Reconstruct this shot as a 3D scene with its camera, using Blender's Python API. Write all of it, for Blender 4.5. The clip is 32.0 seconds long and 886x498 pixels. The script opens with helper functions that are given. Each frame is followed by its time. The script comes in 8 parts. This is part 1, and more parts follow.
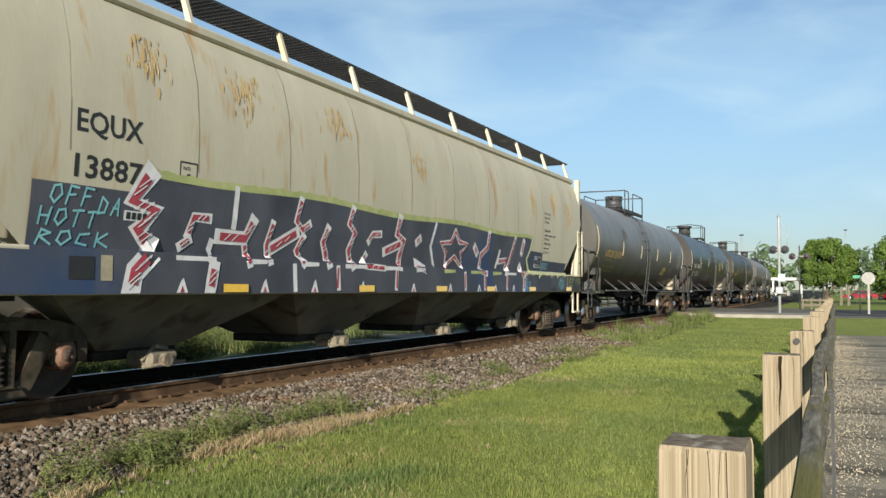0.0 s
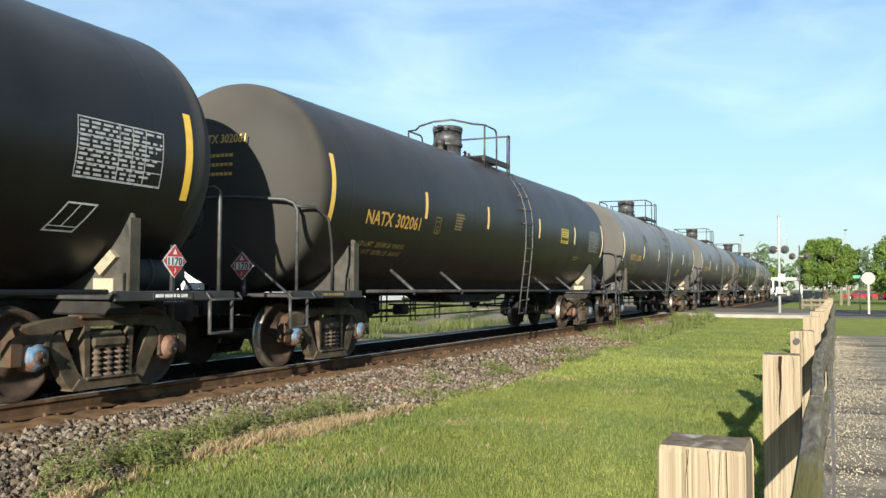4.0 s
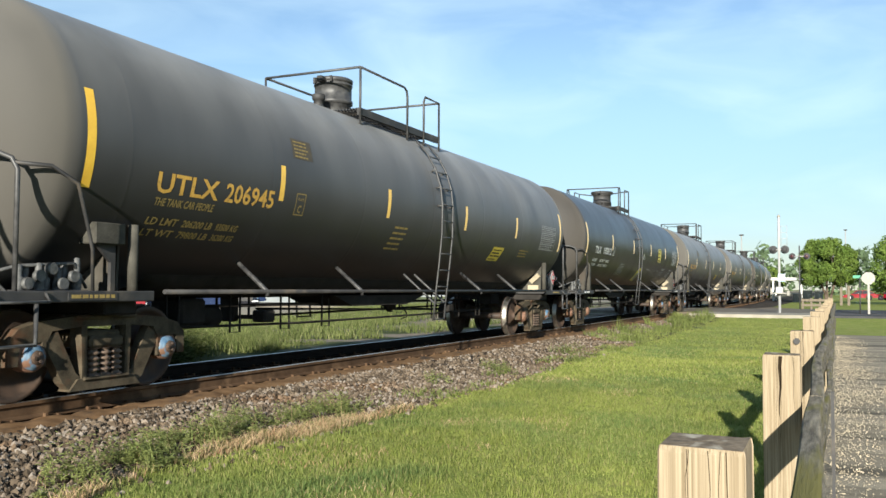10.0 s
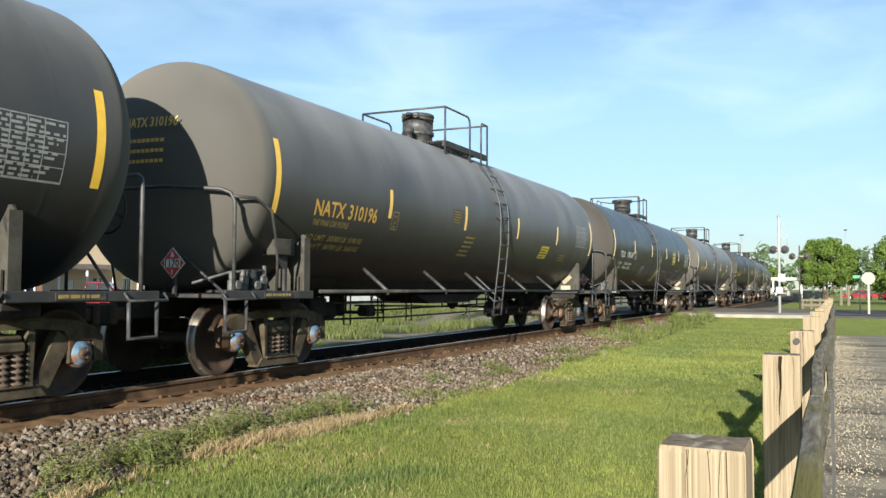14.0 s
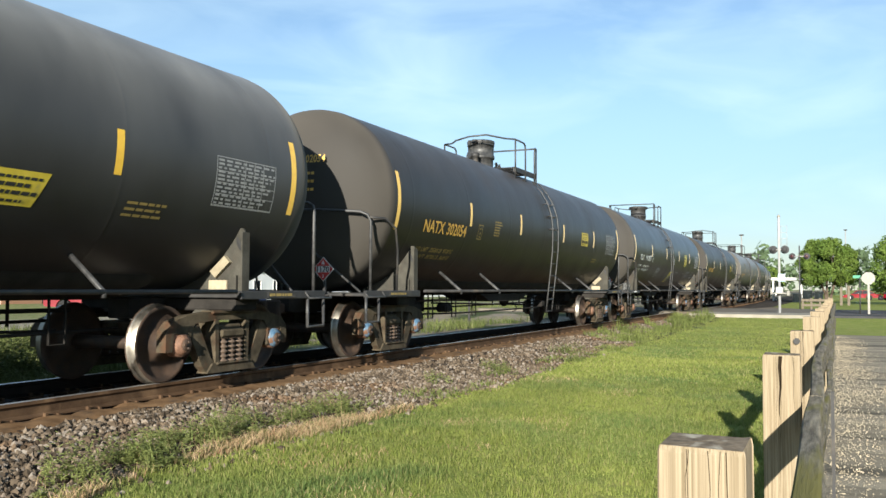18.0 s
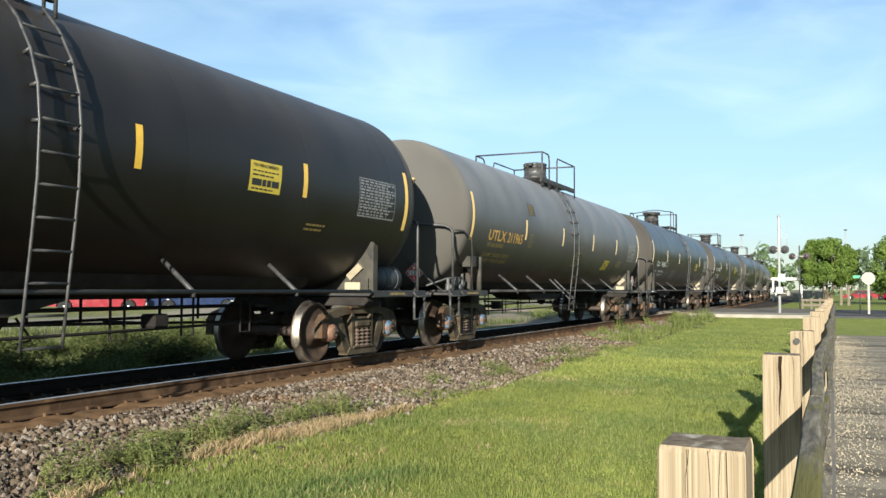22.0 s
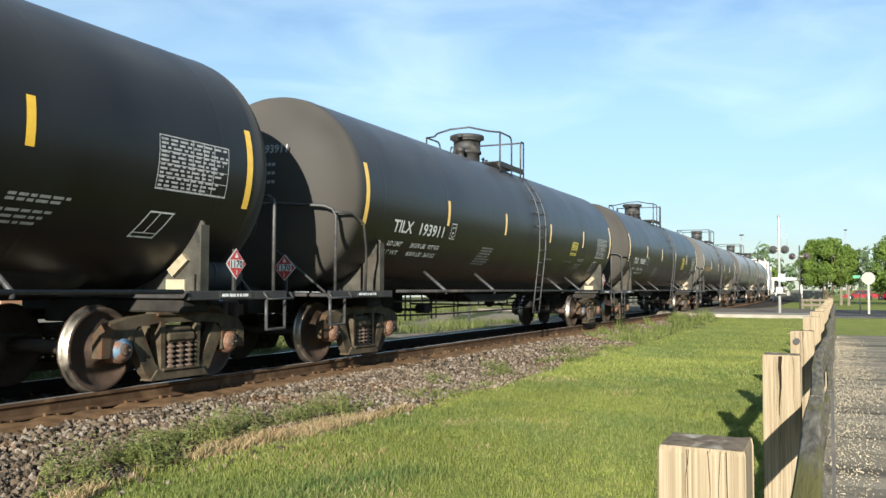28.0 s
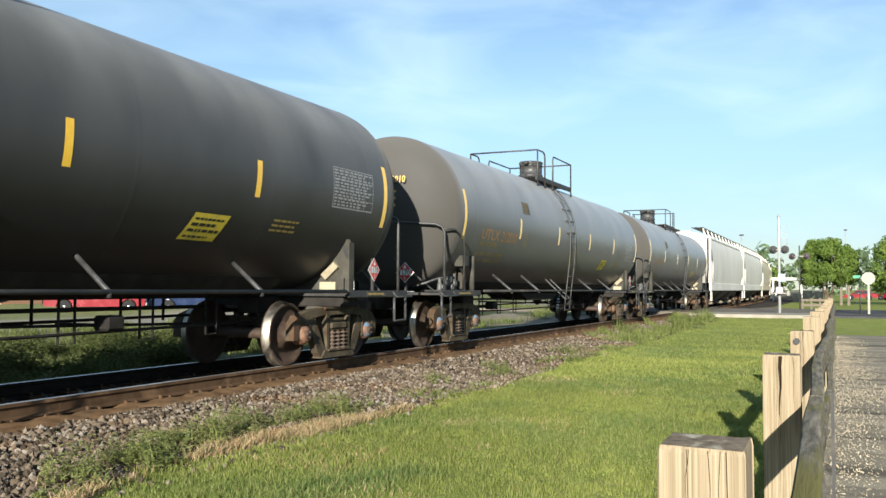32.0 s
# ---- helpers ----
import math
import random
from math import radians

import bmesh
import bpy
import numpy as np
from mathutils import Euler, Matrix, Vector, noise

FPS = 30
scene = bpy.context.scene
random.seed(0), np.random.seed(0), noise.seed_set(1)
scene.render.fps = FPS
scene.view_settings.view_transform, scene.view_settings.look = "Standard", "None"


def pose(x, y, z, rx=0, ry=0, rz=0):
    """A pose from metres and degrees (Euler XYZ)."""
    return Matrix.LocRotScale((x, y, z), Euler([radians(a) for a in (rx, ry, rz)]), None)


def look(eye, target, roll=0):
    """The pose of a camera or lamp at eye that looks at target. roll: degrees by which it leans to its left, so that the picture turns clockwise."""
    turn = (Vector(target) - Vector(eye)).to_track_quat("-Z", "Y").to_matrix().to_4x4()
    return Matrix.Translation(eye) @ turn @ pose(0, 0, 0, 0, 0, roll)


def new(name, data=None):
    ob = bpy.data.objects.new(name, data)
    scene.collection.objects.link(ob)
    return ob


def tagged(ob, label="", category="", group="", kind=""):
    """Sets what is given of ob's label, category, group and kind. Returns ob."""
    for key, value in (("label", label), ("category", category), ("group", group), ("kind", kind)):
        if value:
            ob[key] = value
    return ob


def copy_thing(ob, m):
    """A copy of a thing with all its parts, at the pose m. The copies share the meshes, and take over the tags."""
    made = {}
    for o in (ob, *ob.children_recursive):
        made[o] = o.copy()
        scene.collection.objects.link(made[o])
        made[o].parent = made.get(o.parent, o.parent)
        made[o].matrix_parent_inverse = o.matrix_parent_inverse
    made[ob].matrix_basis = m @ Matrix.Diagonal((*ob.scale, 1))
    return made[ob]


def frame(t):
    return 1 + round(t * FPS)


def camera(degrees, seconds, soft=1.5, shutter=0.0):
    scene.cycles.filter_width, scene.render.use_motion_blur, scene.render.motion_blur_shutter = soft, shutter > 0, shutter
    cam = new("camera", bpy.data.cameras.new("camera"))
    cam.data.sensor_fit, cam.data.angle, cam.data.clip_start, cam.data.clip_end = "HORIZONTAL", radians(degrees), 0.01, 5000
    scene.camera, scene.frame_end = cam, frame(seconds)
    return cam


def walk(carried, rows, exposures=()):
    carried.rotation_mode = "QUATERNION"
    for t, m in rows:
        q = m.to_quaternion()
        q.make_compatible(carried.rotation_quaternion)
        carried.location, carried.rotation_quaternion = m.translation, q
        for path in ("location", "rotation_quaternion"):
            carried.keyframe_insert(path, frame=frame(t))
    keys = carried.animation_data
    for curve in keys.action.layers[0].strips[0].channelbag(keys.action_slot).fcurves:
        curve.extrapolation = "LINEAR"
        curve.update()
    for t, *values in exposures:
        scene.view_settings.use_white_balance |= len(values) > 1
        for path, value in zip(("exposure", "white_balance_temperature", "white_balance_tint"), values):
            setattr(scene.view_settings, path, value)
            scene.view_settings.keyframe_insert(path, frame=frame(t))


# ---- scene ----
cam = camera(54.71, 32.0)
YC = 8.04          # centre line of the track; x runs along it
RAIL_Z = -0.028    # height of the rail heads
EYE = (0.0, 0.0, 1.104)
VIEW = (Vector((0.9083 * 0.99896, 0.4183 * 0.99896, 0.04569)) * 10) + Vector(EYE)
walk(cam, [(0.0, look(EYE, VIEW, 0.249)), (32.0, look(EYE, VIEW, 0.249))],
     [(0.0, 0.75), (1.0, 0.85), (1.7, 1.03), (2.6, 1.14), (32.0, 1.14)])

# ---- light ----
SUN = Vector((-4.18, -1.04, 1.19)).normalized()
world = bpy.data.worlds.new("sky")
scene.world = world
world.use_nodes = True
wt = world.node_tree
wt.nodes.clear()
w_out = wt.nodes.new("ShaderNodeOutputWorld")
w_bg = wt.nodes.new("ShaderNodeBackground")
w_sky = wt.nodes.new("ShaderNodeTexSky")
w_sky.sky_type = "NISHITA"
w_sky.sun_disc = False
w_sky.sun_elevation = math.asin(SUN.z)
w_sky.sun_rotation = math.atan2(SUN.x, SUN.y)
w_sky.air_density, w_sky.dust_density, w_sky.ozone_density = 1.0, 0.0, 1.6
w_bg.inputs["Strength"].default_value = 0.075
# thin cirrus streaks
w_co = wt.nodes.new("ShaderNodeTexCoord")
w_map = wt.nodes.new("ShaderNodeMapping")
w_map.inputs["Rotation"].default_value = (0.2, 0.25, 0.5)
w_map.inputs["Scale"].default_value = (1.2, 3.0, 9.0)
w_noise = wt.nodes.new("ShaderNodeTexNoise")
w_noise.inputs["Scale"].default_value = 1.6
w_noise.inputs["Detail"].default_value = 6
w_noise.inputs["Distortion"].default_value = 0.6
w_ramp = wt.nodes.new("ShaderNodeValToRGB")
w_ramp.color_ramp.elements[0].position, w_ramp.color_ramp.elements[1].position = 0.42, 0.8
w_ramp.color_ramp.elements[1].color = (0.55, 0.55, 0.55, 1)
w_mix = wt.nodes.new("ShaderNodeMixRGB")
w_tint = wt.nodes.new("ShaderNodeMixRGB")
w_tint.blend_type = "MULTIPLY"
w_tint.inputs["Fac"].default_value = 1.0
w_tint.inputs["Color2"].default_value = (0.90, 0.97, 1.0, 1)
w_mix.inputs["Color2"].default_value = (5.2, 6.9, 7.7, 1)
# clear dry air: the horizon stays pale blue instead of milky
w_sep, w_el, w_tone = wt.nodes.new("ShaderNodeSeparateXYZ"), wt.nodes.new("ShaderNodeMapRange"), wt.nodes.new("ShaderNodeMixRGB")
w_el.interpolation_type = "SMOOTHSTEP"
w_el.inputs["From Min"].default_value, w_el.inputs["From Max"].default_value = -0.03, 0.26
w_tone.inputs["Color1"].default_value, w_tone.inputs["Color2"].default_value = (0.40, 0.475, 0.67, 1), (0.97, 1.02, 1.06, 1)
wt.links.new(w_co.outputs["Generated"], w_sep.inputs[0])
wt.links.new(w_sep.outputs["Z"], w_el.inputs["Value"])
wt.links.new(w_el.outputs[0], w_tone.inputs["Fac"])
wt.links.new(w_tone.outputs[0], w_tint.inputs["Color2"])
for a, b in ((w_co.outputs["Generated"], w_map.inputs[0]), (w_map.outputs[0], w_noise.inputs["Vector"]),
             (w_noise.outputs["Fac"], w_ramp.inputs[0]), (w_ramp.outputs[0], w_mix.inputs["Fac"]),
             (w_sky.outputs[0], w_tint.inputs["Color1"]), (w_tint.outputs[0], w_mix.inputs["Color1"]), (w_mix.outputs[0], w_bg.inputs["Color"]),
             (w_bg.outputs[0], w_out.inputs[0])):
    wt.links.new(a, b)
sun = new("sun", bpy.data.lights.new("sun", "SUN"))
sun.data.energy, sun.data.angle, sun.data.color = 5.0, radians(0.5), (1.0, 0.95, 0.84)
sun.matrix_world = look(SUN * 50, (0, 0, 0))

# ---- materials ----
def surface(name, low, high, scale=8.0, rough=(0.6, 0.9), metal=0.0, bump=0.0, grain=60.0, stretch=(1, 1, 1), spots=None, spot_scale=2.0, spot_at=(0.55, 0.7)):
    """Noise between two base colours, a second finer grain, patchy spots, roughness that follows them, and a fine relief."""
    m = bpy.data.materials.new(name)
    m.use_nodes = True
    t = m.node_tree
    n, l = t.nodes, t.links
    p = n["Principled BSDF"]
    co, mp = n.new("ShaderNodeTexCoord"), n.new("ShaderNodeMapping")
    mp.inputs["Scale"].default_value = stretch
    l.new(co.outputs["Object"], mp.inputs[0])
    a, b = n.new("ShaderNodeTexNoise"), n.new("ShaderNodeTexNoise")
    a.inputs["Scale"].default_value, a.inputs["Detail"].default_value = scale, 5
    b.inputs["Scale"].default_value, b.inputs["Detail"].default_value = grain, 4
    l.new(mp.outputs[0], a.inputs["Vector"])
    l.new(mp.outputs[0], b.inputs["Vector"])
    ad = n.new("ShaderNodeMath")
    ad.operation = "MULTIPLY_ADD"
    ad.inputs[1].default_value = 0.35
    l.new(b.outputs["Fac"], ad.inputs[0])
    l.new(a.outputs["Fac"], ad.inputs[2])
    mr = n.new("ShaderNodeMapRange")
    mr.inputs["From Min"].default_value, mr.inputs["From Max"].default_value = 0.42, 0.92
    l.new(ad.outputs[0], mr.inputs["Value"])
    mix = n.new("ShaderNodeMixRGB")
    mix.inputs["Color1"].default_value, mix.inputs["Color2"].default_value = (*low, 1), (*high, 1)
    l.new(mr.outputs[0], mix.inputs["Fac"])
    colour = mix.outputs[0]
    if spots:
        s = n.new("ShaderNodeTexNoise")
        s.inputs["Scale"].default_value, s.inputs["Detail"].default_value, s.inputs["Distortion"].default_value = spot_scale, 6, 0.4
        l.new(mp.outputs[0], s.inputs["Vector"])
        r = n.new("ShaderNodeMapRange")
        r.inputs["From Min"].default_value, r.inputs["From Max"].default_value = spot_at
        l.new(s.outputs["Fac"], r.inputs["Value"])
        mix2 = n.new("ShaderNodeMixRGB")
        mix2.inputs["Color2"].default_value = (*spots, 1)
        l.new(r.outputs[0], mix2.inputs["Fac"])
        l.new(colour, mix2.inputs["Color1"])
        colour = mix2.outputs[0]
    l.new(colour, p.inputs["Base Color"])
    rr = n.new("ShaderNodeMapRange")
    rr.inputs["To Min"].default_value, rr.inputs["To Max"].default_value = rough
    l.new(mr.outputs[0], rr.inputs["Value"])
    l.new(rr.outputs[0], p.inputs["Roughness"])
    p.inputs["Metallic"].default_value = metal
    if rough[0] >= 0.7:      # dry, matt things
        p.inputs["Specular IOR Level"].default_value = 0.12
    if bump:
        bp = n.new("ShaderNodeBump")
        bp.inputs["Strength"].default_value, bp.inputs["Distance"].default_value = min(1, bump * 10), bump * 0.1
        l.new(ad.outputs[0], bp.inputs["Height"])
        l.new(bp.outputs[0], p.inputs["Normal"])
    return m


def vary(m, amount=0.35):
    """Adds a difference in brightness from object to object."""
    t = m.node_tree
    p = t.nodes["Principled BSDF"]
    src = p.inputs["Base Color"].links[0].from_socket
    info, mr, hs = t.nodes.new("ShaderNodeObjectInfo"), t.nodes.new("ShaderNodeMapRange"), t.nodes.new("ShaderNodeHueSaturation")
    mr.inputs["To Min"].default_value, mr.inputs["To Max"].default_value = 1 - amount, 1 + amount
    t.links.new(info.outputs["Random"], mr.inputs["Value"])
    t.links.new(mr.outputs[0], hs.inputs["Value"])
    t.links.new(src, hs.inputs["Color"])
    t.links.new(hs.outputs[0], p.inputs["Base Color"])
    return m


def islands(m, amount=0.5, tint=None):
    """Adds a difference in brightness from loose piece to loose piece of one mesh."""
    t = m.node_tree
    p = t.nodes["Principled BSDF"]
    src = p.inputs["Base Color"].links[0].from_socket
    geo, mr, hs = t.nodes.new("ShaderNodeNewGeometry"), t.nodes.new("ShaderNodeMapRange"), t.nodes.new("ShaderNodeHueSaturation")
    mr.inputs["To Min"].default_value, mr.inputs["To Max"].default_value = 1 - amount, 1 + amount
    t.links.new(geo.outputs["Random Per Island"], mr.inputs["Value"])
    t.links.new(mr.outputs[0], hs.inputs["Value"])
    t.links.new(src, hs.inputs["Color"])
    out = hs.outputs[0]
    if tint:
        ramp, mx = t.nodes.new("ShaderNodeValToRGB"), t.nodes.new("ShaderNodeMixRGB")
        ramp.color_ramp.elements[0].position, ramp.color_ramp.elements[1].position = 0.72, 0.98
        t.links.new(geo.outputs["Random Per Island"], ramp.inputs[0])
        t.links.new(ramp.outputs[0], mx.inputs["Fac"])
        t.links.new(out, mx.inputs["Color1"])
        mx.inputs["Color2"].default_value = (*tint, 1)
        out = mx.outputs[0]
    t.links.new(out, p.inputs["Base Color"])
    return m


def tank_paint(name, base, lit_dust, amount, rough=(0.32, 0.40), gloss=0.42, film=(0.062, 0.055, 0.046), floor=2.35):
    """Tank enamel with a satin gloss, an upper shell paled by settled dust and by sky light put into the colour, faint
    streaks that run down, and a film of road dirt on the ends.
    """
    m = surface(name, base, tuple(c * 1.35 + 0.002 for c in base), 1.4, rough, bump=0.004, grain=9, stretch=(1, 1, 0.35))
    t = m.node_tree
    n, l = t.nodes, t.links
    p = n["Principled BSDF"]

    def node(kind, **values):
        q = n.new("ShaderNode" + kind)
        for k, v in values.items():
            q.inputs[k.replace("_", " ")].default_value = v
        return q
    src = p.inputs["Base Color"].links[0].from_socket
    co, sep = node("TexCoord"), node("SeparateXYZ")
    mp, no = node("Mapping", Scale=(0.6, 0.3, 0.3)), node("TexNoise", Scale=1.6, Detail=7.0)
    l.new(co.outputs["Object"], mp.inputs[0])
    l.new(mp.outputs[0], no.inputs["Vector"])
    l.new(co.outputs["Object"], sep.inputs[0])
    # paler with height: dust, plus sky light on the upper shell put into the colour
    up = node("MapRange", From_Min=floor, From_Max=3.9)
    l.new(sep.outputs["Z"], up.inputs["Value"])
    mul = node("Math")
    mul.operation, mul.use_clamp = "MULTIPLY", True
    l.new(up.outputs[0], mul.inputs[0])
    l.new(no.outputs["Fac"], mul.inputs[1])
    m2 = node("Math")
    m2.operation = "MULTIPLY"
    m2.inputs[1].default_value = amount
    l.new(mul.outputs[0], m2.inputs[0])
    mx = node("MixRGB", Color2=(*lit_dust, 1))
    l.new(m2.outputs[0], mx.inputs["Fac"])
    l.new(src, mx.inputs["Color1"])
    # road dirt on the domed ends
    end, patchy = node("Math"), node("Math")
    end.operation, patchy.operation = "ABSOLUTE", "MULTIPLY"
    l.new(sep.outputs["X"], end.inputs[0])
    on = node("MapRange", From_Min=7.76, From_Max=7.98)
    l.new(end.outputs[0], on.inputs["Value"])
    var = node("MapRange", From_Min=0.25, From_Max=0.65, To_Min=0.55, To_Max=1.0)
    l.new(no.outputs["Fac"], var.inputs["Value"])
    l.new(on.outputs[0], patchy.inputs[0])
    l.new(var.outputs[0], patchy.inputs[1])
    mx2 = node("MixRGB", Color2=(*film, 1))
    l.new(patchy.outputs[0], mx2.inputs["Fac"])
    l.new(mx.outputs[0], mx2.inputs["Color1"])
    l.new(mx2.outputs[0], p.inputs["Base Color"])
    dull = node("MixRGB", Color2=(0.85, 0.85, 0.85, 1))
    l.new(patchy.outputs[0], dull.inputs["Fac"])
    l.new(p.inputs["Roughness"].links[0].from_socket, dull.inputs["Color1"])
    l.new(dull.outputs[0], p.inputs["Roughness"])
    p.inputs["Diffuse Roughness"].default_value = 1.0
    p.inputs["Specular IOR Level"].default_value = gloss
    return m


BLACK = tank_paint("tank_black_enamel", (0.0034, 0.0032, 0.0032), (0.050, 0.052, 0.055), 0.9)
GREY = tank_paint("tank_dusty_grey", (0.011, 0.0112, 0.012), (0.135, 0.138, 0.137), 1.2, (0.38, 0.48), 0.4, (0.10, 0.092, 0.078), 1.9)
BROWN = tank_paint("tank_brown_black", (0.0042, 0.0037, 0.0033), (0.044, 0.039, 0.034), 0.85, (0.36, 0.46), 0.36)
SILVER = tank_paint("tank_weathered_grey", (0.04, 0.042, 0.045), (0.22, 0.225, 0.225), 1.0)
FRAME = surface("black_frame_paint", (0.012, 0.012, 0.013), (0.042, 0.040, 0.038), 5, (0.5, 0.75), bump=0.01, spots=(0.07, 0.058, 0.045), spot_scale=3)
SADDLE = surface("dusty_grey_plate_paint", (0.026, 0.025, 0.021), (0.085, 0.08, 0.066), 4, (0.7, 0.9), bump=0.01, spots=(0.06, 0.05, 0.04), spot_scale=2.5)
VALVE = surface("grey_valve_metal", (0.035, 0.036, 0.035), (0.13, 0.13, 0.125), 15, (0.5, 0.7), metal=0.2)
RAILING = surface("grey_worn_railing_paint", (0.020, 0.020, 0.021), (0.070, 0.069, 0.067), 12, (0.4, 0.6), bump=0.005)
CAST = surface("dusty_cast_steel", (0.027, 0.022, 0.015), (0.105, 0.084, 0.056), 6, (0.75, 0.95), bump=0.03, spots=(0.085, 0.045, 0.026), spot_scale=4)
STEEL = surface("bright_rolled_steel", (0.24, 0.215, 0.175), (0.40, 0.37, 0.32), 9, (0.36, 0.52), metal=1.0)
WHEEL = surface("rusty_wheel_steel", (0.020, 0.014, 0.010), (0.072, 0.042, 0.026), 7, (0.6, 0.85), bump=0.02)
SPRING = surface("rusty_spring_steel", (0.038, 0.026, 0.02), (0.13, 0.088, 0.06), 14, (0.6, 0.85), bump=0.02)
DUSTY_CAST = surface("clay_dusted_cast_steel", (0.12, 0.10, 0.072), (0.26, 0.225, 0.165), 5, (0.8, 0.95), bump=0.03, spots=(0.07, 0.045, 0.03), spot_scale=5, spot_at=(0.56, 0.7))
CAP_BLUE = surface("blue_bearing_cap_paint", (0.035, 0.095, 0.175), (0.12, 0.18, 0.225), 14, (0.5, 0.75), spots=(0.14, 0.075, 0.045), spot_scale=11, spot_at=(0.46, 0.58))
CAP_RUST = surface("rusty_bearing_cap", (0.09, 0.042, 0.024), (0.22, 0.12, 0.075), 18, (0.6, 0.85), bump=0.02)
YELLOW = surface("yellow_reflective_tape", (0.72, 0.40, 0.02), (0.85, 0.52, 0.035), 9, (0.35, 0.5))
YELLOW.node_tree.nodes["Principled BSDF"].inputs["Sheen Weight"].default_value = 0.35      # dusty film, pale at a slant
YELLOW.node_tree.nodes["Principled BSDF"].inputs["Sheen Roughness"].default_value = 0.4
DULL_YELLOW = surface("faded_yellow_decal", (0.55, 0.44, 0.06), (0.70, 0.58, 0.12), 14, (0.4, 0.6), spots=(0.42, 0.36, 0.10), spot_scale=5)
WHITE = surface("white_stencil_paint", (0.55, 0.55, 0.54), (0.78, 0.78, 0.76), 25, (0.5, 0.7), spots=(0.35, 0.35, 0.34), spot_scale=16)
PANEL_INK = surface("worn_white_stencil", (0.34, 0.34, 0.34), (0.50, 0.50, 0.49), 25, (0.5, 0.7), spots=(0.2, 0.2, 0.2), spot_scale=14)
GREY_INK = surface("dusty_white_stencil", (0.19, 0.19, 0.19), (0.33, 0.33, 0.32), 25, (0.5, 0.7))
ORANGE = surface("orange_yellow_stencil", (0.50, 0.28, 0.045), (0.68, 0.40, 0.08), 25, (0.5, 0.7), spots=(0.32, 0.2, 0.06), spot_scale=14)
FADED = surface("faded_brown_stencil", (0.24, 0.12, 0.04), (0.36, 0.20, 0.07), 25, (0.6, 0.8), spots=(0.12, 0.10, 0.08), spot_scale=14)
OCHRE = surface("dirty_yellow_stencil", (0.20, 0.14, 0.04), (0.32, 0.23, 0.07), 25, (0.5, 0.7))
DECAL_YELLOW = surface("yellow_decal", (0.50, 0.38, 0.03), (0.62, 0.47, 0.06), 14, (0.4, 0.6), spots=(0.40, 0.32, 0.07), spot_scale=5)
RESERVOIR = surface("blue_grey_tank_paint", (0.022, 0.025, 0.028), (0.055, 0.06, 0.064), 5, (0.45, 0.65), bump=0.005)
DIM_DECAL = surface("dirty_brown_decal", (0.045, 0.036, 0.022), (0.085, 0.068, 0.04), 14, (0.5, 0.7))
INK = surface("black_ink", (0.012, 0.012, 0.012), (0.03, 0.03, 0.03), 30, (0.5, 0.7))
INK_GREY = surface("grey_stencil_ink", (0.10, 0.095, 0.08), (0.17, 0.16, 0.135), 30, (0.5, 0.7))
RED = surface("red_placard_print", (0.42, 0.03, 0.03), (0.55, 0.06, 0.05), 20, (0.35, 0.5))
CARD_HOLDER = surface("tan_card_holder_paint", (0.20, 0.17, 0.11), (0.34, 0.29, 0.20), 10, (0.6, 0.8), bump=0.01)
CREAM_TAG = surface("cream_routing_card", (0.30, 0.25, 0.165), (0.42, 0.355, 0.245), 20, (0.6, 0.8))
HOPPER = surface("cream_hopper_paint", (0.43, 0.38, 0.275), (0.54, 0.485, 0.36), 0.7, (0.5, 0.7), bump=0.006, grain=12, stretch=(2.6, 1, 0.55), spots=(0.42, 0.24, 0.09), spot_scale=1.5, spot_at=(0.60, 0.76))
HOPPER_W = surface("white_hopper_paint", (0.47, 0.455, 0.41), (0.62, 0.60, 0.55), 0.8, (0.5, 0.7), bump=0.006, stretch=(1, 1, 0.3), spots=(0.40, 0.39, 0.36), spot_scale=1.3, spot_at=(0.55, 0.85))
RUST = surface("orange_rust_streak", (0.50, 0.31, 0.12), (0.56, 0.43, 0.24), 3.0, (0.7, 0.9), stretch=(1, 1, 0.3))
UNDER = surface("dark_underframe_dirt", (0.012, 0.011, 0.010), (0.04, 0.036, 0.032), 4, (0.75, 0.95), bump=0.02)
RAIL_SIDE = surface("brown_rusted_rail", (0.048, 0.028, 0.016), (0.112, 0.067, 0.038), 5, (0.75, 0.95), bump=0.02, spots=(0.16, 0.098, 0.055), spot_scale=3)
# inner rail sides: shade between the rails is put into this near-black colour
RAIL_SHADE = surface("shade_dark_rail", (0.010, 0.008, 0.007), (0.028, 0.021, 0.016), 5, (0.75, 0.95), bump=0.02)
RAIL_TOP = surface("polished_rail_head", (0.46, 0.44, 0.42), (0.62, 0.60, 0.58), 6, (0.38, 0.5), metal=0.85, stretch=(0.1, 8, 1))
TIE = vary(surface("creosoted_tie_wood", (0.016, 0.011, 0.008), (0.045, 0.03, 0.02), 4, (0.8, 0.95), bump=0.05, stretch=(6, 0.6, 6)), 0.3)
TIMBER = surface("pale_sawn_timber", (0.165, 0.125, 0.075), (0.37, 0.30, 0.205), 7, (0.75, 0.92), bump=0.05, grain=26, stretch=(30, 30, 0.22), spots=(0.22, 0.165, 0.10), spot_scale=3.4, spot_at=(0.58, 0.75))
TIMBER_END = surface("weathered_post_top", (0.085, 0.066, 0.046), (0.24, 0.19, 0.135), 30, (0.85, 0.95), bump=0.05, spots=(0.42, 0.38, 0.30), spot_scale=18)
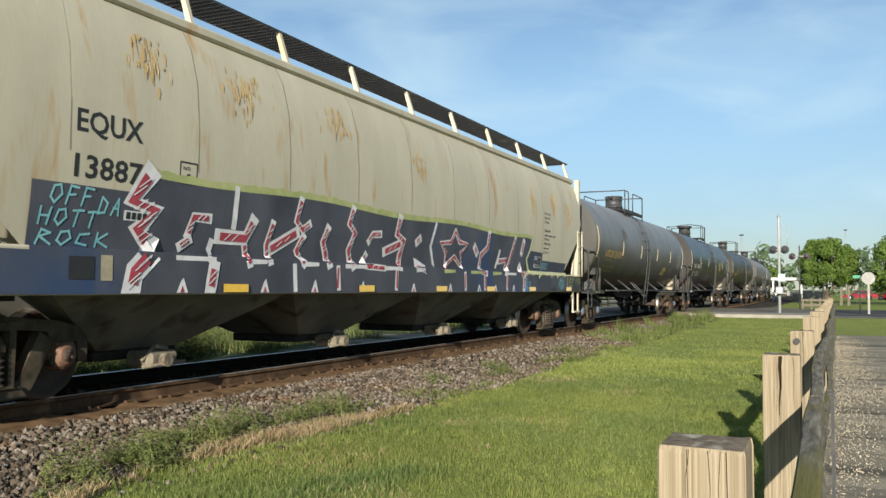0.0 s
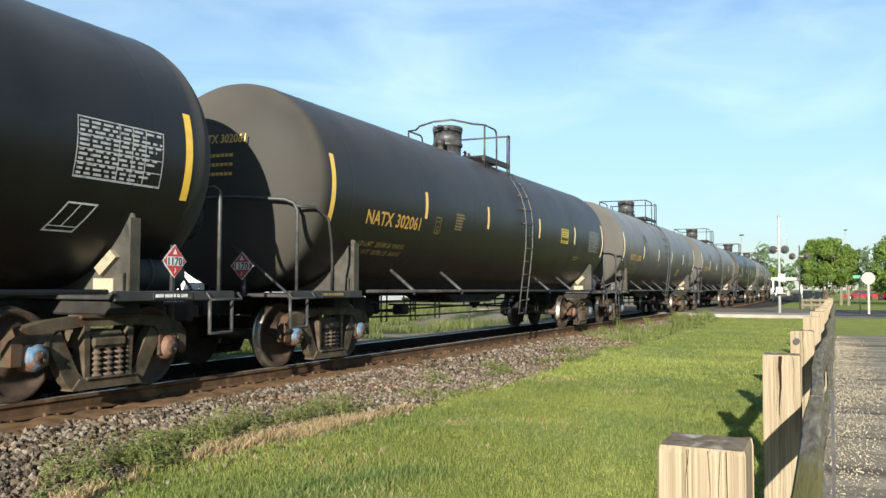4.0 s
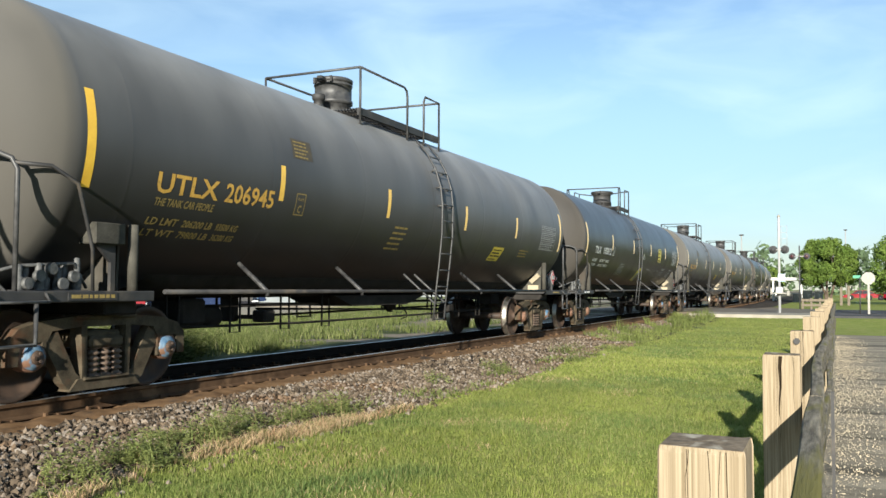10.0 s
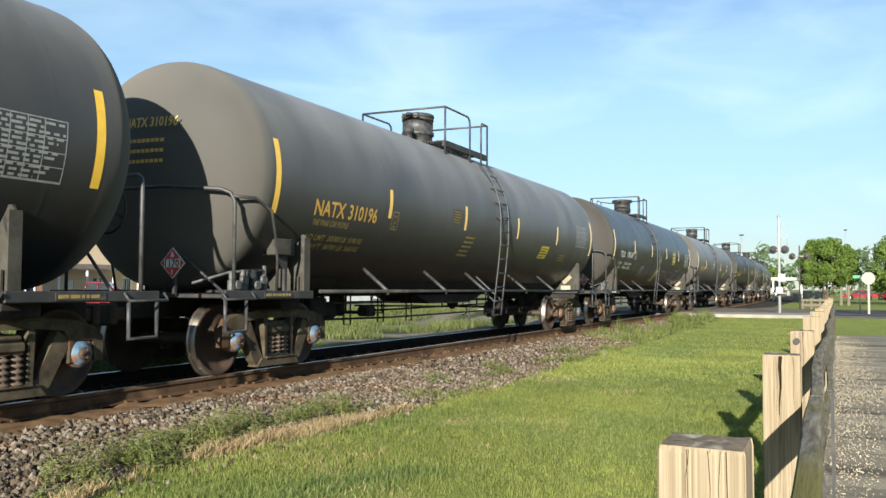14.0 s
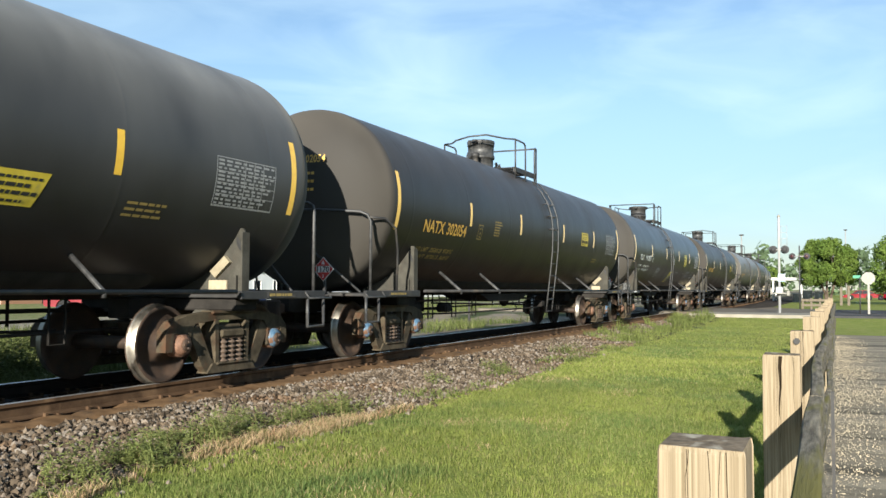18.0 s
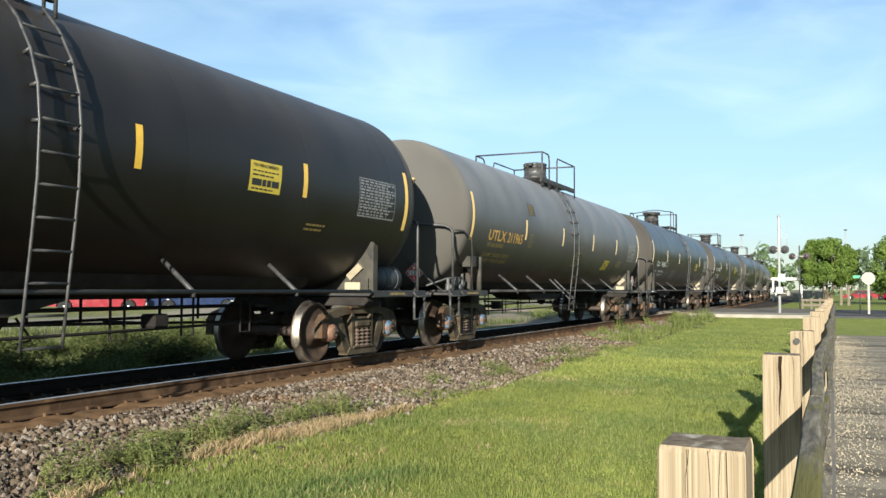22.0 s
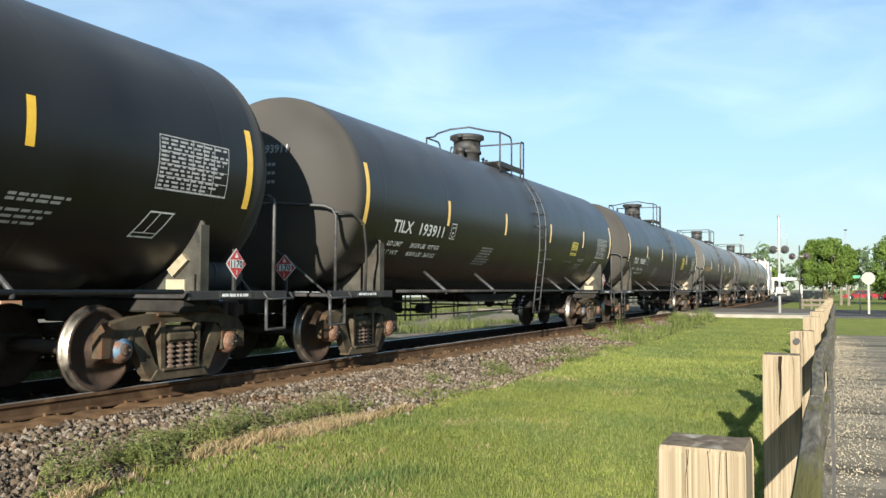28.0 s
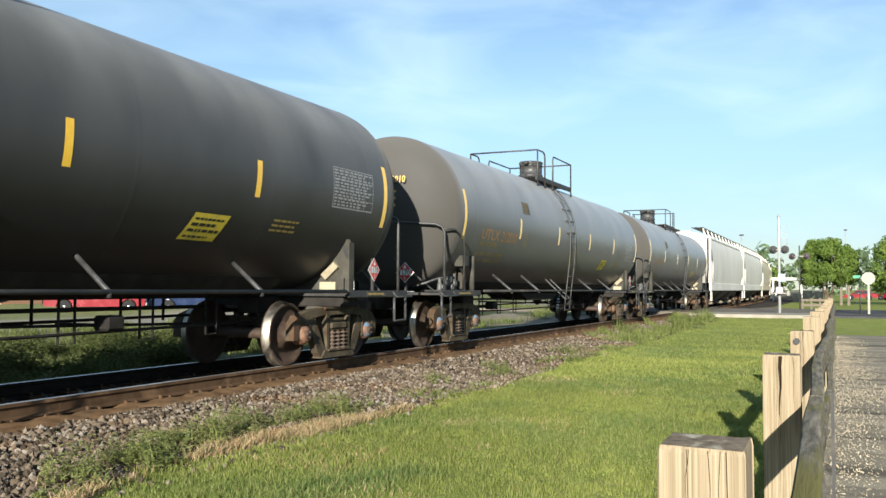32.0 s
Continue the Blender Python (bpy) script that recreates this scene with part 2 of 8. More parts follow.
OLDWOOD = surface("grey_mossy_rail_wood", (0.045, 0.039, 0.030), (0.30, 0.265, 0.20), 6, (0.85, 0.97), bump=0.09, grain=34, stretch=(0.8, 8, 8), spots=(0.15, 0.135, 0.045), spot_scale=1.6, spot_at=(0.5, 0.66))
CRACK = surface("dark_wood_crack", (0.02, 0.014, 0.008), (0.04, 0.028, 0.016), 20, (0.9, 1.0))


# ---- mesh building ----
class Shape:
    """Collects vertices and faces of one mesh; each face carries a material slot and a smooth flag."""

    def __init__(self):
        self.v, self.f, self.m, self.s = [], [], [], []

    def face(self, idx, slot=0, smooth=False):
        self.f.append(tuple(idx)), self.m.append(slot), self.s.append(smooth)

    def box(self, x0, x1, y0, y1, z0, z1, slot=0, bevel=0.0):
        b = min(bevel, (x1 - x0) * 0.45, (y1 - y0) * 0.45, (z1 - z0) * 0.45)
        if b <= 0:
            k = len(self.v)
            self.v += [(x, y, z) for z in (z0, z1) for y in (y0, y1) for x in (x0, x1)]
            for q in ((0, 2, 3, 1), (4, 5, 7, 6), (0, 1, 5, 4), (2, 6, 7, 3), (0, 4, 6, 2), (1, 3, 7, 5)):
                self.face([k + i for i in q], slot)
            return self
        bm = bmesh.new()
        bmesh.ops.create_cube(bm, size=1)
        for q in bm.verts:
            q.co = (x0 if q.co.x < 0 else x1, y0 if q.co.y < 0 else y1, z0 if q.co.z < 0 else z1)
        bmesh.ops.bevel(bm, geom=bm.edges[:], offset=b, segments=1, affect="EDGES")
        k = len(self.v)
        bm.verts.index_update()
        self.v += [tuple(q.co) for q in bm.verts]
        for g in bm.faces:
            self.face([k + q.index for q in g.verts], slot)
        bm.free()
        return self

    def prism(self, pts, y0, y1, slot=0, axis="y"):
        """An outline in x and z (or y and z, or x and y) pulled along the third axis."""
        k, n = len(self.v), len(pts)
        for w in (y0, y1):
            for a, b in pts:
                self.v.append((a, w, b) if axis == "y" else (w, a, b) if axis == "x" else (a, b, w))
        self.face(range(k, k + n), slot)
        self.face(range(k + 2 * n - 1, k + n - 1, -1), slot)
        for i in range(n):
            j = (i + 1) % n
            self.face((k + j, k + i, k + n + i, k + n + j), slot)
        return self

    def tube(self, pts, r, n=6, slot=0, caps=True):
        pts = [Vector(p) for p in pts]
        k = len(self.v)
        side = None
        for i, p in enumerate(pts):
            d = (pts[min(i + 1, len(pts) - 1)] - pts[max(i - 1, 0)]).normalized()
            if side is None:
                side = d.orthogonal().normalized()
            side = (side - d * side.dot(d)).normalized()
            up = d.cross(side)
            for j in range(n):
                a = 2 * math.pi * j / n
                self.v.append(tuple(p + (side * math.cos(a) + up * math.sin(a)) * r))
        for i in range(len(pts) - 1):
            for j in range(n):
                a, b = k + i * n + j, k + i * n + (j + 1) % n
                self.face((a, b, b + n, a + n), slot, True)
        if caps:
            self.face(range(k + n - 1, k - 1, -1), slot)
            e = k + (len(pts) - 1) * n
            self.face(range(e, e + n), slot)
        return self

    def spin(self, profile, centre, axis="x", n=24, slots=None, smooth=True):
        """A profile of (along, radius) turned about an axis through centre; slots: a material slot for each stretch."""
        k = len(self.v)
        cx, cy, cz = centre
        for a, r in profile:
            for j in range(n):
                w = 2 * math.pi * j / n
                c, s = r * math.cos(w), r * math.sin(w)
                self.v.append((cx + a, cy + c, cz + s) if axis == "x" else (cx + s, cy + a, cz + c) if axis == "y" else (cx + c, cy + s, cz + a))
        for i in range(len(profile) - 1):
            for j in range(n):
                a, b = k + i * n + j, k + i * n + (j + 1) % n
                self.face((a, a + n, b + n, b) if axis == "z" else (a, b, b + n, a + n), slots[i] if slots else 0, smooth)
        e = k + (len(profile) - 1) * n
        if profile[0][1] > 1e-4:
            self.face(range(k + n - 1, k - 1, -1), slots[0] if slots else 0)
        if profile[-1][1] > 1e-4:
            self.face(range(e, e + n), slots[-1] if slots else 0)
        return self

    def mesh(self, name, mats):
        me = bpy.data.meshes.new(name)
        me.from_pydata(self.v, [], self.f)
        for m in mats:
            me.materials.append(m)
        me.polygons.foreach_set("material_index", self.m)
        me.polygons.foreach_set("use_smooth", self.s)
        me.update()
        return me


def part(name, shape, mats, parent=None, label="", at=None):
    """Links a shape (or a ready mesh) as one object, under a thing or a part when parent is given."""
    mats = mats if isinstance(mats, (list, tuple)) else [mats]
    ob = new(name, shape if isinstance(shape, bpy.types.Mesh) else shape.mesh(name, mats))
    if parent:
        ob.parent = parent
    if at:
        ob.location = at
    return tagged(ob, label)


def thing(name, label, category, group="", kind="", at=(0, 0, 0), turn=0):
    ob = new(name)
    ob.matrix_basis = pose(*at, 0, 0, turn)
    return tagged(ob, label, category, group, kind)


TEXTS = {}


def letters(body, height, width=None, shear=0.0):
    """Flat letters as lists of vertices and triangles, from the built-in font, scaled to a height and, if given, a width."""
    if body not in TEXTS:
        cu = bpy.data.curves.new("letters", "FONT")
        cu.body, cu.resolution_u, cu.offset = body, 2, 0.020
        ob = bpy.data.objects.new("letters", cu)
        me = ob.to_mesh()
        bm = bmesh.new()
        bm.from_mesh(me)
        for i in range(1, 7):      # cut across, so that letters can bend with the shell
            bmesh.ops.bisect_plane(bm, geom=bm.verts[:] + bm.edges[:] + bm.faces[:], plane_co=(0, 0.1 * i, 0), plane_no=(0, 1, 0))
        bm.verts.index_update()
        TEXTS[body] = ([tuple(q.co) for q in bm.verts], [tuple(v.index for v in g.verts) for g in bm.faces])
        bm.free()
        ob.to_mesh_clear()
        bpy.data.objects.remove(ob)
        bpy.data.curves.remove(cu)
    vs, fs = TEXTS[body]
    x0, x1 = min(q[0] for q in vs), max(q[0] for q in vs)
    k = height / 0.69
    kx = width / (x1 - x0) if width else k * 0.8
    return [((q[0] - x0) * kx + q[1] * k * shear, q[1] * k) for q in vs], fs


# ---- ground and track ----
BEND_AT, BEND_R = 75.0, 717.0     # where the line begins to curve away, and its radius


def along(s):
    """The place and heading of the track s metres along its centre line."""
    if s <= BEND_AT:
        return s, YC, 0.0
    a = (s - BEND_AT) / BEND_R
    return BEND_AT + BEND_R * math.sin(a), YC + BEND_R * (1 - math.cos(a)), a


def track_y(x):
    return YC if x <= BEND_AT else YC + BEND_R - math.sqrt(max(1.0, BEND_R ** 2 - min(x - BEND_AT, BEND_R - 1) ** 2))


LAWN = -0.376


def ground_z(x, y):
    d = y - track_y(x)
    e = abs(d)
    toe = 3.2 if x < 18 else 3.2 - 1.3 * min(1, (x - 18) / 10)
    base = LAWN if d < 0 else -0.46
    if e < 1.45:
        z = -0.243
    elif e < toe:
        u = (e - 1.45) / (toe - 1.45)
        z = -0.243 + (base + 0.243) * u ** 0.8
    else:
        z = base
    lift = max(0.0, 1 - abs(x - 45.5) / 9.0) if x < 45.5 else max(0.0, 1 - abs(x - 45.5) / 9.0)
    lift = min(1.0, lift * 2.0)
    if e >= 1.45:
        z += (-0.09 - z) * lift * 0.9
    bumps = 0.018 * noise.noise((x * 0.9, y * 0.9, 3)) + 0.03 * noise.noise((x * 0.25, y * 0.25, 7))
    if -6.5 < x < 31.5 and -14.5 < y < 0.06:      # the lot lies over it
        z -= 0.07
    return z + (bumps if e > 1.6 and lift < 0.3 else 0.3 * bumps)


def ground_material():
    m = bpy.data.materials.new("ground_cover")
    m.use_nodes = True
    t = m.node_tree
    n, l = t.nodes, t.links
    p = n["Principled BSDF"]
    geo, sep = n.new("ShaderNodeTexCoord"), n.new("ShaderNodeSeparateXYZ")
    l.new(geo.outputs["Object"], sep.inputs[0])
    pos = geo.outputs["Object"]

    def noise_at(scale, detail=5):
        q = n.new("ShaderNodeTexNoise")
        q.inputs["Scale"].default_value, q.inputs["Detail"].default_value = scale, detail
        l.new(pos, q.inputs["Vector"])
        return q.outputs["Fac"]

    def ramp(src, a, b, lo=0.0, hi=1.0):
        q = n.new("ShaderNodeMapRange")
        for k, v in (("From Min", a), ("From Max", b), ("To Min", lo), ("To Max", hi)):
            q.inputs[k].default_value = v
        l.new(src, q.inputs["Value"])
        return q.outputs[0]

    def mix(fac, a, b):
        q = n.new("ShaderNodeMixRGB")
        for k, v in (("Fac", fac), ("Color1", a), ("Color2", b)):
            if isinstance(v, tuple):
                q.inputs[k].default_value = (*v, 1)
            else:
                l.new(v, q.inputs[k])
        return q.outputs[0]

    def math2(op, a, b):
        q = n.new("ShaderNodeMath")
        q.operation = op
        for i, v in enumerate((a, b)):
            if isinstance(v, (int, float)):
                q.inputs[i].default_value = v
            else:
                l.new(v, q.inputs[i])
        return q.outputs[0]

    fine, mid, wide = noise_at(26, 6), noise_at(3.0, 5), noise_at(0.35, 4)
    lawn = mix(ramp(fine, 0.35, 0.7), (0.12, 0.15, 0.028), (0.24, 0.27, 0.06))
    lawn = mix(ramp(mid, 0.45, 0.75), lawn, (0.28, 0.27, 0.085))
    lawn = mix(ramp(wide, 0.4, 0.7, 0.0, 0.5), lawn, (0.15, 0.20, 0.035))
    vor = n.new("ShaderNodeTexVoronoi")
    vor.inputs["Scale"].default_value = 17
    l.new(pos, vor.inputs["Vector"])
    stone = mix(ramp(vor.outputs["Distance"], 0.0, 0.6), (0.075, 0.060, 0.048), (0.018, 0.015, 0.012))
    stone = mix(ramp(mid, 0.4, 0.7, 0, 0.5), stone, (0.11, 0.085, 0.065))
    dirt = mix(ramp(mid, 0.3, 0.7), (0.20, 0.16, 0.11), (0.30, 0.25, 0.18))
    # rusty bed darkened almost to black: shade under the train put into its colour
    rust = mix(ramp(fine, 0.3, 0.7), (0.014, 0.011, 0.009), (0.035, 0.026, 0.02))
    dist = math2("ABSOLUTE", math2("SUBTRACT", sep.outputs["Y"], YC), 0)
    wob = math2("ADD", dist, ramp(mid, 0.2, 0.8, -0.35, 0.35))
    col = mix(ramp(wob, 3.0, 3.25), stone, lawn)
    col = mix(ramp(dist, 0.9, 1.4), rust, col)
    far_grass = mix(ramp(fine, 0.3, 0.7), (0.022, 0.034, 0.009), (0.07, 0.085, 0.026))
    grey_gravel = mix(ramp(fine, 0.3, 0.7), (0.10, 0.088, 0.072), (0.24, 0.21, 0.17))
    dirt = mix(ramp(mid, 0.35, 0.65), dirt, grey_gravel)
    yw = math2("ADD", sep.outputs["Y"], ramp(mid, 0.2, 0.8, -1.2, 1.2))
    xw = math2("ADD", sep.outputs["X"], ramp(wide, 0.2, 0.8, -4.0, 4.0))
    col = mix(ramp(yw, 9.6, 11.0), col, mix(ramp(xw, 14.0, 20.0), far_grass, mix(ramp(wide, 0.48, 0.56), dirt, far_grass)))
    col = mix(ramp(yw, 24.5, 26.0), col, mix(ramp(fine, 0.3, 0.7), (0.16, 0.14, 0.105), (0.34, 0.30, 0.235)))
    col = mix(ramp(yw, 34.0, 36.0), col, mix(ramp(mid, 0.35, 0.6), (0.10, 0.14, 0.04), (0.20, 0.19, 0.09)))
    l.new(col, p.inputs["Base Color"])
    p.inputs["Roughness"].default_value = 0.95
    p.inputs["Specular IOR Level"].default_value = 0.15
    b = n.new("ShaderNodeBump")
    b.inputs["Strength"].default_value, b.inputs["Distance"].default_value = 0.6, 0.03
    l.new(fine, b.inputs["Height"])
    l.new(b.outputs[0], p.inputs["Normal"])
    return m


GROUND = ground_material()
gx = np.unique(np.concatenate([np.linspace(-3000, -60, 12), np.linspace(-60, 0, 20), np.linspace(0, 60, 150), np.linspace(60, 160, 50), np.linspace(160, 4000, 24)]))
gy = np.unique(np.concatenate([np.linspace(-3000, -40, 12), np.linspace(-40, -4, 16), np.linspace(-4, 16, 90), np.linspace(16, 60, 30), np.linspace(60, 4000, 24)]))
gs = Shape()
gs.v = [(float(x), float(y), ground_z(float(x), float(y))) for x in gx for y in gy]
ny = len(gy)
for i in range(len(gx) - 1):
    for j in range(ny - 1):
        a = i * ny + j
        gs.face((a, a + ny, a + ny + 1, a + 1), 0, True)
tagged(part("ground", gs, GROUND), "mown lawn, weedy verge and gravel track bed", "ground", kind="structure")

# rails: head, web and foot swept along the centre line
SECTION = ((-0.037, 0.0), (0.037, 0.0), (0.037, -0.035), (0.012, -0.052), (0.010, -0.135), (0.068, -0.155), (0.068, -0.168), (-0.068, -0.168), (-0.068, -0.155), (-0.010, -0.135), (-0.012, -0.052), (-0.037, -0.035))
stations = list(np.concatenate([np.linspace(-70, 75, 30), np.linspace(78, 330, 64)]))
for s in (-1, 1):
    r = Shape()
    for st in stations:
        x, y, a = along(float(st))
        for u, z in SECTION:
            w = s * 0.7525 + u
            r.v.append((x - w * math.sin(a), y + w * math.cos(a), z + RAIL_Z))
    for i in range(len(stations) - 1):
        for j in range(12):
            q, w = i * 12 + j, i * 12 + (j + 1) % 12
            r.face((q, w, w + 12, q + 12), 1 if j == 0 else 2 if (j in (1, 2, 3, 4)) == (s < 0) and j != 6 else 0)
    tagged(part("rail", r, [RAIL_SIDE, RAIL_TOP, RAIL_SHADE]), "brown rusted steel rail with a bright worn head", "rail", "rails of the track", "structure")
ties = thing("track_ties", "dark creosoted wooden ties under the rails", "railway ties", kind="structure")
tie_mesh = Shape().box(-0.11, 0.11, -1.30, 1.30, -0.36, -0.192, bevel=0.012).mesh("tie", [TIE])
rnd = random.Random(5)
plates = Shape()      # heights below are from the rail heads
for i in range(210):
    s = 0.3 + 0.535 * i
    x, y, a = along(s)
    if s < 75:
        o = part("tie", tie_mesh, TIE, ties)
        o.matrix_basis = pose(x, y + rnd.uniform(-0.05, 0.05), RAIL_Z + rnd.uniform(-0.008, 0.006), 0, 0, math.degrees(a) + rnd.uniform(-1.2, 1.2))
    for w in (-0.7525, 0.7525):
        cx, cy = x - w * math.sin(a), y + w * math.cos(a)
        plates.box(cx - 0.09, cx + 0.09, cy - 0.17, cy + 0.17, -0.188, -0.172)
        for e in (-1, 1):
            plates.box(cx - 0.03, cx + 0.0, cy + e * 0.085 - 0.02, cy + e * 0.085 + 0.02, -0.175, -0.13)
        plates.box(cx + 0.13, cx + 0.16, cy - 0.10, cy + 0.10, -0.19, -0.15)
# rusty dirt packed against the outer side of the near rail, hollowed between the ties
DIRT = surface("rusty_track_dirt", (0.10, 0.055, 0.026), (0.24, 0.145, 0.075), 5, (0.9, 1.0), bump=0.08, grain=45, spots=(0.06, 0.045, 0.034), spot_scale=2.2)
berm = Shape()
bx_ = np.arange(2.0, 46.0, 0.067)
by_ = (0.0, 0.035, 0.08, 0.14, 0.22, 0.32, 0.44, 0.60)
for x in bx_:
    hollow = 0.5 + 0.5 * math.cos(2 * math.pi * (x - 0.3 - 0.2675) / 0.535)
    for q in by_:
        z = RAIL_Z - 0.166 - 0.085 * max(0.0, hollow - 0.45) * max(0.0, 1 - q / 0.13) - 0.10 * max(0.0, q - 0.2) + 0.016 * noise.noise((float(x) * 6, q * 8, 2)) + 0.014 * noise.noise((float(x) * 1.3, q * 3, 5))
        berm.v.append((float(x), YC - 0.80 - q, z if q < 0.6 else -0.33))
for i in range(len(bx_) - 1):
    for j in range(7):
        a = i * 8 + j
        berm.face((a, a + 1, a + 9, a + 8), 0, True)
tagged(part("track_dirt", berm, DIRT), "rusty brown dirt packed beside the rail", "dirt", kind="stuff")
tagged(part("rail_fastenings", plates, RAIL_SIDE, at=(0, 0, RAIL_Z)), "rusty tie plates, spikes and rail anchors", "rail fastening", kind="stuff")


# ---- lot, road and crossing ----
def lot_material():
    m = surface("worn_gravelly_asphalt", (0.135, 0.117, 0.086), (0.325, 0.285, 0.215), 1.4, (0.85, 0.98), bump=0.06, grain=70, stretch=(1.6, 0.35, 1))
    t = m.node_tree
    n, l = t.nodes, t.links
    p = n["Principled BSDF"]
    src = p.inputs["Base Color"].links[0].from_socket
    co, vo, no, a, b, mx = n.new("ShaderNodeTexCoord"), n.new("ShaderNodeTexVoronoi"), n.new("ShaderNodeTexNoise"), n.new("ShaderNodeMapRange"), n.new("ShaderNodeMapRange"), n.new("ShaderNodeMixRGB")
    sep, edge = n.new("ShaderNodeSeparateXYZ"), n.new("ShaderNodeMapRange")
    vo.inputs["Scale"].default_value = 42
    no.inputs["Scale"].default_value, no.inputs["Detail"].default_value = 1.1, 6
    for q in (vo, no, sep):
        l.new(co.outputs["Object"], q.inputs[0])
    a.inputs["From Min"].default_value, a.inputs["From Max"].default_value = 0.30, 0.18
    l.new(vo.outputs["Distance"], a.inputs["Value"])
    b.inputs["From Min"].default_value, b.inputs["From Max"].default_value = 0.42, 0.62
    l.new(no.outputs["Fac"], b.inputs["Value"])
    edge.inputs["From Min"].default_value, edge.inputs["From Max"].default_value = -0.6, 0.15
    l.new(sep.outputs["Y"], edge.inputs["Value"])
    ad, mu = n.new("ShaderNodeMath"), n.new("ShaderNodeMath")
    ad.operation, mu.operation = "MAXIMUM", "MULTIPLY"
    l.new(b.outputs[0], ad.inputs[0])
    l.new(edge.outputs[0], ad.inputs[1])
    l.new(ad.outputs[0], mu.inputs[0])
    l.new(a.outputs[0], mu.inputs[1])
    l.new(mu.outputs[0], mx.inputs["Fac"])
    l.new(src, mx.inputs["Color1"])
    mx.inputs["Color2"].default_value = (0.34, 0.29, 0.21, 1)
    wv, wr, m3 = n.new("ShaderNodeTexNoise"), n.new("ShaderNodeMapRange"), n.new("ShaderNodeMixRGB")
    mp = n.new("ShaderNodeMapping")
    mp.inputs["Scale"].default_value = (1.6, 0.12, 1)
    l.new(co.outputs["Object"], mp.inputs[0])
    l.new(mp.outputs[0], wv.inputs["Vector"])
    wv.inputs["Scale"].default_value, wv.inputs["Detail"].default_value = 1.3, 5
    wr.inputs["From Min"].default_value, wr.inputs["From Max"].default_value = 0.56, 0.66
    wr.inputs["To Max"].default_value = 0.72
    l.new(wv.outputs["Fac"], wr.inputs["Value"])
    l.new(wr.outputs[0], m3.inputs["Fac"])
    l.new(mx.outputs[0], m3.inputs["Color1"])
    m3.inputs["Color2"].default_value = (0.055, 0.050, 0.040, 1)
    l.new(m3.outputs[0], p.inputs["Base Color"])
    return m


LOT = lot_material()
ROAD = surface("dark_asphalt_road", (0.035, 0.035, 0.037), (0.075, 0.074, 0.075), 1.2, (0.85, 0.95), bump=0.03, grain=80)
CONCRETE = surface("pale_concrete", (0.22, 0.20, 0.16), (0.33, 0.30, 0.25), 1.5, (0.8, 0.95), bump=0.02)
lot = Shape()
rnd = random.Random(2)
lx = list(np.linspace(-6, 31, 75))
for x in lx:
    for j, y in enumerate((0.19, 0.0, -0.5, -1.2, -3.0, -14.0)):
        lot.v.append((x, y + (0.05 * math.sin(x * 3.1) + 0.04 * math.sin(x * 7.7) if j == 0 else 0), LAWN + (0.012 if j else -0.012) + 0.008 * noise.noise((x * 0.8, y * 0.8, 1))))
for i in range(len(lx) - 1):
    for j in range(5):
        a = i * 6 + j
        lot.face((a, a + 1, a + 7, a + 6), 0, True)
tagged(part("parking_lot", lot, LOT), "worn asphalt lot with loose gravel and mossy cracks", "parking lot", kind="structure")
def strip(name, mat, label, xa, xb, ya, yb, lift, category, n=24):
    s = Shape()
    for i in range(n + 1):
        y = ya + (yb - ya) * i / n
        for q in range(5):
            x = xa + (xb - xa) * q / 4
            s.v.append((x, y, -0.09 + lift))
    for i in range(n):
        for q in range(4):
            a = i * 5 + q
            s.face((a, a + 1, a + 6, a + 5))
    k = len(s.v)
    s.v += [(xa, ya, -0.5), (xa, yb, -0.5)]
    s.face((0, k, k + 1, n * 5))
    return tagged(part(name, s, mat), label, category, kind="structure")
strip("road", ROAD, "dark asphalt road that crosses the track", 44.2, 53.5, -60, 0.6, 0.075, "road")
GRITTY = surface("gritty_brown_asphalt", (0.105, 0.092, 0.074), (0.195, 0.172, 0.138), 1.2, (0.88, 0.98), bump=0.04, grain=70)
strip("crossing_surface", GRITTY, "worn gritty asphalt of the level crossing", 44.2, 53.5, 0.6, 60, 0.075, "road")
strip("pavement", CONCRETE, "pale concrete pavement beside the road", 40.4, 44.1, 0.5, 6.2, 0.085, "pavement")
strip("crossing_apron", surface("brown_grit", (0.085, 0.07, 0.052), (0.17, 0.14, 0.105), 1.5, (0.9, 1.0), bump=0.05, grain=60), "gritty brown apron between road and track", 42.5, 54.5, 6.3, 7.1, 0.092, "apron", 6)
strip("road_shoulder", ROAD, "dark asphalt shoulder of the road", 41.2, 44.1, -60, 0.4, 0.06, "road")
part("crossing_panel", Shape().box(44.0, 53.6, YC - 0.68, YC + 0.68, -0.2, -0.034, bevel=0.02), GRITTY)
tagged(bpy.data.objects["crossing_panel"], "dark rubber crossing panel between the rails", "crossing panel", kind="structure")

# ---- fence ----
fence = thing("fence", "pale square timber posts with weathered grey rails", "fence", at=(0, 0, 0))
POST_X = [1.70 + 2.43 * i for i in range(-1, 14)]


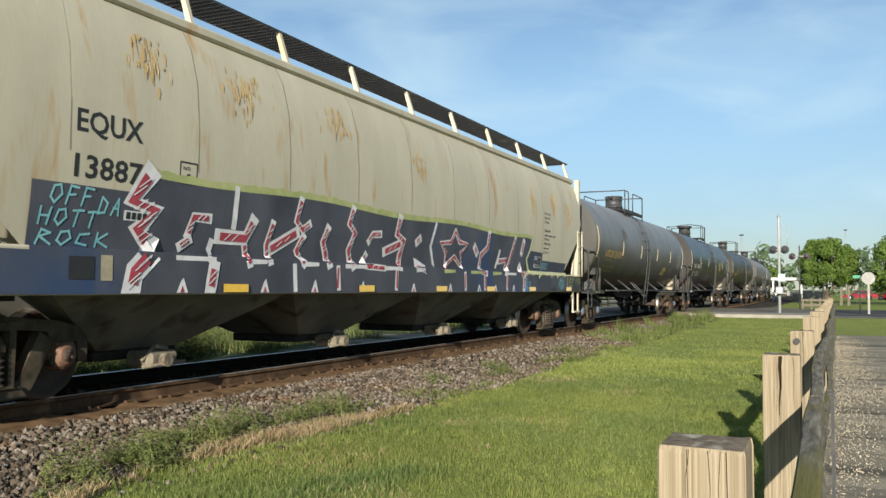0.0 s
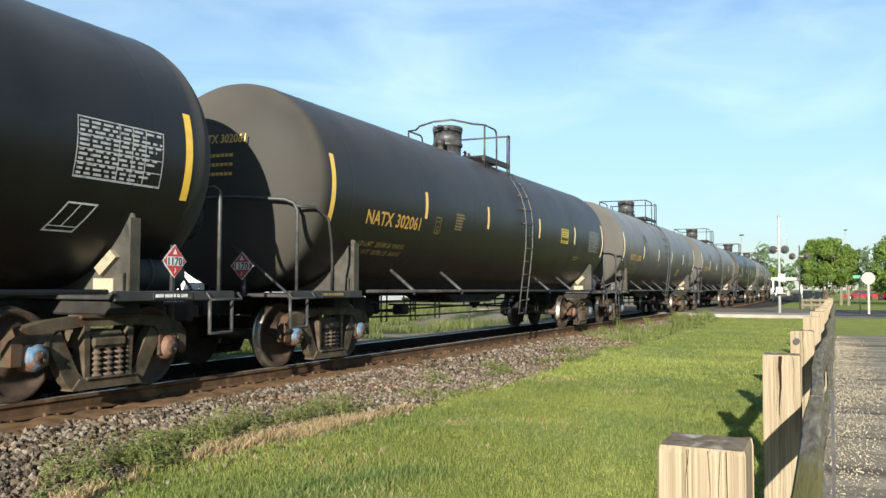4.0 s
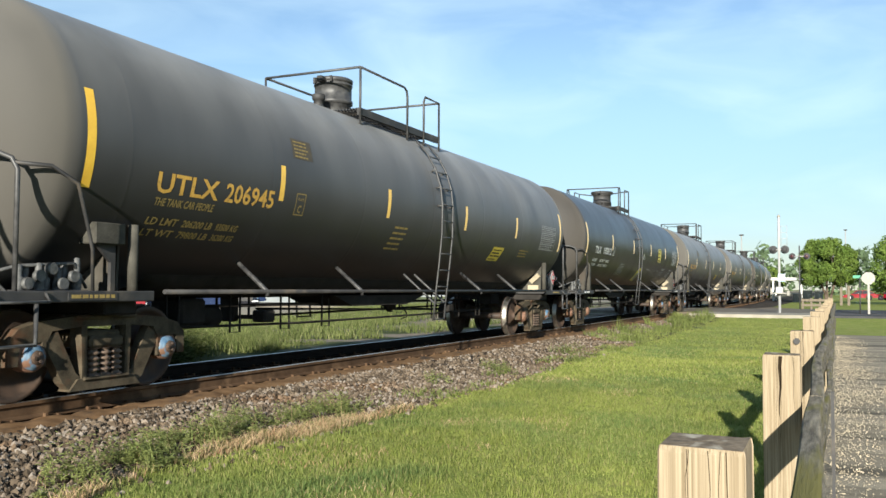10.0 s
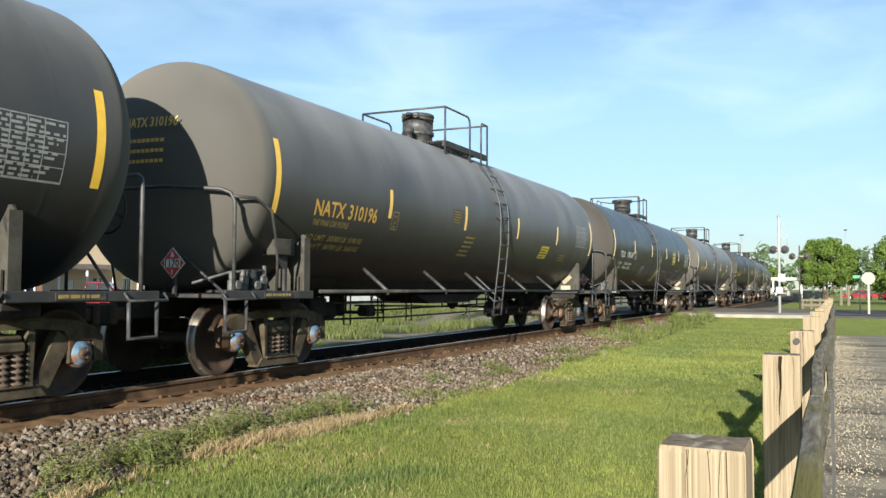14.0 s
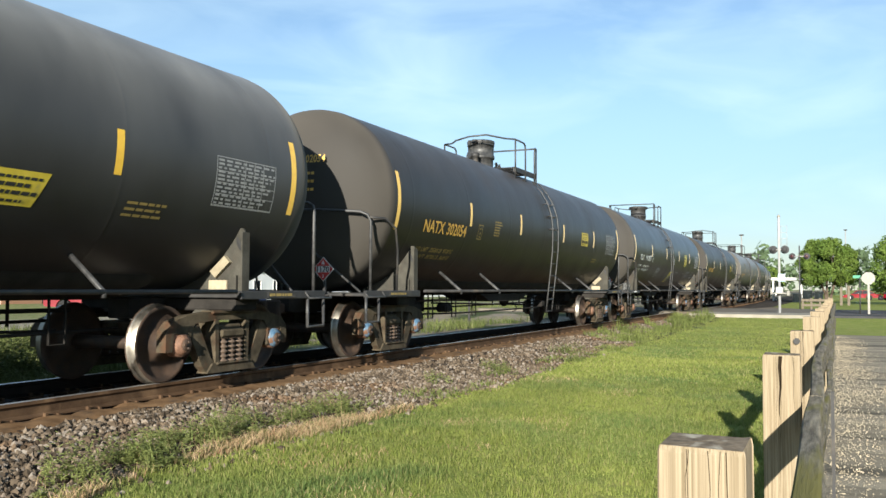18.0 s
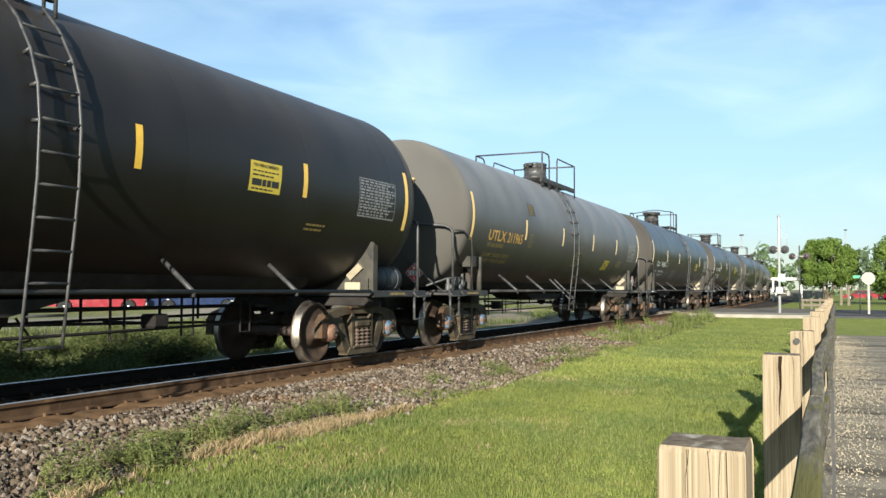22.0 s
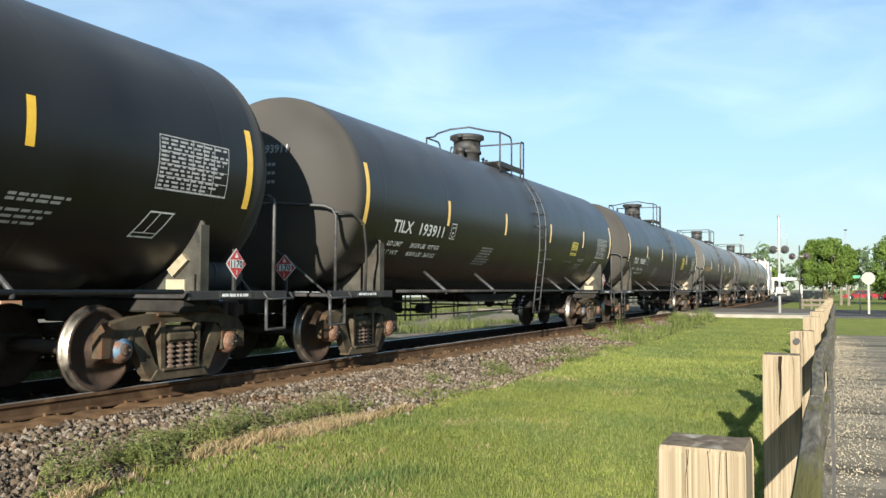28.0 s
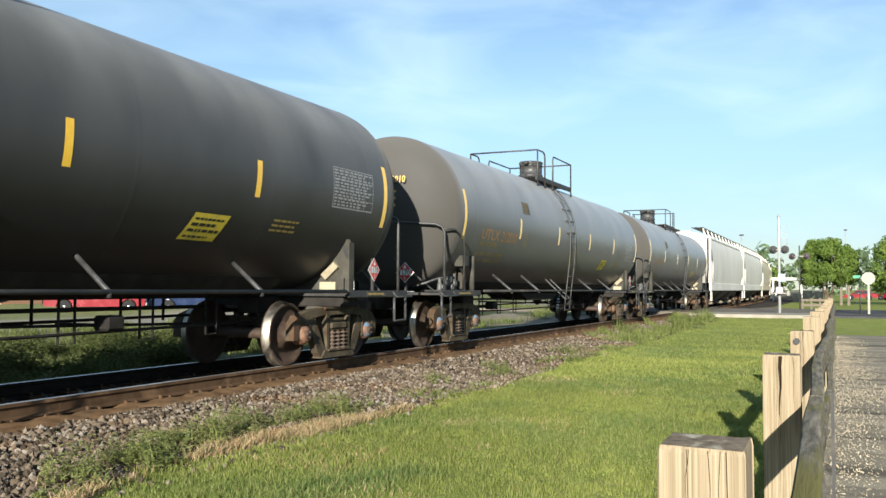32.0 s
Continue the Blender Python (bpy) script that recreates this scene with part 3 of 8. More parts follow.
def fence_post(x, i):
    rnd = random.Random(100 + i)
    w, h = 0.0775, 0.817 + (0.0 if i < 4 else rnd.uniform(-0.03, 0.03))
    s = Shape()
    n = 7
    ring = []
    for q in ((-1, -1), (1, -1), (1, 1), (-1, 1)):
        c = 0.0025
        ring += [(q[0] * w - (c * q[0] if q[0] * q[1] > 0 else 0), q[1] * w - (0 if q[0] * q[1] > 0 else c * q[1])), (q[0] * w - (0 if q[0] * q[1] > 0 else c * q[0]), q[1] * w - (c * q[1] if q[0] * q[1] > 0 else 0))]
    zs = [-0.75, -0.2, 0.2, 0.55, h - 0.012, h]
    for zi, z in enumerate(zs):
        k = 0.965 if zi == len(zs) - 1 else 1 + rnd.uniform(-0.012, 0.012)
        for a, b in ring:
            s.v.append((a * k + 0.004 * math.sin(z * 5 + i), b * k, z + (rnd.uniform(-0.002, 0.002) if zi >= 4 else 0)))
    m = len(ring)
    for zi in range(len(zs) - 1):
        for j in range(m):
            a, b = zi * m + j, zi * m + (j + 1) % m
            s.face((a, b, b + m, a + m), 0)
    s.face([(len(zs) - 1) * m + j for j in range(m)], 1)
    post = part("post", s, [TIMBER, TIMBER_END], fence, "", (x, 0.23, 0))
    c = Shape()
    for j in range(5 if i < 4 else 2):
        y0 = rnd.uniform(-0.06, 0.065)
        top, bot = h - 0.005, h - rnd.uniform(0.15, 0.75)
        wd = rnd.uniform(0.0004, 0.0011) if not (i == 2 and j == 0) else 0.008
        pts = []
        for u in range(7):
            z = top + (bot - top) * u / 6
            pts.append((y0 + 0.0025 * math.sin(u * 1.7 + j) - 0.006 * u / 6 * (1 if j % 2 else -1), z, wd * (1 - u / 7)))
        k = len(c.v)
        for y, z, d in pts:
            c.v += [(-w - 0.0025, y - d, z), (-w - 0.0025, y + d, z)]
        for u in range(6):
            a = k + 2 * u
            c.face((a, a + 2, a + 3, a + 1))
    part("crack", c, CRACK, post)
    return post


for i, x in enumerate(POST_X):
    fence_post(x, i)
WAVE_X, WAVE_Y = (-4, 0, 2.1, 4.0, 5.4, 7.4, 9.3, 12, 16, 20, 26, 40), (0.11, 0.10, 0.105, 0.118, 0.148, 0.148, 0.112, 0.135, 0.12, 0.14, 0.125, 0.13)
for z0, z1, ph in ((0.515, 0.66, 0.0), (0.03, 0.17, 1.3)):
    for i in range(0, 14, 2):
        xa, xb = POST_X[i] - 0.05, POST_X[min(i + 2, 14)] - 0.07
        s = Shape()
        n = 22
        for u in range(n + 1):
            x = xa + (xb - xa) * u / n
            y = float(np.interp(x, WAVE_X, WAVE_Y)) + 0.006 * math.sin(x * 2.3 + ph)
            dz = 0.012 * math.sin(x * 1.1 + ph) + 0.004 * math.sin(x * 6 + ph)
            for a, b in ((-0.058, z0), (-0.052, z0 - 0.006), (-0.006, z0 - 0.006), (0.0, z0), (0.0, z1 - 0.010), (-0.006, z1 - 0.002), (-0.030, z1), (-0.053, z1 - 0.003), (-0.060, z1 - 0.012)):
                s.v.append((x, y + a, b + dz))
        for u in range(n):
            for j in range(9):
                a, b = u * 9 + j, u * 9 + (j + 1) % 9
                s.face((a, a + 9, b + 9, b), 0, False)
        s.face(range(8, -1, -1))
        s.face(range(n * 9, n * 9 + 9))
        part("fence_rail", s, OLDWOOD, fence, "weathered grey fence rail")
part("stake", Shape().box(6.05, 6.09, 0.03, 0.05, -0.6, 0.45), FRAME, fence)
bolt = Shape().spin([(-0.010, 0.022), (0.004, 0.022), (0.006, 0.012), (0.006, 0.0)], (0, 0, 0), "x", 10)
part("bolt", bolt, FRAME, fence, "", (6.476, 0.265, 0.745))

# ---- crossing signals ----
SIGN_WHITE = surface("white_sign_paint", (0.20, 0.188, 0.16), (0.28, 0.265, 0.228), 6, (0.45, 0.6), spots=(0.45, 0.42, 0.36), spot_scale=4)
SIGNAL_BLACK = surface("matt_black_signal_paint", (0.015, 0.015, 0.016), (0.035, 0.035, 0.036), 8, (0.6, 0.8))
LENS_RED = surface("dark_red_signal_lens", (0.035, 0.008, 0.01), (0.06, 0.014, 0.016), 12, (0.15, 0.25))
GREEN_SIGN = surface("green_street_sign", (0.01, 0.18, 0.09), (0.02, 0.24, 0.12), 6, (0.4, 0.5))
SILVER_PAINT = surface("aluminium_mast_paint", (0.30, 0.295, 0.28), (0.42, 0.41, 0.39), 7, (0.4, 0.6), metal=0.3)


def lamp_pair(parent, z, face, reach=0.40, glass=None):
    bar = part("lamp_arm", Shape().tube([(0, -reach, z), (0, reach, z)], 0.03), SILVER_PAINT, parent)
    for s in (-1, 1):
        d = Shape().spin([(0.0, 0.20), (0.012 * face, 0.20)] if face > 0 else [(0.012 * face, 0.20), (0.0, 0.20)], (0, s * reach, z), "x", 20)
        d.tube([(0.0, s * reach, z), (-0.16 * face, s * reach, z)], 0.11, 12)
        d.spin([(0.0, 0.12), (0.22, 0.125)] if face > 0 else [(-0.22, 0.125), (0.0, 0.12)], (0, s * reach, z), "x", 16)
        lamp = part("flasher", d, SIGNAL_BLACK, parent, "black-rimmed flasher lamp")
        part("lens", Shape().spin([(0.03 * face, 0.10), (0.035 * face, 0.06), (0.04 * face, 0.0)] if face > 0 else [(0.04 * face, 0.0), (0.035 * face, 0.06), (0.03 * face, 0.10)], (0.2 * face, s * reach, z), "x", 14), glass or LENS_RED, lamp)


def crossing_signal(at, turn):
    sg = thing("crossing_signal", "silver railway crossing mast with flashers and gate gear", "crossing signal", "crossing signals", at=at, turn=turn)
    part("mast", Shape().spin([(0.0, 0.16), (0.05, 0.16), (0.06, 0.06), (4.65, 0.055), (4.7, 0.03)], (0, 0, 0), "z", 12), SILVER_PAINT, sg, "silver mast")
    part("foundation", Shape().box(-0.35, 0.35, -0.35, 0.35, -0.4, 0.03, bevel=0.04), CONCRETE, sg)
    part("bell", Shape().spin([(4.65, 0.03), (4.7, 0.075), (4.76, 0.07), (4.8, 0.03), (4.82, 0.0)], (0, 0, 0), "z", 12), SIGN_WHITE, sg)
    lamp_pair(sg, 3.12, -1, 0.26, SIGNAL_BLACK)
    ld = Shape()
    for y in (-0.36, -0.1):
        ld.tube([(0.05, y, 3.3), (0.05, y, 4.3)], 0.012, 4)
    for i in range(4):
        ld.tube([(0.05, -0.36, 3.35 + 0.3 * i), (0.05, 0.0, 3.35 + 0.3 * i)], 0.012, 4)
    part("step_irons", ld, SILVER_PAINT, sg)
    mech = Shape().box(-0.2, 0.2, -0.17, 0.17, 1.0, 1.34, bevel=0.04)
    part("gate_machine", mech, SILVER_PAINT, sg, "silver gate machine box")
    for s in (-1, 1):
        arm = Shape().box(-0.03, 0.03, -0.42, 0.38, 1.00, 1.05, bevel=0.01)
        o = part("counterweight_arm", arm, SIGN_WHITE, sg)
        o.matrix_basis = pose(s * 0.34, 0, 0, 0, 0, 0)
        part("counterweight", Shape().box(s * 0.34 - 0.05, s * 0.34 + 0.05, -0.44, -0.34, 0.92, 1.16, bevel=0.02), SIGN_WHITE, sg)
    part("gate_arm", Shape().box(-0.04, 0.04, 0.33, 0.41, 0.95, 1.30, bevel=0.02), SIGN_WHITE, sg, "stub of the white gate arm")
    part("notice", Shape().box(-0.10, -0.085, -0.25, 0.05, 1.6, 1.95), surface("pale_blue_notice", (0.30, 0.42, 0.60), (0.40, 0.52, 0.68), 5, (0.4, 0.6)), sg, "pale blue notice plate")
    return sg


crossing_signal((44.1, 2.53, -0.1), 0)
flash = thing("crossing_signal", "crossing flashers on a slim dark grey mast across the road", "crossing signal", "crossing signals", at=(55.5, 2.05, -0.1))
part("mast", Shape().tube([(0, 0, -0.3), (0, 0, 3.85)], 0.035, 8), RAILING, flash)
lamp_pair(flash, 3.2, -1)
stop = thing("stop_sign", "stop sign on a pale post, seen from behind", "road sign", at=(44.45, -1.31, -0.05))
part("post", Shape().box(-0.03, 0.03, -0.05, 0.05, -0.3, 1.95, bevel=0.006), SIGN_WHITE, stop)
oc = [(0.375 / math.cos(math.pi / 8) * math.cos(a), 1.72 + 0.375 / math.cos(math.pi / 8) * math.sin(a)) for a in [math.pi / 8 + i * math.pi / 4 for i in range(8)]]
part("plate", Shape().prism([(a * 0.74, 1.70 + (b - 1.72) * 0.74) for a, b in oc], -0.045, -0.033, axis="x"), SIGN_WHITE, stop, "unpainted octagonal plate")
nm = thing("street_sign", "small green street sign on a thin pole", "road sign", at=(44.6, -0.95, -0.05))
part("pole", Shape().tube([(0, 0, -0.3), (0, 0, 1.75)], 0.03), FRAME, nm)
part("plate", Shape().box(-0.012, 0.012, -0.03, 0.29, 1.70, 1.84), GREEN_SIGN, nm)
far_post = thing("marker_post", "dark steel marker post in the weeds", "post", at=(32.8, 13.9, -0.46))
part("post", Shape().box(-0.03, 0.03, -0.045, 0.045, -0.3, 1.35, bevel=0.008), FRAME, far_post)


# ---- the train ----
TR, TZ = 1.54, 2.610      # tank radius and the height of its axis
SPEED = 12.883
DRIFT = ((0, 0), (2, 0), (8, 0.1), (13, 0.25), (18, 0.4), (25, 0.4), (28, 0.35), (30, 0.15), (32, 0))


def gone(t):
    """Metres that the train has rolled by t seconds."""
    return SPEED * t + float(np.interp(t, [a for a, _ in DRIFT], [b for _, b in DRIFT]))


def on_shell(x, z, v=0.0, lift=0.0026):
    """A point on the near side of the tank: x along, the height z of a base line, v metres of arc above it."""
    a = math.asin(max(-1, min(1, (z - TZ) / TR))) + v / TR
    return (x, -(TR + lift) * math.cos(a), TZ + (TR + lift) * math.sin(a))


def on_head(y, z, lift=0.006):
    q = max(0.0, 1 - (math.hypot(y, z - TZ) / TR) ** (2 / 0.88))
    return (-7.82 - 0.76 * q ** 0.43 - lift, y, z)


def tape(shape, x0, x1, z, v0, v1, slot=0, shear=0.0, n=None, lift=0.0024):
    """A strip of tape or paint that follows the shell."""
    n = n or max(1, int(abs(v1 - v0) / 0.06))
    k = len(shape.v)
    for i in range(n + 1):
        v = v0 + (v1 - v0) * i / n
        shape.v.append(on_shell(x0 + shear * (v - v0), z, v, lift))
        shape.v.append(on_shell(x1 + shear * (v - v0), z, v, lift))
    for i in range(n):
        a = k + 2 * i
        shape.face((a, a + 1, a + 3, a + 2), slot)
    return shape


def write(shape, body, x, z, height, width=None, slot=0, shear=0.0, spot=on_shell):
    vs, fs = letters(body, height, width, shear)
    k = len(shape.v)
    shape.v += [on_shell(x + u, z, v) for u, v in vs] if spot is on_shell else [spot(x - u, z + v) for u, v in vs]
    for g in fs:
        shape.face([k + i for i in g], slot)
    return shape


def bars(shape, x, z, rows, width, height, gap, slot=0, shear=0.0, seed=1, words=5):
    """Small print as rows of short bars."""
    rnd = random.Random(seed)
    for r in range(rows):
        v = -r * (height + gap)
        u, end = x + shear * v, x + shear * v + width * rnd.uniform(0.72, 1.0)
        while u < end:
            w = min(rnd.uniform(0.5, 1.4) * width / words, end - u)
            tape(shape, u, u + w, z, v, v + height, slot, shear, 1)
            u += w + width * 0.035
    return shape


def truck(parent, x, caps, seed):
    """A two-axle truck: bolster, side frames, springs, brake beams and wheelsets, whose axles turn."""
    b = Shape().box(-0.24, 0.24, -1.06, 1.06, 0.50, 0.68, bevel=0.03).spin([(0.66, 0.32), (0.84, 0.32)], (0, 0, 0), "z", 16)
    tk = part("truck", b, CAST, parent, "rusty cast-steel two-axle truck", (x, 0, 0))
    for s in (-1, 1):
        f = Shape()
        y0, y1 = s * 1.02 - 0.07, s * 1.02 + 0.07
        half = [(1.17, 0.38), (1.17, 0.62), (1.06, 0.73), (0.82, 0.795), (0.42, 0.83)]
        inner = [(0.36, 0.725), (0.68, 0.695), (0.735, 0.60), (1.04, 0.585), (1.06, 0.38)]
        f.prism([(-x, z) for x, z in half] + half[::-1] + inner[::-1] + [(-x, z) for x, z in inner], y0, y1)
        f.prism([(-0.47, 0.085), (0.47, 0.085), (0.37, 0.20), (-0.37, 0.20)], y0 - 0.015, y1 + 0.015)
        f.box(-0.40, 0.40, y0 - 0.03, y1 + 0.03, 0.80, 0.845, bevel=0.015)
        f.box(-0.31, 0.31, y0 - 0.04, y1 + 0.04, 0.175, 0.215, bevel=0.015)
        for e in (-1, 1):
            leg = [(0.745, 0.61), (0.61, 0.70), (0.38, 0.27), (0.29, 0.19), (0.29, 0.10), (0.45, 0.10), (0.53, 0.17), (0.72, 0.50)]
            f.prism([(e * x, z) for x, z in (leg if e > 0 else leg[::-1])], y0 + 0.012, y1 - 0.012)
            post = [(0.25, 0.19), (0.315, 0.19), (0.335, 0.74), (0.26, 0.74)]
            f.prism([(e * x, z) for x, z in (post if e > 0 else post[::-1])], y0 - 0.01, y1 + 0.01)
            f.box(min(e * 0.735, e * 0.80), max(e * 0.735, e * 0.80), y0, y1, 0.36, 0.62, bevel=0.012)
            f.box(min(e * 0.76, e * 1.02), max(e * 0.76, e * 1.02), y0 + 0.01, y1 - 0.01, 0.565, 0.62, bevel=0.02)
        part("side_frame", f, CAST, tk)
        for i in range(3):
            c = Shape()
            c.spin([(0.215 + 0.285 * j / 20, (0.074, 0.074, 0.045, 0.045)[j % 4]) for j in range(21)], (0, 0, 0), "z", 12)
            part("coil_spring", c, SPRING, tk, at=(-0.15 + 0.15 * i, s * 1.06, 0))
        part("bolster_end", Shape().box(-0.23, 0.23, min(s * 0.95, s * 1.12), max(s * 0.95, s * 1.12), 0.50, 0.62, bevel=0.03), CAST, tk)
        for e in (-1, 1):
            ad = Shape().spin([(-0.075, 0.155), (-0.06, 0.165), (0.06, 0.165), (0.075, 0.155)], (0, 0, 0), "y", 20)
            part("bearing_adapter", ad, CAP_RUST, tk, "rust-red bearing adapter", (e * 0.889, s * 1.0, 0.475))
    for e in (-1, 1):
        part("brake_beam", Shape().box(-0.05, 0.05, -0.75, 0.75, 0.36, 0.44, bevel=0.015), UNDER, tk, at=(e * 0.36, 0, 0))
        w = Shape()
        w.spin([(-0.72, 0.085), (-0.25, 0.078), (0.25, 0.078), (0.72, 0.085)], (0, 0, 0), "y", 12, [0, 0, 0])
        for s in (-1, 1):
            prof = [(0.60, 0.10), (0.62, 0.15), (0.665, 0.19), (0.69, 0.38), (0.655, 0.41), (0.655, 0.470), (0.668, 0.482), (0.684, 0.478), (0.694, 0.461), (0.70, 0.458), (0.79, 0.453), (0.795, 0.445),
                    (0.795, 0.405), (0.755, 0.385), (0.735, 0.20), (0.80, 0.15), (0.815, 0.11), (0.90, 0.09), (0.93, 0.115), (1.05, 0.122)]
            slots = [0, 0, 0, 0, 0, 0, 0, 1, 1, 1, 0, 0, 0, 0, 0, 0, 0, 0, 0]
            if s < 0:
                prof, slots = [(-a, r) for a, r in reversed(prof)], slots[::-1]
            w.spin(prof, (0, 0, 0), "y", 32, slots)
            cap = [(1.05, 0.122), (1.08, 0.126), (1.115, 0.122), (1.12, 0.10), (1.135, 0.098), (1.14, 0.068)]
            hub = [(1.135, 0.07), (1.155, 0.066), (1.158, 0.0)]
            if s < 0:
                cap, hub = [(-a, r) for a, r in reversed(cap)], [(-a, r) for a, r in reversed(hub)]
            w.spin(cap, (0, 0, 0), "y", 18, [2] * 5)
            w.spin(hub, (0, 0, 0), "y", 12, [0] * 2)
            for j in range(3):
                a = 2 * math.pi * j / 3
                w.spin([(1.15, 0.02), (1.172, 0.017)] if s > 0 else [(-1.172, 0.017), (-1.15, 0.02)], (0.042 * math.sin(a), 0, 0.042 * math.cos(a)), "y", 6, [0])
        part("wheelset", w, [WHEEL, STEEL, caps[(seed + (e > 0)) % len(caps)]], tk, at=(e * 0.889, 0, 0.457))
    return tk


def diamond(parent, at, face, name="hazard_placard"):
    """A red and white diamond placard with the number 1170, facing the side or the end."""
    d = Shape()

    def pt(u, v, out):
        return (u, -out, v) if face == "side" else (-out, -u, v)
    r = 0.19
    for rr, out, slot in ((r, 0.0, 1), (r * 0.93, 0.004, 0)):
        k = len(d.v)
        d.v += [pt(0, -rr, out), pt(rr, 0, out), pt(0, rr, out), pt(-rr, 0, out)]
        d.face((k, k + 1, k + 2, k + 3), slot)
    k = len(d.v)
    d.v += [pt(0, -r, -0.01), pt(r, 0, -0.01), pt(0, r, -0.01), pt(-r, 0, -0.01)]
    d.face((k + 3, k + 2, k + 1, k), 1)
    k = len(d.v)
    d.v += [pt(-0.125, -0.05, 0.007), pt(0.125, -0.05, 0.007), pt(0.125, 0.05, 0.007), pt(-0.125, 0.05, 0.007)]
    d.face((k, k + 1, k + 2, k + 3), 1)
    k = len(d.v)
    d.v += [pt(-0.035, 0.075, 0.007), pt(0.035, 0.075, 0.007), pt(0.0, 0.145, 0.007)]
    d.face((k, k + 1, k + 2), 1)
    for body, h, w, u0, v0, slot in (("1170", 0.085, 0.22, -0.11, -0.043, 2), ("3", 0.05, 0.03, -0.015, -0.13, 1)):
        vs, fs = letters(body, h, w)
        k = len(d.v)
        d.v += [pt(u0 + u, v0 + v, 0.010) for u, v in vs]
        for g in fs:
            d.face([k + i for i in g], slot)
    return part(name, d, [RED, WHITE, INK], parent, "red diamond hazard placard", at)


# where each make of car carries its things: ladder, valve housing, cage to both sides of the ladder, strips and their foot, struts, decal
LAYOUT = {
    "t_fore": dict(style="t", lad=0.49, dome=-0.13, left=(-0.40, 0.38), right=(1.02, 1.24), bulge=-1, tapes=(-4.56, -1.55, 1.63, 4.66), strut=(-4.56, -2.1, 2.79, 4.56), block=-2.6),
    "t_aft": dict(style="t", lad=-0.88, dome=0.15, left=(-1.24, -0.97), right=(-0.28, 0.40), bulge=1, tapes=(-4.57, -1.45, 1.60, 4.61), strut=(-4.73, -2.84, 1.88, 4.28), block=-2.92, valves=True),
    "u_aft": dict(style="u", lad=-0.74, dome=0.78, left=(-1.46, -0.84), right=(-0.14, 1.61), tapes=(-4.38, -1.43, 1.60, 4.50), strut=(-4.86, -2.96, 1.97, 4.3), valves=True),
    "u_fore": dict(style="u", lad=0.30, dome=-0.80, left=(-1.48, 0.22), right=(0.90, 1.58), tapes=(-4.43, -1.52, 1.62, 4.49), strut=(-4.66, -2.28, 2.51, 4.6), valves=True),
    "n_fore": dict(style="n", lad=0.20, dome=-0.48, left=(-1.16, 0.11), right=(0.74, 1.10), tapes=(-4.50, -1.43, 1.56, 4.51), strut=(-4.5, -2.25, -0.3, 2.24, 4.37), valves=True),
    "n_mid": dict(style="n", lad=-0.78, dome=0.47, left=(-1.10, -0.86), right=(-0.25, 1.12), tapes=(-4.47, -1.34, 1.66, 4.57), strut=(-4.59, -2.38, -1.3, 2.2, 4.68), valves=True),
    "n_aft": dict(style="n", lad=-0.76, dome=0.50, left=(-1.11, -0.81), right=(-0.2, 0.92), tapes=(-4.68, -1.47, 1.64, 4.84), strut=(-4.7, -2.2, 2.29, 4.66), valves=True),
    "n_smooth": dict(style="n", lad=0.48, dome=-0.28, left=(-0.38, 0.36), right=(1.06, 1.20), bulge=-1, tapes=(-4.52, -1.60, 1.74, 4.78), strut=(-4.89, -2.84, 2.69, 4.71)),
}


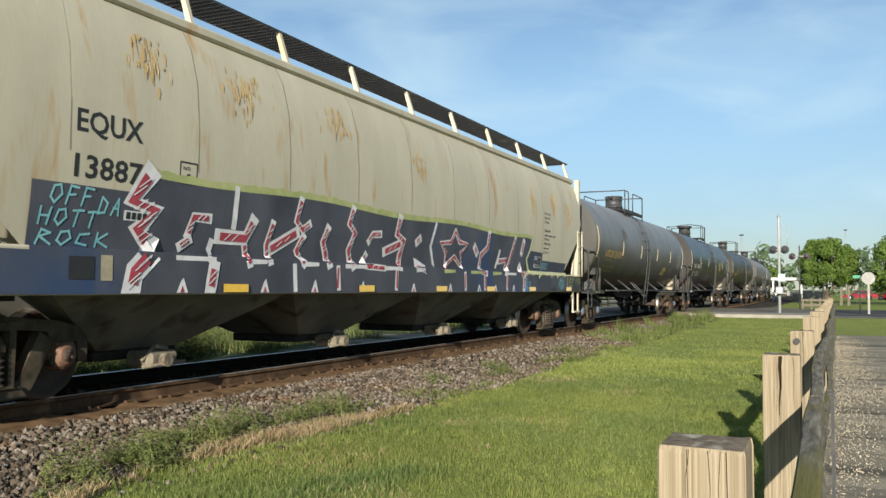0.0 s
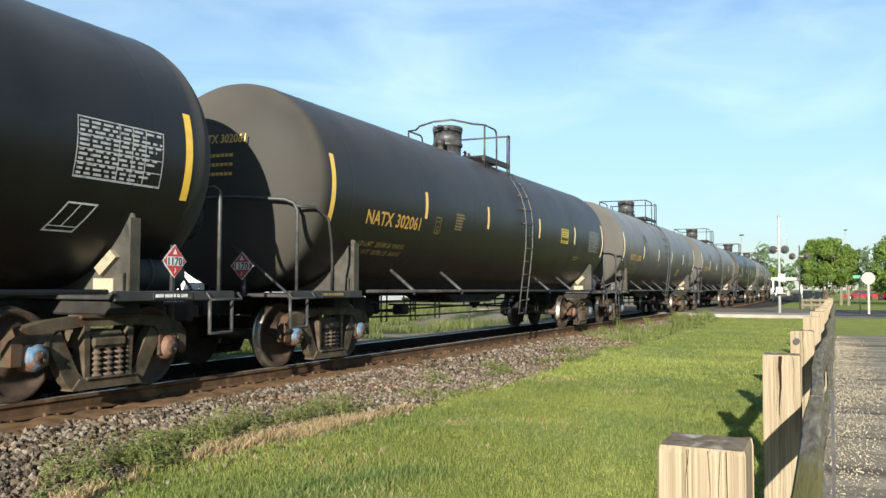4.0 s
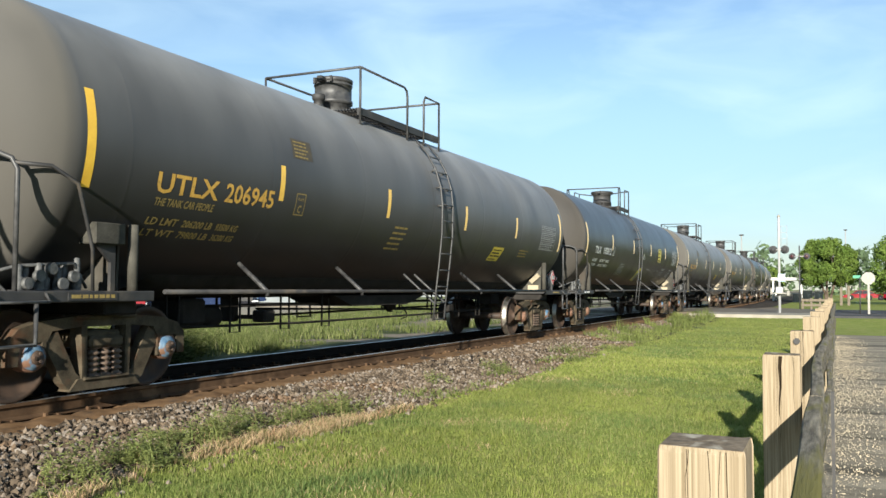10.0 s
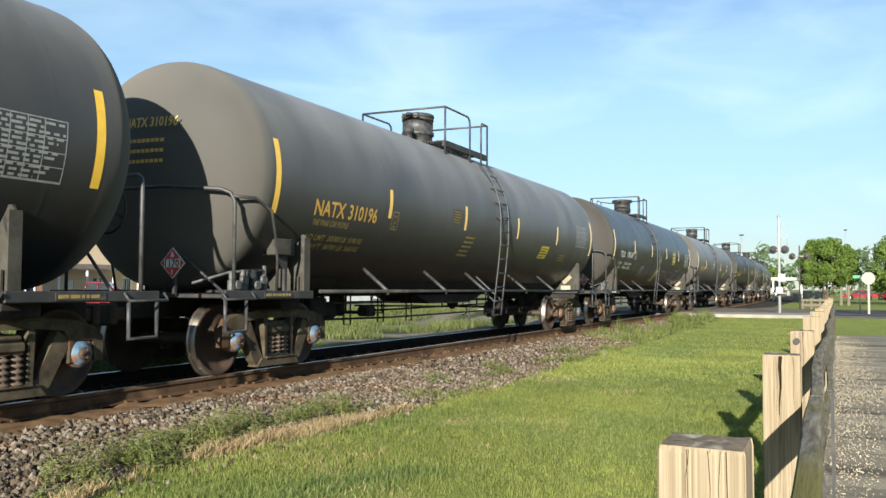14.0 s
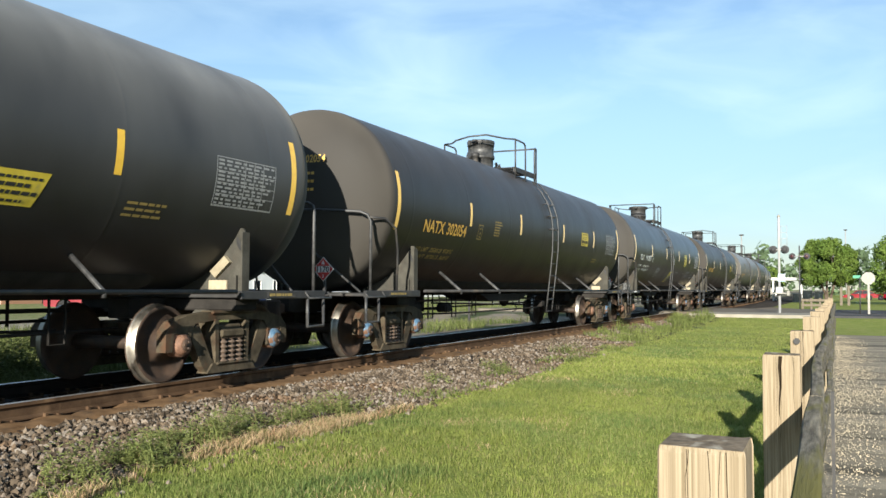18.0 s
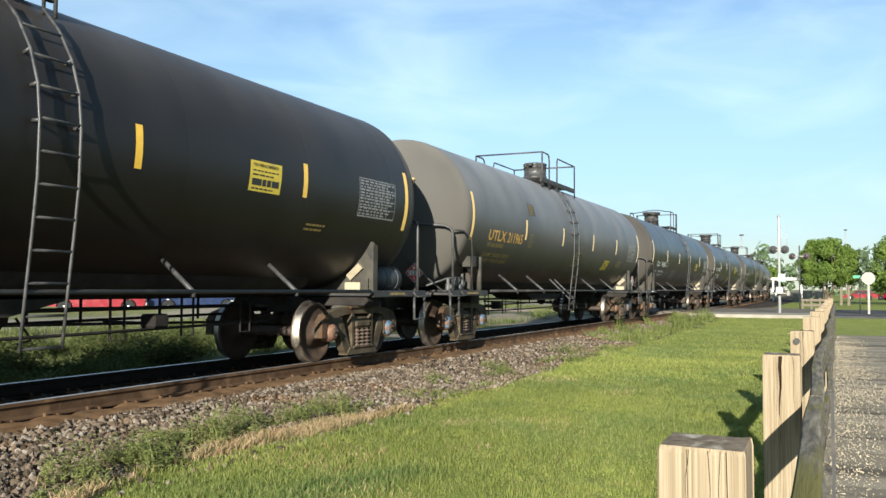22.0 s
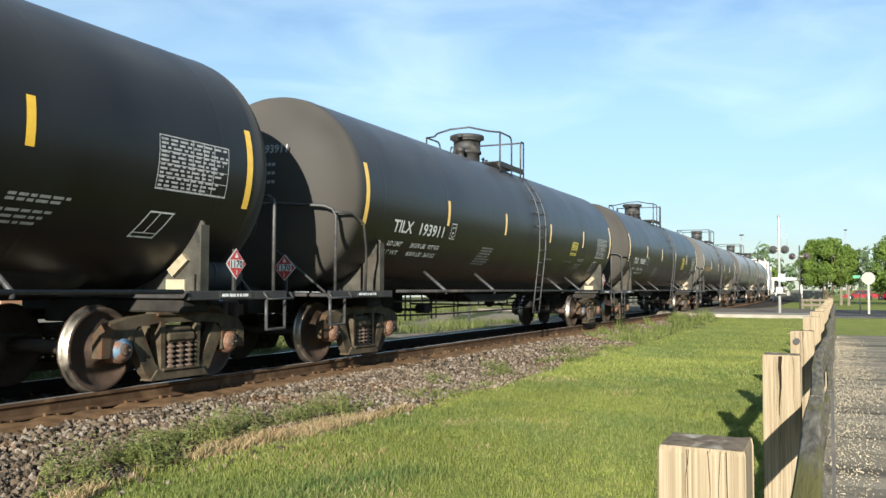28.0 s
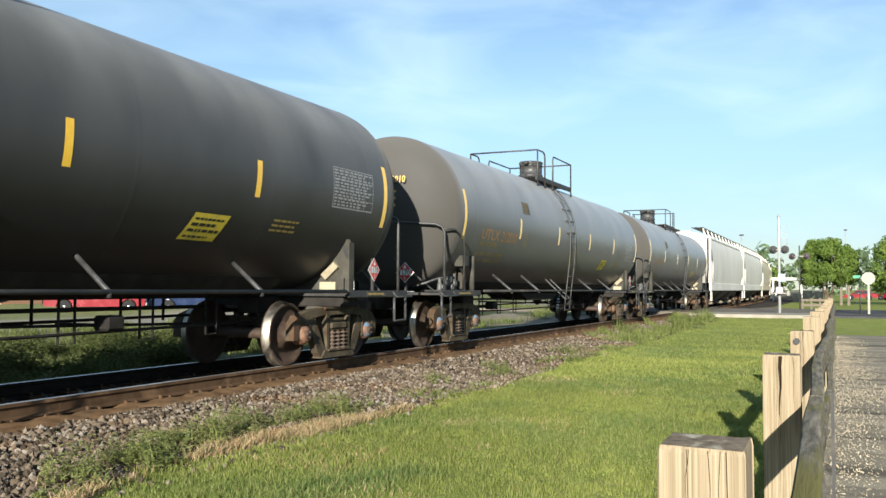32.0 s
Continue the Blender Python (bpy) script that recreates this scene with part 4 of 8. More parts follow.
def tank_car(make, caps):
    """One tank car at the origin: x along the track, near side at negative y. Styles: t, u and n differ in saddles, decals and cage."""
    lay = LAYOUT[make]
    style, ladder_x, dome_x, tapes = lay["style"], lay["lad"], lay["dome"], lay["tapes"]
    car = thing("tank_car", "black cylindrical tank car on two trucks", "tank car", "tank cars of the train")
    prof = [(-7.82 - 0.76 * math.cos(a) ** 0.86, TR * math.sin(a) ** 0.88) for a in [i * math.pi / 2 / 14 for i in range(14)]]
    prof += [(-7.82, TR), (-7.79, TR + 0.003), (-7.76, TR), (-7.7, TR)]
    for s in (-7.15, -4.75, -2.4, 0.05, 2.4, 4.75, 7.15):
        prof += [(s - 0.06, TR), (s - 0.015, TR), (s, TR + 0.0014), (s + 0.015, TR), (s + 0.06, TR)]
    prof += [(7.7, TR), (7.76, TR), (7.79, TR + 0.003), (7.82, TR)]
    prof += [(7.82 + 0.76 * math.cos(a) ** 0.86, TR * math.sin(a) ** 0.88) for a in [i * math.pi / 2 / 14 for i in range(13, -1, -1)]]
    part("tank", Shape().spin([(a, max(r, 1e-5)) for a, r in prof], (0, 0, TZ), "x", 128), BLACK, car, "long cylindrical tank with domed ends")
    white = style == "t"
    # manway, platform and cage on top
    dm = Shape().spin([(4.02, 0.31), (4.34, 0.31), (4.345, 0.345), (4.41, 0.345), (4.415, 0.325), (4.66, 0.325), (4.665, 0.34), (4.69, 0.34), (4.695, 0.325), (4.72, 0.325), (4.725, 0.345), (4.78, 0.345), (4.80, 0.31), (4.81, 0.0)], (dome_x, 0, 0), "z", 24)
    if style == "t":
        dm.spin([(4.66, 0.33), (4.70, 0.41), (4.775, 0.41), (4.79, 0.38), (4.81, 0.0)], (dome_x, 0, 0), "z", 28)
    dome = part("manway_housing", dm, FRAME if style == "t" else RAILING, car, "black valve housing on the tank top")
    for a in range(3):
        w = a * 0.5 + 2.6
        part("clamp", Shape().box(-0.02, 0.02, -0.02, 0.02, 4.68, 4.79), FRAME, dome, at=(dome_x + 0.36 * math.cos(w), 0.36 * math.sin(w), 0))
    part("hinge", Shape().box(dome_x - 0.47, dome_x - 0.3, -0.06, 0.06, 4.68, 4.78, bevel=0.02), FRAME, dome)
    dirn = 1 if ladder_x > 0 else -1
    vx = dome_x - 0.62 * dirn
    part("safety_valve", Shape().spin([(4.03, 0.12), (4.14, 0.12), (4.15, 0.08), (4.30, 0.08), (4.31, 0.11), (4.40, 0.11), (4.42, 0.05), (4.42, 0.0)], (vx, -0.1, 0), "z", 12), FRAME, car)
    for dx, dy in ((0.55, -0.2), (0.72, 0.1), (0.9, -0.15)):
        px = dome_x + dx * dirn
        vg = Shape().spin([(4.04, 0.06), (4.22, 0.06), (4.23, 0.03), (4.33, 0.03), (4.335, 0.0)], (px, dy, 0), "z", 8)
        vg.tube([(px - 0.1, dy, 4.28), (px + 0.1, dy, 4.28)], 0.015, 5)
        part("valve", vg, FRAME, car)
    lx0, lx1 = ladder_x, ladder_x + 0.46
    left, right, bulge = lay["left"], lay["right"], lay.get("bulge", 0)
    zt, yw = 4.77, 0.95
    zb = TZ + math.sqrt(TR ** 2 - yw ** 2)
    g = Shape()
    for y0, y1 in ((-yw, -0.42), (0.42, yw)):
        yo = y0 if y0 < 0 else y1 - 0.06
        g.box(left[0], right[1], yo, yo + 0.06, 3.98, 4.10)
        for q in range(9):
            y = y0 + 0.03 + (y1 - y0 - 0.06) * q / 8
            g.box(left[0], right[1], y - 0.012, y + 0.012, 4.07, 4.10)
        q = left[0] + 0.1
        while q < right[1] - 0.1:
            g.box(q, q + 0.02, y0, y1, 4.06, 4.085)
            q += 0.28
    part("platform", g, FRAME, car, "steel grating platform")
    for s in (-1, 1):
        y = s * yw
        hoop = Shape().tube([(left[0], y, zb), (left[0], y, zt)], 0.021)
        hoop.tube([(left[0], y, zt), (left[1] - 0.12, y, zt), (left[1] - 0.03, y, zt - 0.05), (left[1], y, zt - 0.15), (left[1], y, zb)], 0.021)
        part("cage_railing", hoop, RAILING, car)
        hoop = Shape().tube([(right[0], y, zb), (right[0], y, zt - 0.1), (right[0] + 0.06, y, zt), (right[1], y, zt), (right[1], y, zb)], 0.021)
        part("cage_railing", hoop, RAILING, car)
    for side, x in ((-1, left[0]), (1, right[1])):
        if side == bulge:      # bent round the valve housing
            cross = [(x, -yw, zt), (x + 0.1 * side, -0.72, zt + 0.02), (x + 0.60 * side, -0.42, zt + 0.05), (x + 0.68 * side, 0.0, zt + 0.02), (x + 0.62 * side, 0.36, zt - 0.04), (x + 0.2 * side, 0.66, zt - 0.03), (x, yw, zt)]
        else:
            cross = [(x, -yw, zt), (x, 0, zt), (x, yw, zt)]
        part("cross_railing", Shape().tube(cross, 0.021), RAILING, car)
    # ladders
    for s in (-1, 1):
        a0 = [math.radians(d) for d in (48, 36, 24, 12, 0)]
        stile = [(-(TR + 0.09) * math.cos(a) * -s, TZ + (TR + 0.09) * math.sin(a)) for a in a0] + [(s * (TR + 0.08), 2.1), (s * 1.57, 1.6), (s * 1.51, 1.1), (s * 1.45, 0.55)]
        ld = Shape()
        for x in (lx0, lx1):
            ld.tube([(x, y, z) for y, z in stile], 0.017, 6)
        for y, z in ((stile[2]), (stile[3]), (stile[4])):
            for x in (lx0, lx1):
                ld.tube([(x, y, z), (x, y * 0.94, TZ + (z - TZ) * 0.94)], 0.02, 5)
        ladder = part("ladder", ld, RAILING, car)
        for i in range(11):
            z = 0.57 + 0.295 * i
            y = s * float(np.interp(z, [q[1] for q in reversed(stile)], [abs(q[0]) for q in reversed(stile)]))
            part("rung", Shape().tube([(lx0, y, z), (lx1, y, z)], 0.014, 5), RAILING, ladder)
    # side rails and their struts
    for s in (-1, 1):
        part("side_rail", Shape().tube([(-6.6, s * 1.48, 1.08), (6.6, s * 1.48, 1.08)], 0.026, 8), FRAME, car)
        for x in lay["strut"]:
            a = math.radians(-49)
            p0, p1 = Vector((x, s * (TR - 0.02) * math.cos(a), TZ + (TR - 0.02) * math.sin(a))), Vector((x, s * 1.48, 1.08))
            part("strut", Shape().tube([p0, p1, p1 + Vector((0, 0, -0.06))], 0.03, 5), RAILING, car)
        lx = (lx0 + lx1) / 2
        for x, w in ((lx - 0.62, lx0), (lx - 0.2, lx1)) if style != "t" and make != "n_smooth" else ():
            part("ladder_brace", Shape().tube([(x, s * 1.05, 1.38), (w, s * 1.48, 0.86), (w, s * 1.46, 0.57)], 0.02, 5), RAILING, car)
    # ends
    for e in (-1, 1):
        dk = Shape()
        dk.box(min(e * 6.72, e * 8.6), max(e * 6.72, e * 8.6), -1.44, 1.44, 1.0, 1.05, bevel=0.01)
        dk.box(min(e * 6.72, e * 8.6), max(e * 6.72, e * 8.6), -1.46, -1.40, 0.98, 1.09, bevel=0.01)
        dk.box(min(e * 6.72, e * 8.6), max(e * 6.72, e * 8.6), 1.40, 1.46, 0.98, 1.09, bevel=0.01)
        part("end_platform", dk, FRAME, car, "steel end platform")
        part("stub_sill", Shape().box(min(e * 6.2, e * 8.8), max(e * 6.2, e * 8.8), -0.19, 0.19, 0.74, 1.0, bevel=0.02), UNDER, car)
        cp = Shape().box(min(e * 8.7, e * 9.05), max(e * 8.7, e * 9.05), -0.09, 0.09, 0.72, 0.88, bevel=0.02)
        cp.box(min(e * 8.95, e * 9.06), max(e * 8.95, e * 9.06), -0.15, 0.13, 0.66, 0.94, bevel=0.03)
        part("coupler", cp, WHEEL, car)
        part("air_hose", Shape().tube([(e * 8.7, 0.25, 0.8), (e * 8.9, 0.3, 0.68), (e * 9.05, 0.28, 0.5), (e * 9.0, 0.2, 0.45)], 0.025), FRAME, car)
        for s in (-1, 1):
            cr = Shape()
            xs = e * (6.84 if style == "n" else 7.02)
            tank_edge = [(s * TR * math.cos(a), TZ - TR * math.sin(a)) for a in [math.radians(30 + 6 * q) for q in range(10)]]
            top = 1.90 if style == "t" else 1.86
            if style == "u":
                cr.tube([(e * 6.92, s * 1.34, 1.0), (e * 6.92, s * 1.34, 1.78)], 0.055, 10)
                cr.prism([(s * 1.22, 1.05)] + [q for q in tank_edge if q[1] < 1.75] + [(s * 0.3, 1.05)], xs - 0.015, xs + 0.015, axis="x")
            else:
                cr.prism([(s * 1.42, 1.05), (s * 1.42, top - 0.06), (s * 1.39, top), (s * 1.34, top)] + [q for q in tank_edge if q[1] < top - 0.03] + [(s * 0.3, 1.05)], xs - 0.015, xs + 0.015, axis="x")
                cr.prism([(s * 1.425, 1.05), (s * 1.425, top - 0.05), (s * 1.405, top - 0.05), (s * 1.405, 1.05)], xs - 0.07, xs + 0.07, axis="x")
                hole = [(s * 1.33 + 0.032 * math.cos(a) - s * 0.03 * math.sin(a), top - 0.19 + 0.085 * math.sin(a)) for a in [q * math.pi / 6 for q in range(12)]]
                cr.prism(hole, xs - 0.0185, xs - 0.016, 1, axis="x")
                cr.box(xs - 0.06, xs - 0.035, min(s * 1.30, s * 1.325), max(s * 1.30, s * 1.325), 1.05, 1.28)
            cr.prism([(s * 1.08, 1.04), (s * 0.86, 1.04), (s * 0.62, 0.80), (s * 0.86, 0.80)], xs - 0.03, xs + 0.03, axis="x")
            part("saddle", cr, [SADDLE, INK], car, "grey saddle plate under the tank")
        part("body_bolster", Shape().box(min(e * 6.8, e * 7.25), max(e * 6.8, e * 7.25), -1.3, 1.3, 0.84, 1.0, bevel=0.02), UNDER, car)
        x = e * 8.38
        part("end_handrail", Shape().tube([(x, -1.4, 1.05), (x, -1.4, 2.18), (x + e * 0.03, -1.36, 2.28), (x + e * 0.08, -1.25, 2.33), (e * 8.72, -0.6, 2.36), (e * 8.72, 0.6, 2.36), (x + e * 0.08, 1.25, 2.33), (x + e * 0.03, 1.36, 2.28), (x, 1.4, 2.18), (x, 1.4, 1.05)], 0.024, 7), RAILING, car)
        for s in (-1, 1):
            part("step", Shape().tube([(x - 0.2, s * 1.44, 1.0), (x - 0.2, s * 1.44, 0.6), (x + 0.2, s * 1.44, 0.6), (x + 0.2, s * 1.44, 1.0)], 0.024, 5), RAILING, car)
            part("grab_iron", Shape().tube([(x - 0.28, s * 1.46, 1.07), (x - 0.28, s * 1.52, 0.99), (x + 0.28, s * 1.52, 0.99), (x + 0.28, s * 1.46, 1.07)], 0.016, 5), RAILING, car)
            if e < 0:
                part("bent_handrail", Shape().tube([(x + e * 0.02, s * 1.38, 2.24), (e * 8.1, s * 1.5, 2.24), (e * 7.85, s * 1.56, 2.1), (e * 7.7, s * 1.52, 1.75), (e * 7.55, s * 1.44, 1.5), (e * 7.5, s * 1.4, 1.08)], 0.02, 6), FRAME, car)
        truck(car, e * 7.015, caps, (e > 0) * 2)
        part("end_brace", Shape().tube([(e * 8.25, -1.15, 1.06), (e * 8.5, -0.1, 1.95)], 0.02, 5), RAILING, car)
        for s in (-1, 1):
            lp = Shape().box(min(e * 7.25, e * 7.85), max(e * 7.25, e * 7.85), s * 1.465 - 0.004, s * 1.465 + 0.004, 1.0, 1.075)
            plate = part("warning_plate", lp, FRAME, car)
            tx = Shape()
            rnd = random.Random(int(e * 3 + s))
            u = 7.28
            while u < 7.78:
                w = rnd.uniform(0.03, 0.12)
                tx.box(min(e * u, e * (u + w)), max(e * u, e * (u + w)), s * 1.471 - 0.001, s * 1.471 + 0.001, 1.02, 1.055)
                u += w + 0.02
            part("plate_print", tx, WHITE if style == "t" else OCHRE, plate)
    # gear at the ends: valves and a control box in front, reservoir and brake wheel behind
    if lay.get("valves"):
        rnd = random.Random(4)
        part("valve_shelf", Shape().box(-8.25, -7.45, -1.30, -0.85, 1.06, 1.10, bevel=0.01), FRAME, car)
        for i in range(7):
            px = -8.2 + 0.11 * i
            h = 0.20 + 0.12 * rnd.random()
            part("valve_body", Shape().spin([(1.10, 0.045), (1.12, 0.05), (1.10 + h * 0.5, 0.05), (1.10 + h * 0.55, 0.03), (1.10 + h * 0.8, 0.035), (1.10 + h, 0.03), (1.11 + h, 0.0)], (px, -1.22 + 0.05 * (i % 2), 0), "z", 10), VALVE, car)
        for i in range(5):
            px, pz = -8.15 + 0.13 * i, 1.16 + 0.07 * (i % 3)
            part("valve_flange", Shape().spin([(-0.04, 0.055), (0.0, 0.06), (0.03, 0.05), (0.035, 0.0)], (px, -1.27, pz), "y", 10), VALVE, car)
        part("brake_pipe", Shape().tube([(-8.6, -0.95, 1.18), (-8.2, -1.2, 1.32), (-7.6, -1.24, 1.36), (-7.4, -1.2, 1.12)], 0.018, 6), VALVE, car)
        if not white:
            box = part("control_box", Shape().box(-7.44, -7.04, -1.36, -1.12, 1.56, 1.78, bevel=0.012), SADDLE, car, "grey control box")
            part("bracket", Shape().prism([(-7.35, 1.56), (-7.1, 1.56), (-7.1, 1.05), (-7.16, 1.05), (-7.16, 1.38)], -1.28, -1.24), FRAME, box)
    if style != "n" or make == "n_smooth":
        tank = Shape().spin([(7.4, 0.01), (7.43, 0.15), (7.52, 0.215), (8.15, 0.215), (8.24, 0.15), (8.27, 0.01)], (0, -0.86 if white else -1.0, 1.285), "x", 22)
        for x in (7.65, 8.02):
            tank.spin([(x - 0.025, 0.218), (x - 0.025, 0.224), (x + 0.025, 0.224), (x + 0.025, 0.218)], (0, -0.86 if white else -1.0, 1.285), "x", 22)
        part("air_reservoir", tank, RESERVOIR, car, "blue-grey air reservoir on the end platform")
    bw = Shape()
    ring = [(8.66, -0.62 + 0.27 * math.cos(a), 2.0 + 0.27 * math.sin(a)) for a in [i * math.pi / 8 for i in range(17)]]
    bw.tube(ring, 0.018, 5)
    for i in range(4):
        a = i * math.pi / 2 + 0.4
        bw.tube([(8.66, -0.62, 2.0), (8.66, -0.62 + 0.27 * math.cos(a), 2.0 + 0.27 * math.sin(a))], 0.012, 4)
    bw.tube([(8.4, -0.62, 2.0), (8.7, -0.62, 2.0)], 0.03, 6)
    part("brake_wheel", bw, FRAME, car)
    # underneath
    part("outlet_valve", Shape().spin([(0.66, 0.05), (0.70, 0.07), (0.72, 0.12), (0.86, 0.14), (0.9, 0.22), (1.08, 0.24)], (1.35, 0, 0), "z", 12), UNDER, car)
    part("sump_skid", Shape().prism([(-1.6, 1.0), (-1.0, 0.82), (1.0, 0.82), (1.8, 1.0)], -0.5, 0.5), UNDER, car)
    br = Shape()
    br.tube([(-5.8, 0.6, 0.74), (-2.0, 0.75, 0.66), (5.8, 0.7, 0.72)], 0.022, 5)
    for x in (-5.0, -4.3, -3.1, -2.3, 2.2, 3.0, 4.4, 5.2):
        br.tube([(x, 0.7, 0.66), (x, 0.7, 1.25)], 0.02, 4)
    part("brake_pipe", br, UNDER, car)
    rod = Shape()
    rod.tube([(-5.9, -0.30, 0.62), (-2.4, -0.34, 0.58), (2.0, -0.34, 0.60), (5.9, -0.30, 0.64)], 0.02, 5)
    rod.tube([(-5.6, 0.15, 0.86), (5.6, 0.15, 0.86)], 0.028, 5)
    for x in (-5.3, -4.05, -2.85, -1.7, 2.5, 3.7, 4.9):
        rod.tube([(x, -0.32, 1.12), (x, -0.32, 0.50), (x + 0.22, -0.32, 0.50), (x + 0.22, -0.32, 1.12)], 0.016, 4)
    part("brake_rod", rod, UNDER, car, "black brake rods on hangers")
    for x in (-3.3, 3.2):
        lever = Shape().box(-0.04, 0.04, -0.36, 0.5, 0.66, 0.70, bevel=0.01).box(-0.14, 0.14, -0.46, -0.22, 0.62, 0.80, bevel=0.03)
        part("brake_lever", lever, UNDER, car, at=(x, 0, 0))
    part("outlet_chain", Shape().tube([(1.42, -0.22, 0.80), (1.5, -0.3, 0.64), (1.58, -0.26, 0.56), (1.46, -0.2, 0.52)], 0.014, 4), UNDER, car)
    pad = Shape()
    arc = [math.radians(-90 + q) for q in (-30, -26, -14, 0, 14, 26, 30)]
    for x, k in ((-6.1, 0.0), (-5.9, 1.0), (-2.0, 1.0), (2.0, 1.0), (5.9, 1.0), (6.1, 0.0)):
        for q, a in enumerate(arc):
            r = TR + (0.095 * k if 0 < q < 6 else 0.0) - 0.004
            pad.v.append((x, r * math.cos(a), TZ + r * math.sin(a)))
    for i in range(5):
        for q in range(6):
            a = i * 7 + q
            pad.face((a, a + 1, a + 8, a + 7), 0, True)
    part("bottom_pad", pad, UNDER, car, "black reinforcing pad along the tank bottom")
    bc = Shape().box(-4.25, -3.75, 0.1, 0.5, 0.72, 1.0, bevel=0.04) if white else Shape().box(-4.95, -4.45, -0.25, 0.3, 0.62, 0.98, bevel=0.04).spin([(-4.45, 0.01), (-4.44, 0.15), (-4.0, 0.15), (-3.99, 0.01)], (0, 0.0, 0.72), "x", 14)
    bc.box(-3.4, -3.25, 0.15, 0.4, 0.62, 1.05, bevel=0.02)
    bc.tube([(-5.6, 0.2, 0.8), (-4.2, 0.25, 0.8)], 0.025, 5)
    bc.tube([(-2.7, 0.25, 0.8), (5.4, 0.15, 0.62)], 0.02, 5)
    part("brake_rigging", bc, UNDER, car)
    # tape strips
    for x in (-7.68, 7.68):
        part("reflective_strip", tape(Shape(), x - 0.055, x + 0.055, TZ - 0.52, 0.0, 0.98), YELLOW, car)
    ink, dim = (WHITE, GREY_INK) if white else (OCHRE, OCHRE)
    # small print
    if white:
        prints = ((1.58, 0.75, 1, 0.86, 0.045, 0, 0, 8, 6), (4.55, 0.66, 2, 0.78, 0.03, 0.02, 0.3, 10, 8), (4.45, 0.80, 3, 0.74, 0.03, 0.035, 0.3, 11, 7))
    else:
        prints = ((-3.22, 0.10, 6, 0.42, 0.028, 0.028, 0.06, 5, 5), (5.0, 0.62, 2, 0.5, 0.03, 0.04, 0.2, 6, 5)) if make == "n_smooth" else ((ladder_x + 0.75 if dirn < 0 else ladder_x - 1.5, 0.5, 5, 0.5, 0.035, 0.06, 0.25, 5, 4), (5.0, 0.62, 3, 0.6, 0.03, 0.04, 0.2, 6, 5))
    for x, down, rows, wide, tall, gap, lean, seed, words in prints:
        part("small_print", bars(Shape(), x, TZ - down, rows, wide, tall, gap, 0, lean, seed, words), dim, car)
    if white:
        part("vent_lettering", write(Shape(), "VENT TANK WHEN UNLOADING", 3.25, TZ - 0.76, 0.042, 0.74), dim, car)
        bx = Shape()
        for u0, u1, v0, v1 in ((6.13, 6.50, -1.02, -1.0), (6.13, 6.50, -0.96, -0.95), (6.13, 6.50, -0.705, -0.685), (6.13, 6.15, -1.02, -0.685), (6.48, 6.50, -1.02, -0.685), (6.29, 6.305, -0.95, -0.70)):
            tape(bx, u0 + (v0 + 1.02) * 0.5, u1 + (v0 + 1.02) * 0.5, TZ, v0, v1, 0, 0.5, 2)
        part("test_box", bx, WHITE, car)
    if white or style == "u" or make == "n_mid":
        diamond(car, (7.72, -1.32, 1.42), "side")
    diamond(car, (-8.72, -0.75, 1.42), "end")
    if white or style == "u" or make == "n_mid":
        part("placard_holder", Shape().box(7.7, 7.74, -1.31, -1.27, 1.05, 1.6), FRAME, car)
    part("placard_holder", Shape().box(-8.7, -8.66, -0.77, -0.73, 1.05, 1.6), FRAME, car)
    web = (6.84 if style == "n" else 7.02) - 0.0155
    part("routing_card", Shape().box(web - 0.035, web, -1.17, -0.89, 1.07, 1.22, bevel=0.006), CREAM_TAG, car)
    part("card_holder", Shape().prism([(-1.15, 1.52), (-1.23, 1.44), (-1.01, 1.25), (-0.93, 1.33)], web - 0.06, web, axis="x"), CARD_HOLDER, car, "pale tilted card holder")
    return car


POSTER = (0.10, 0.66, -1.31, -0.73, 0.12)      # along from, to; arc from, to; lean
NOTICE = (0.30, -0.24)
# height of the strips' foot, the mark's foot and the weights, and the mark's and number's place and width
ROWS = {"high": (-0.23, 0.395, 0.64, (-6.66, 0.68), (-5.64, 0.95), (-4.44, -0.42)), "low": (-0.325, 0.548, 0.775, (-6.62, 0.70), (-5.64, 0.97), (-4.35, -0.57)),
        "n": (-0.36, 0.463, 0.80, (-6.65, 0.80), (-5.75, 0.85), (-4.40, -0.54)), "u": (-0.36, 0.463, 0.80, (-6.64, 1.0), (-5.52, 0.95), (-4.09, -0.52)), "s": (-0.265, 0.48, 0.82, (-6.54, 0.86), (-5.57, 0.89), (-4.09, -0.50))}


STRIPS = {"310096": (-4.30, -1.42, 1.55, 4.50), "198094": (-4.60, -1.53, 1.95, 4.61), "301094": (-4.59, -1.45, 1.68, 4.78), "301110": (-4.81, -1.48, 1.58, 4.90)}


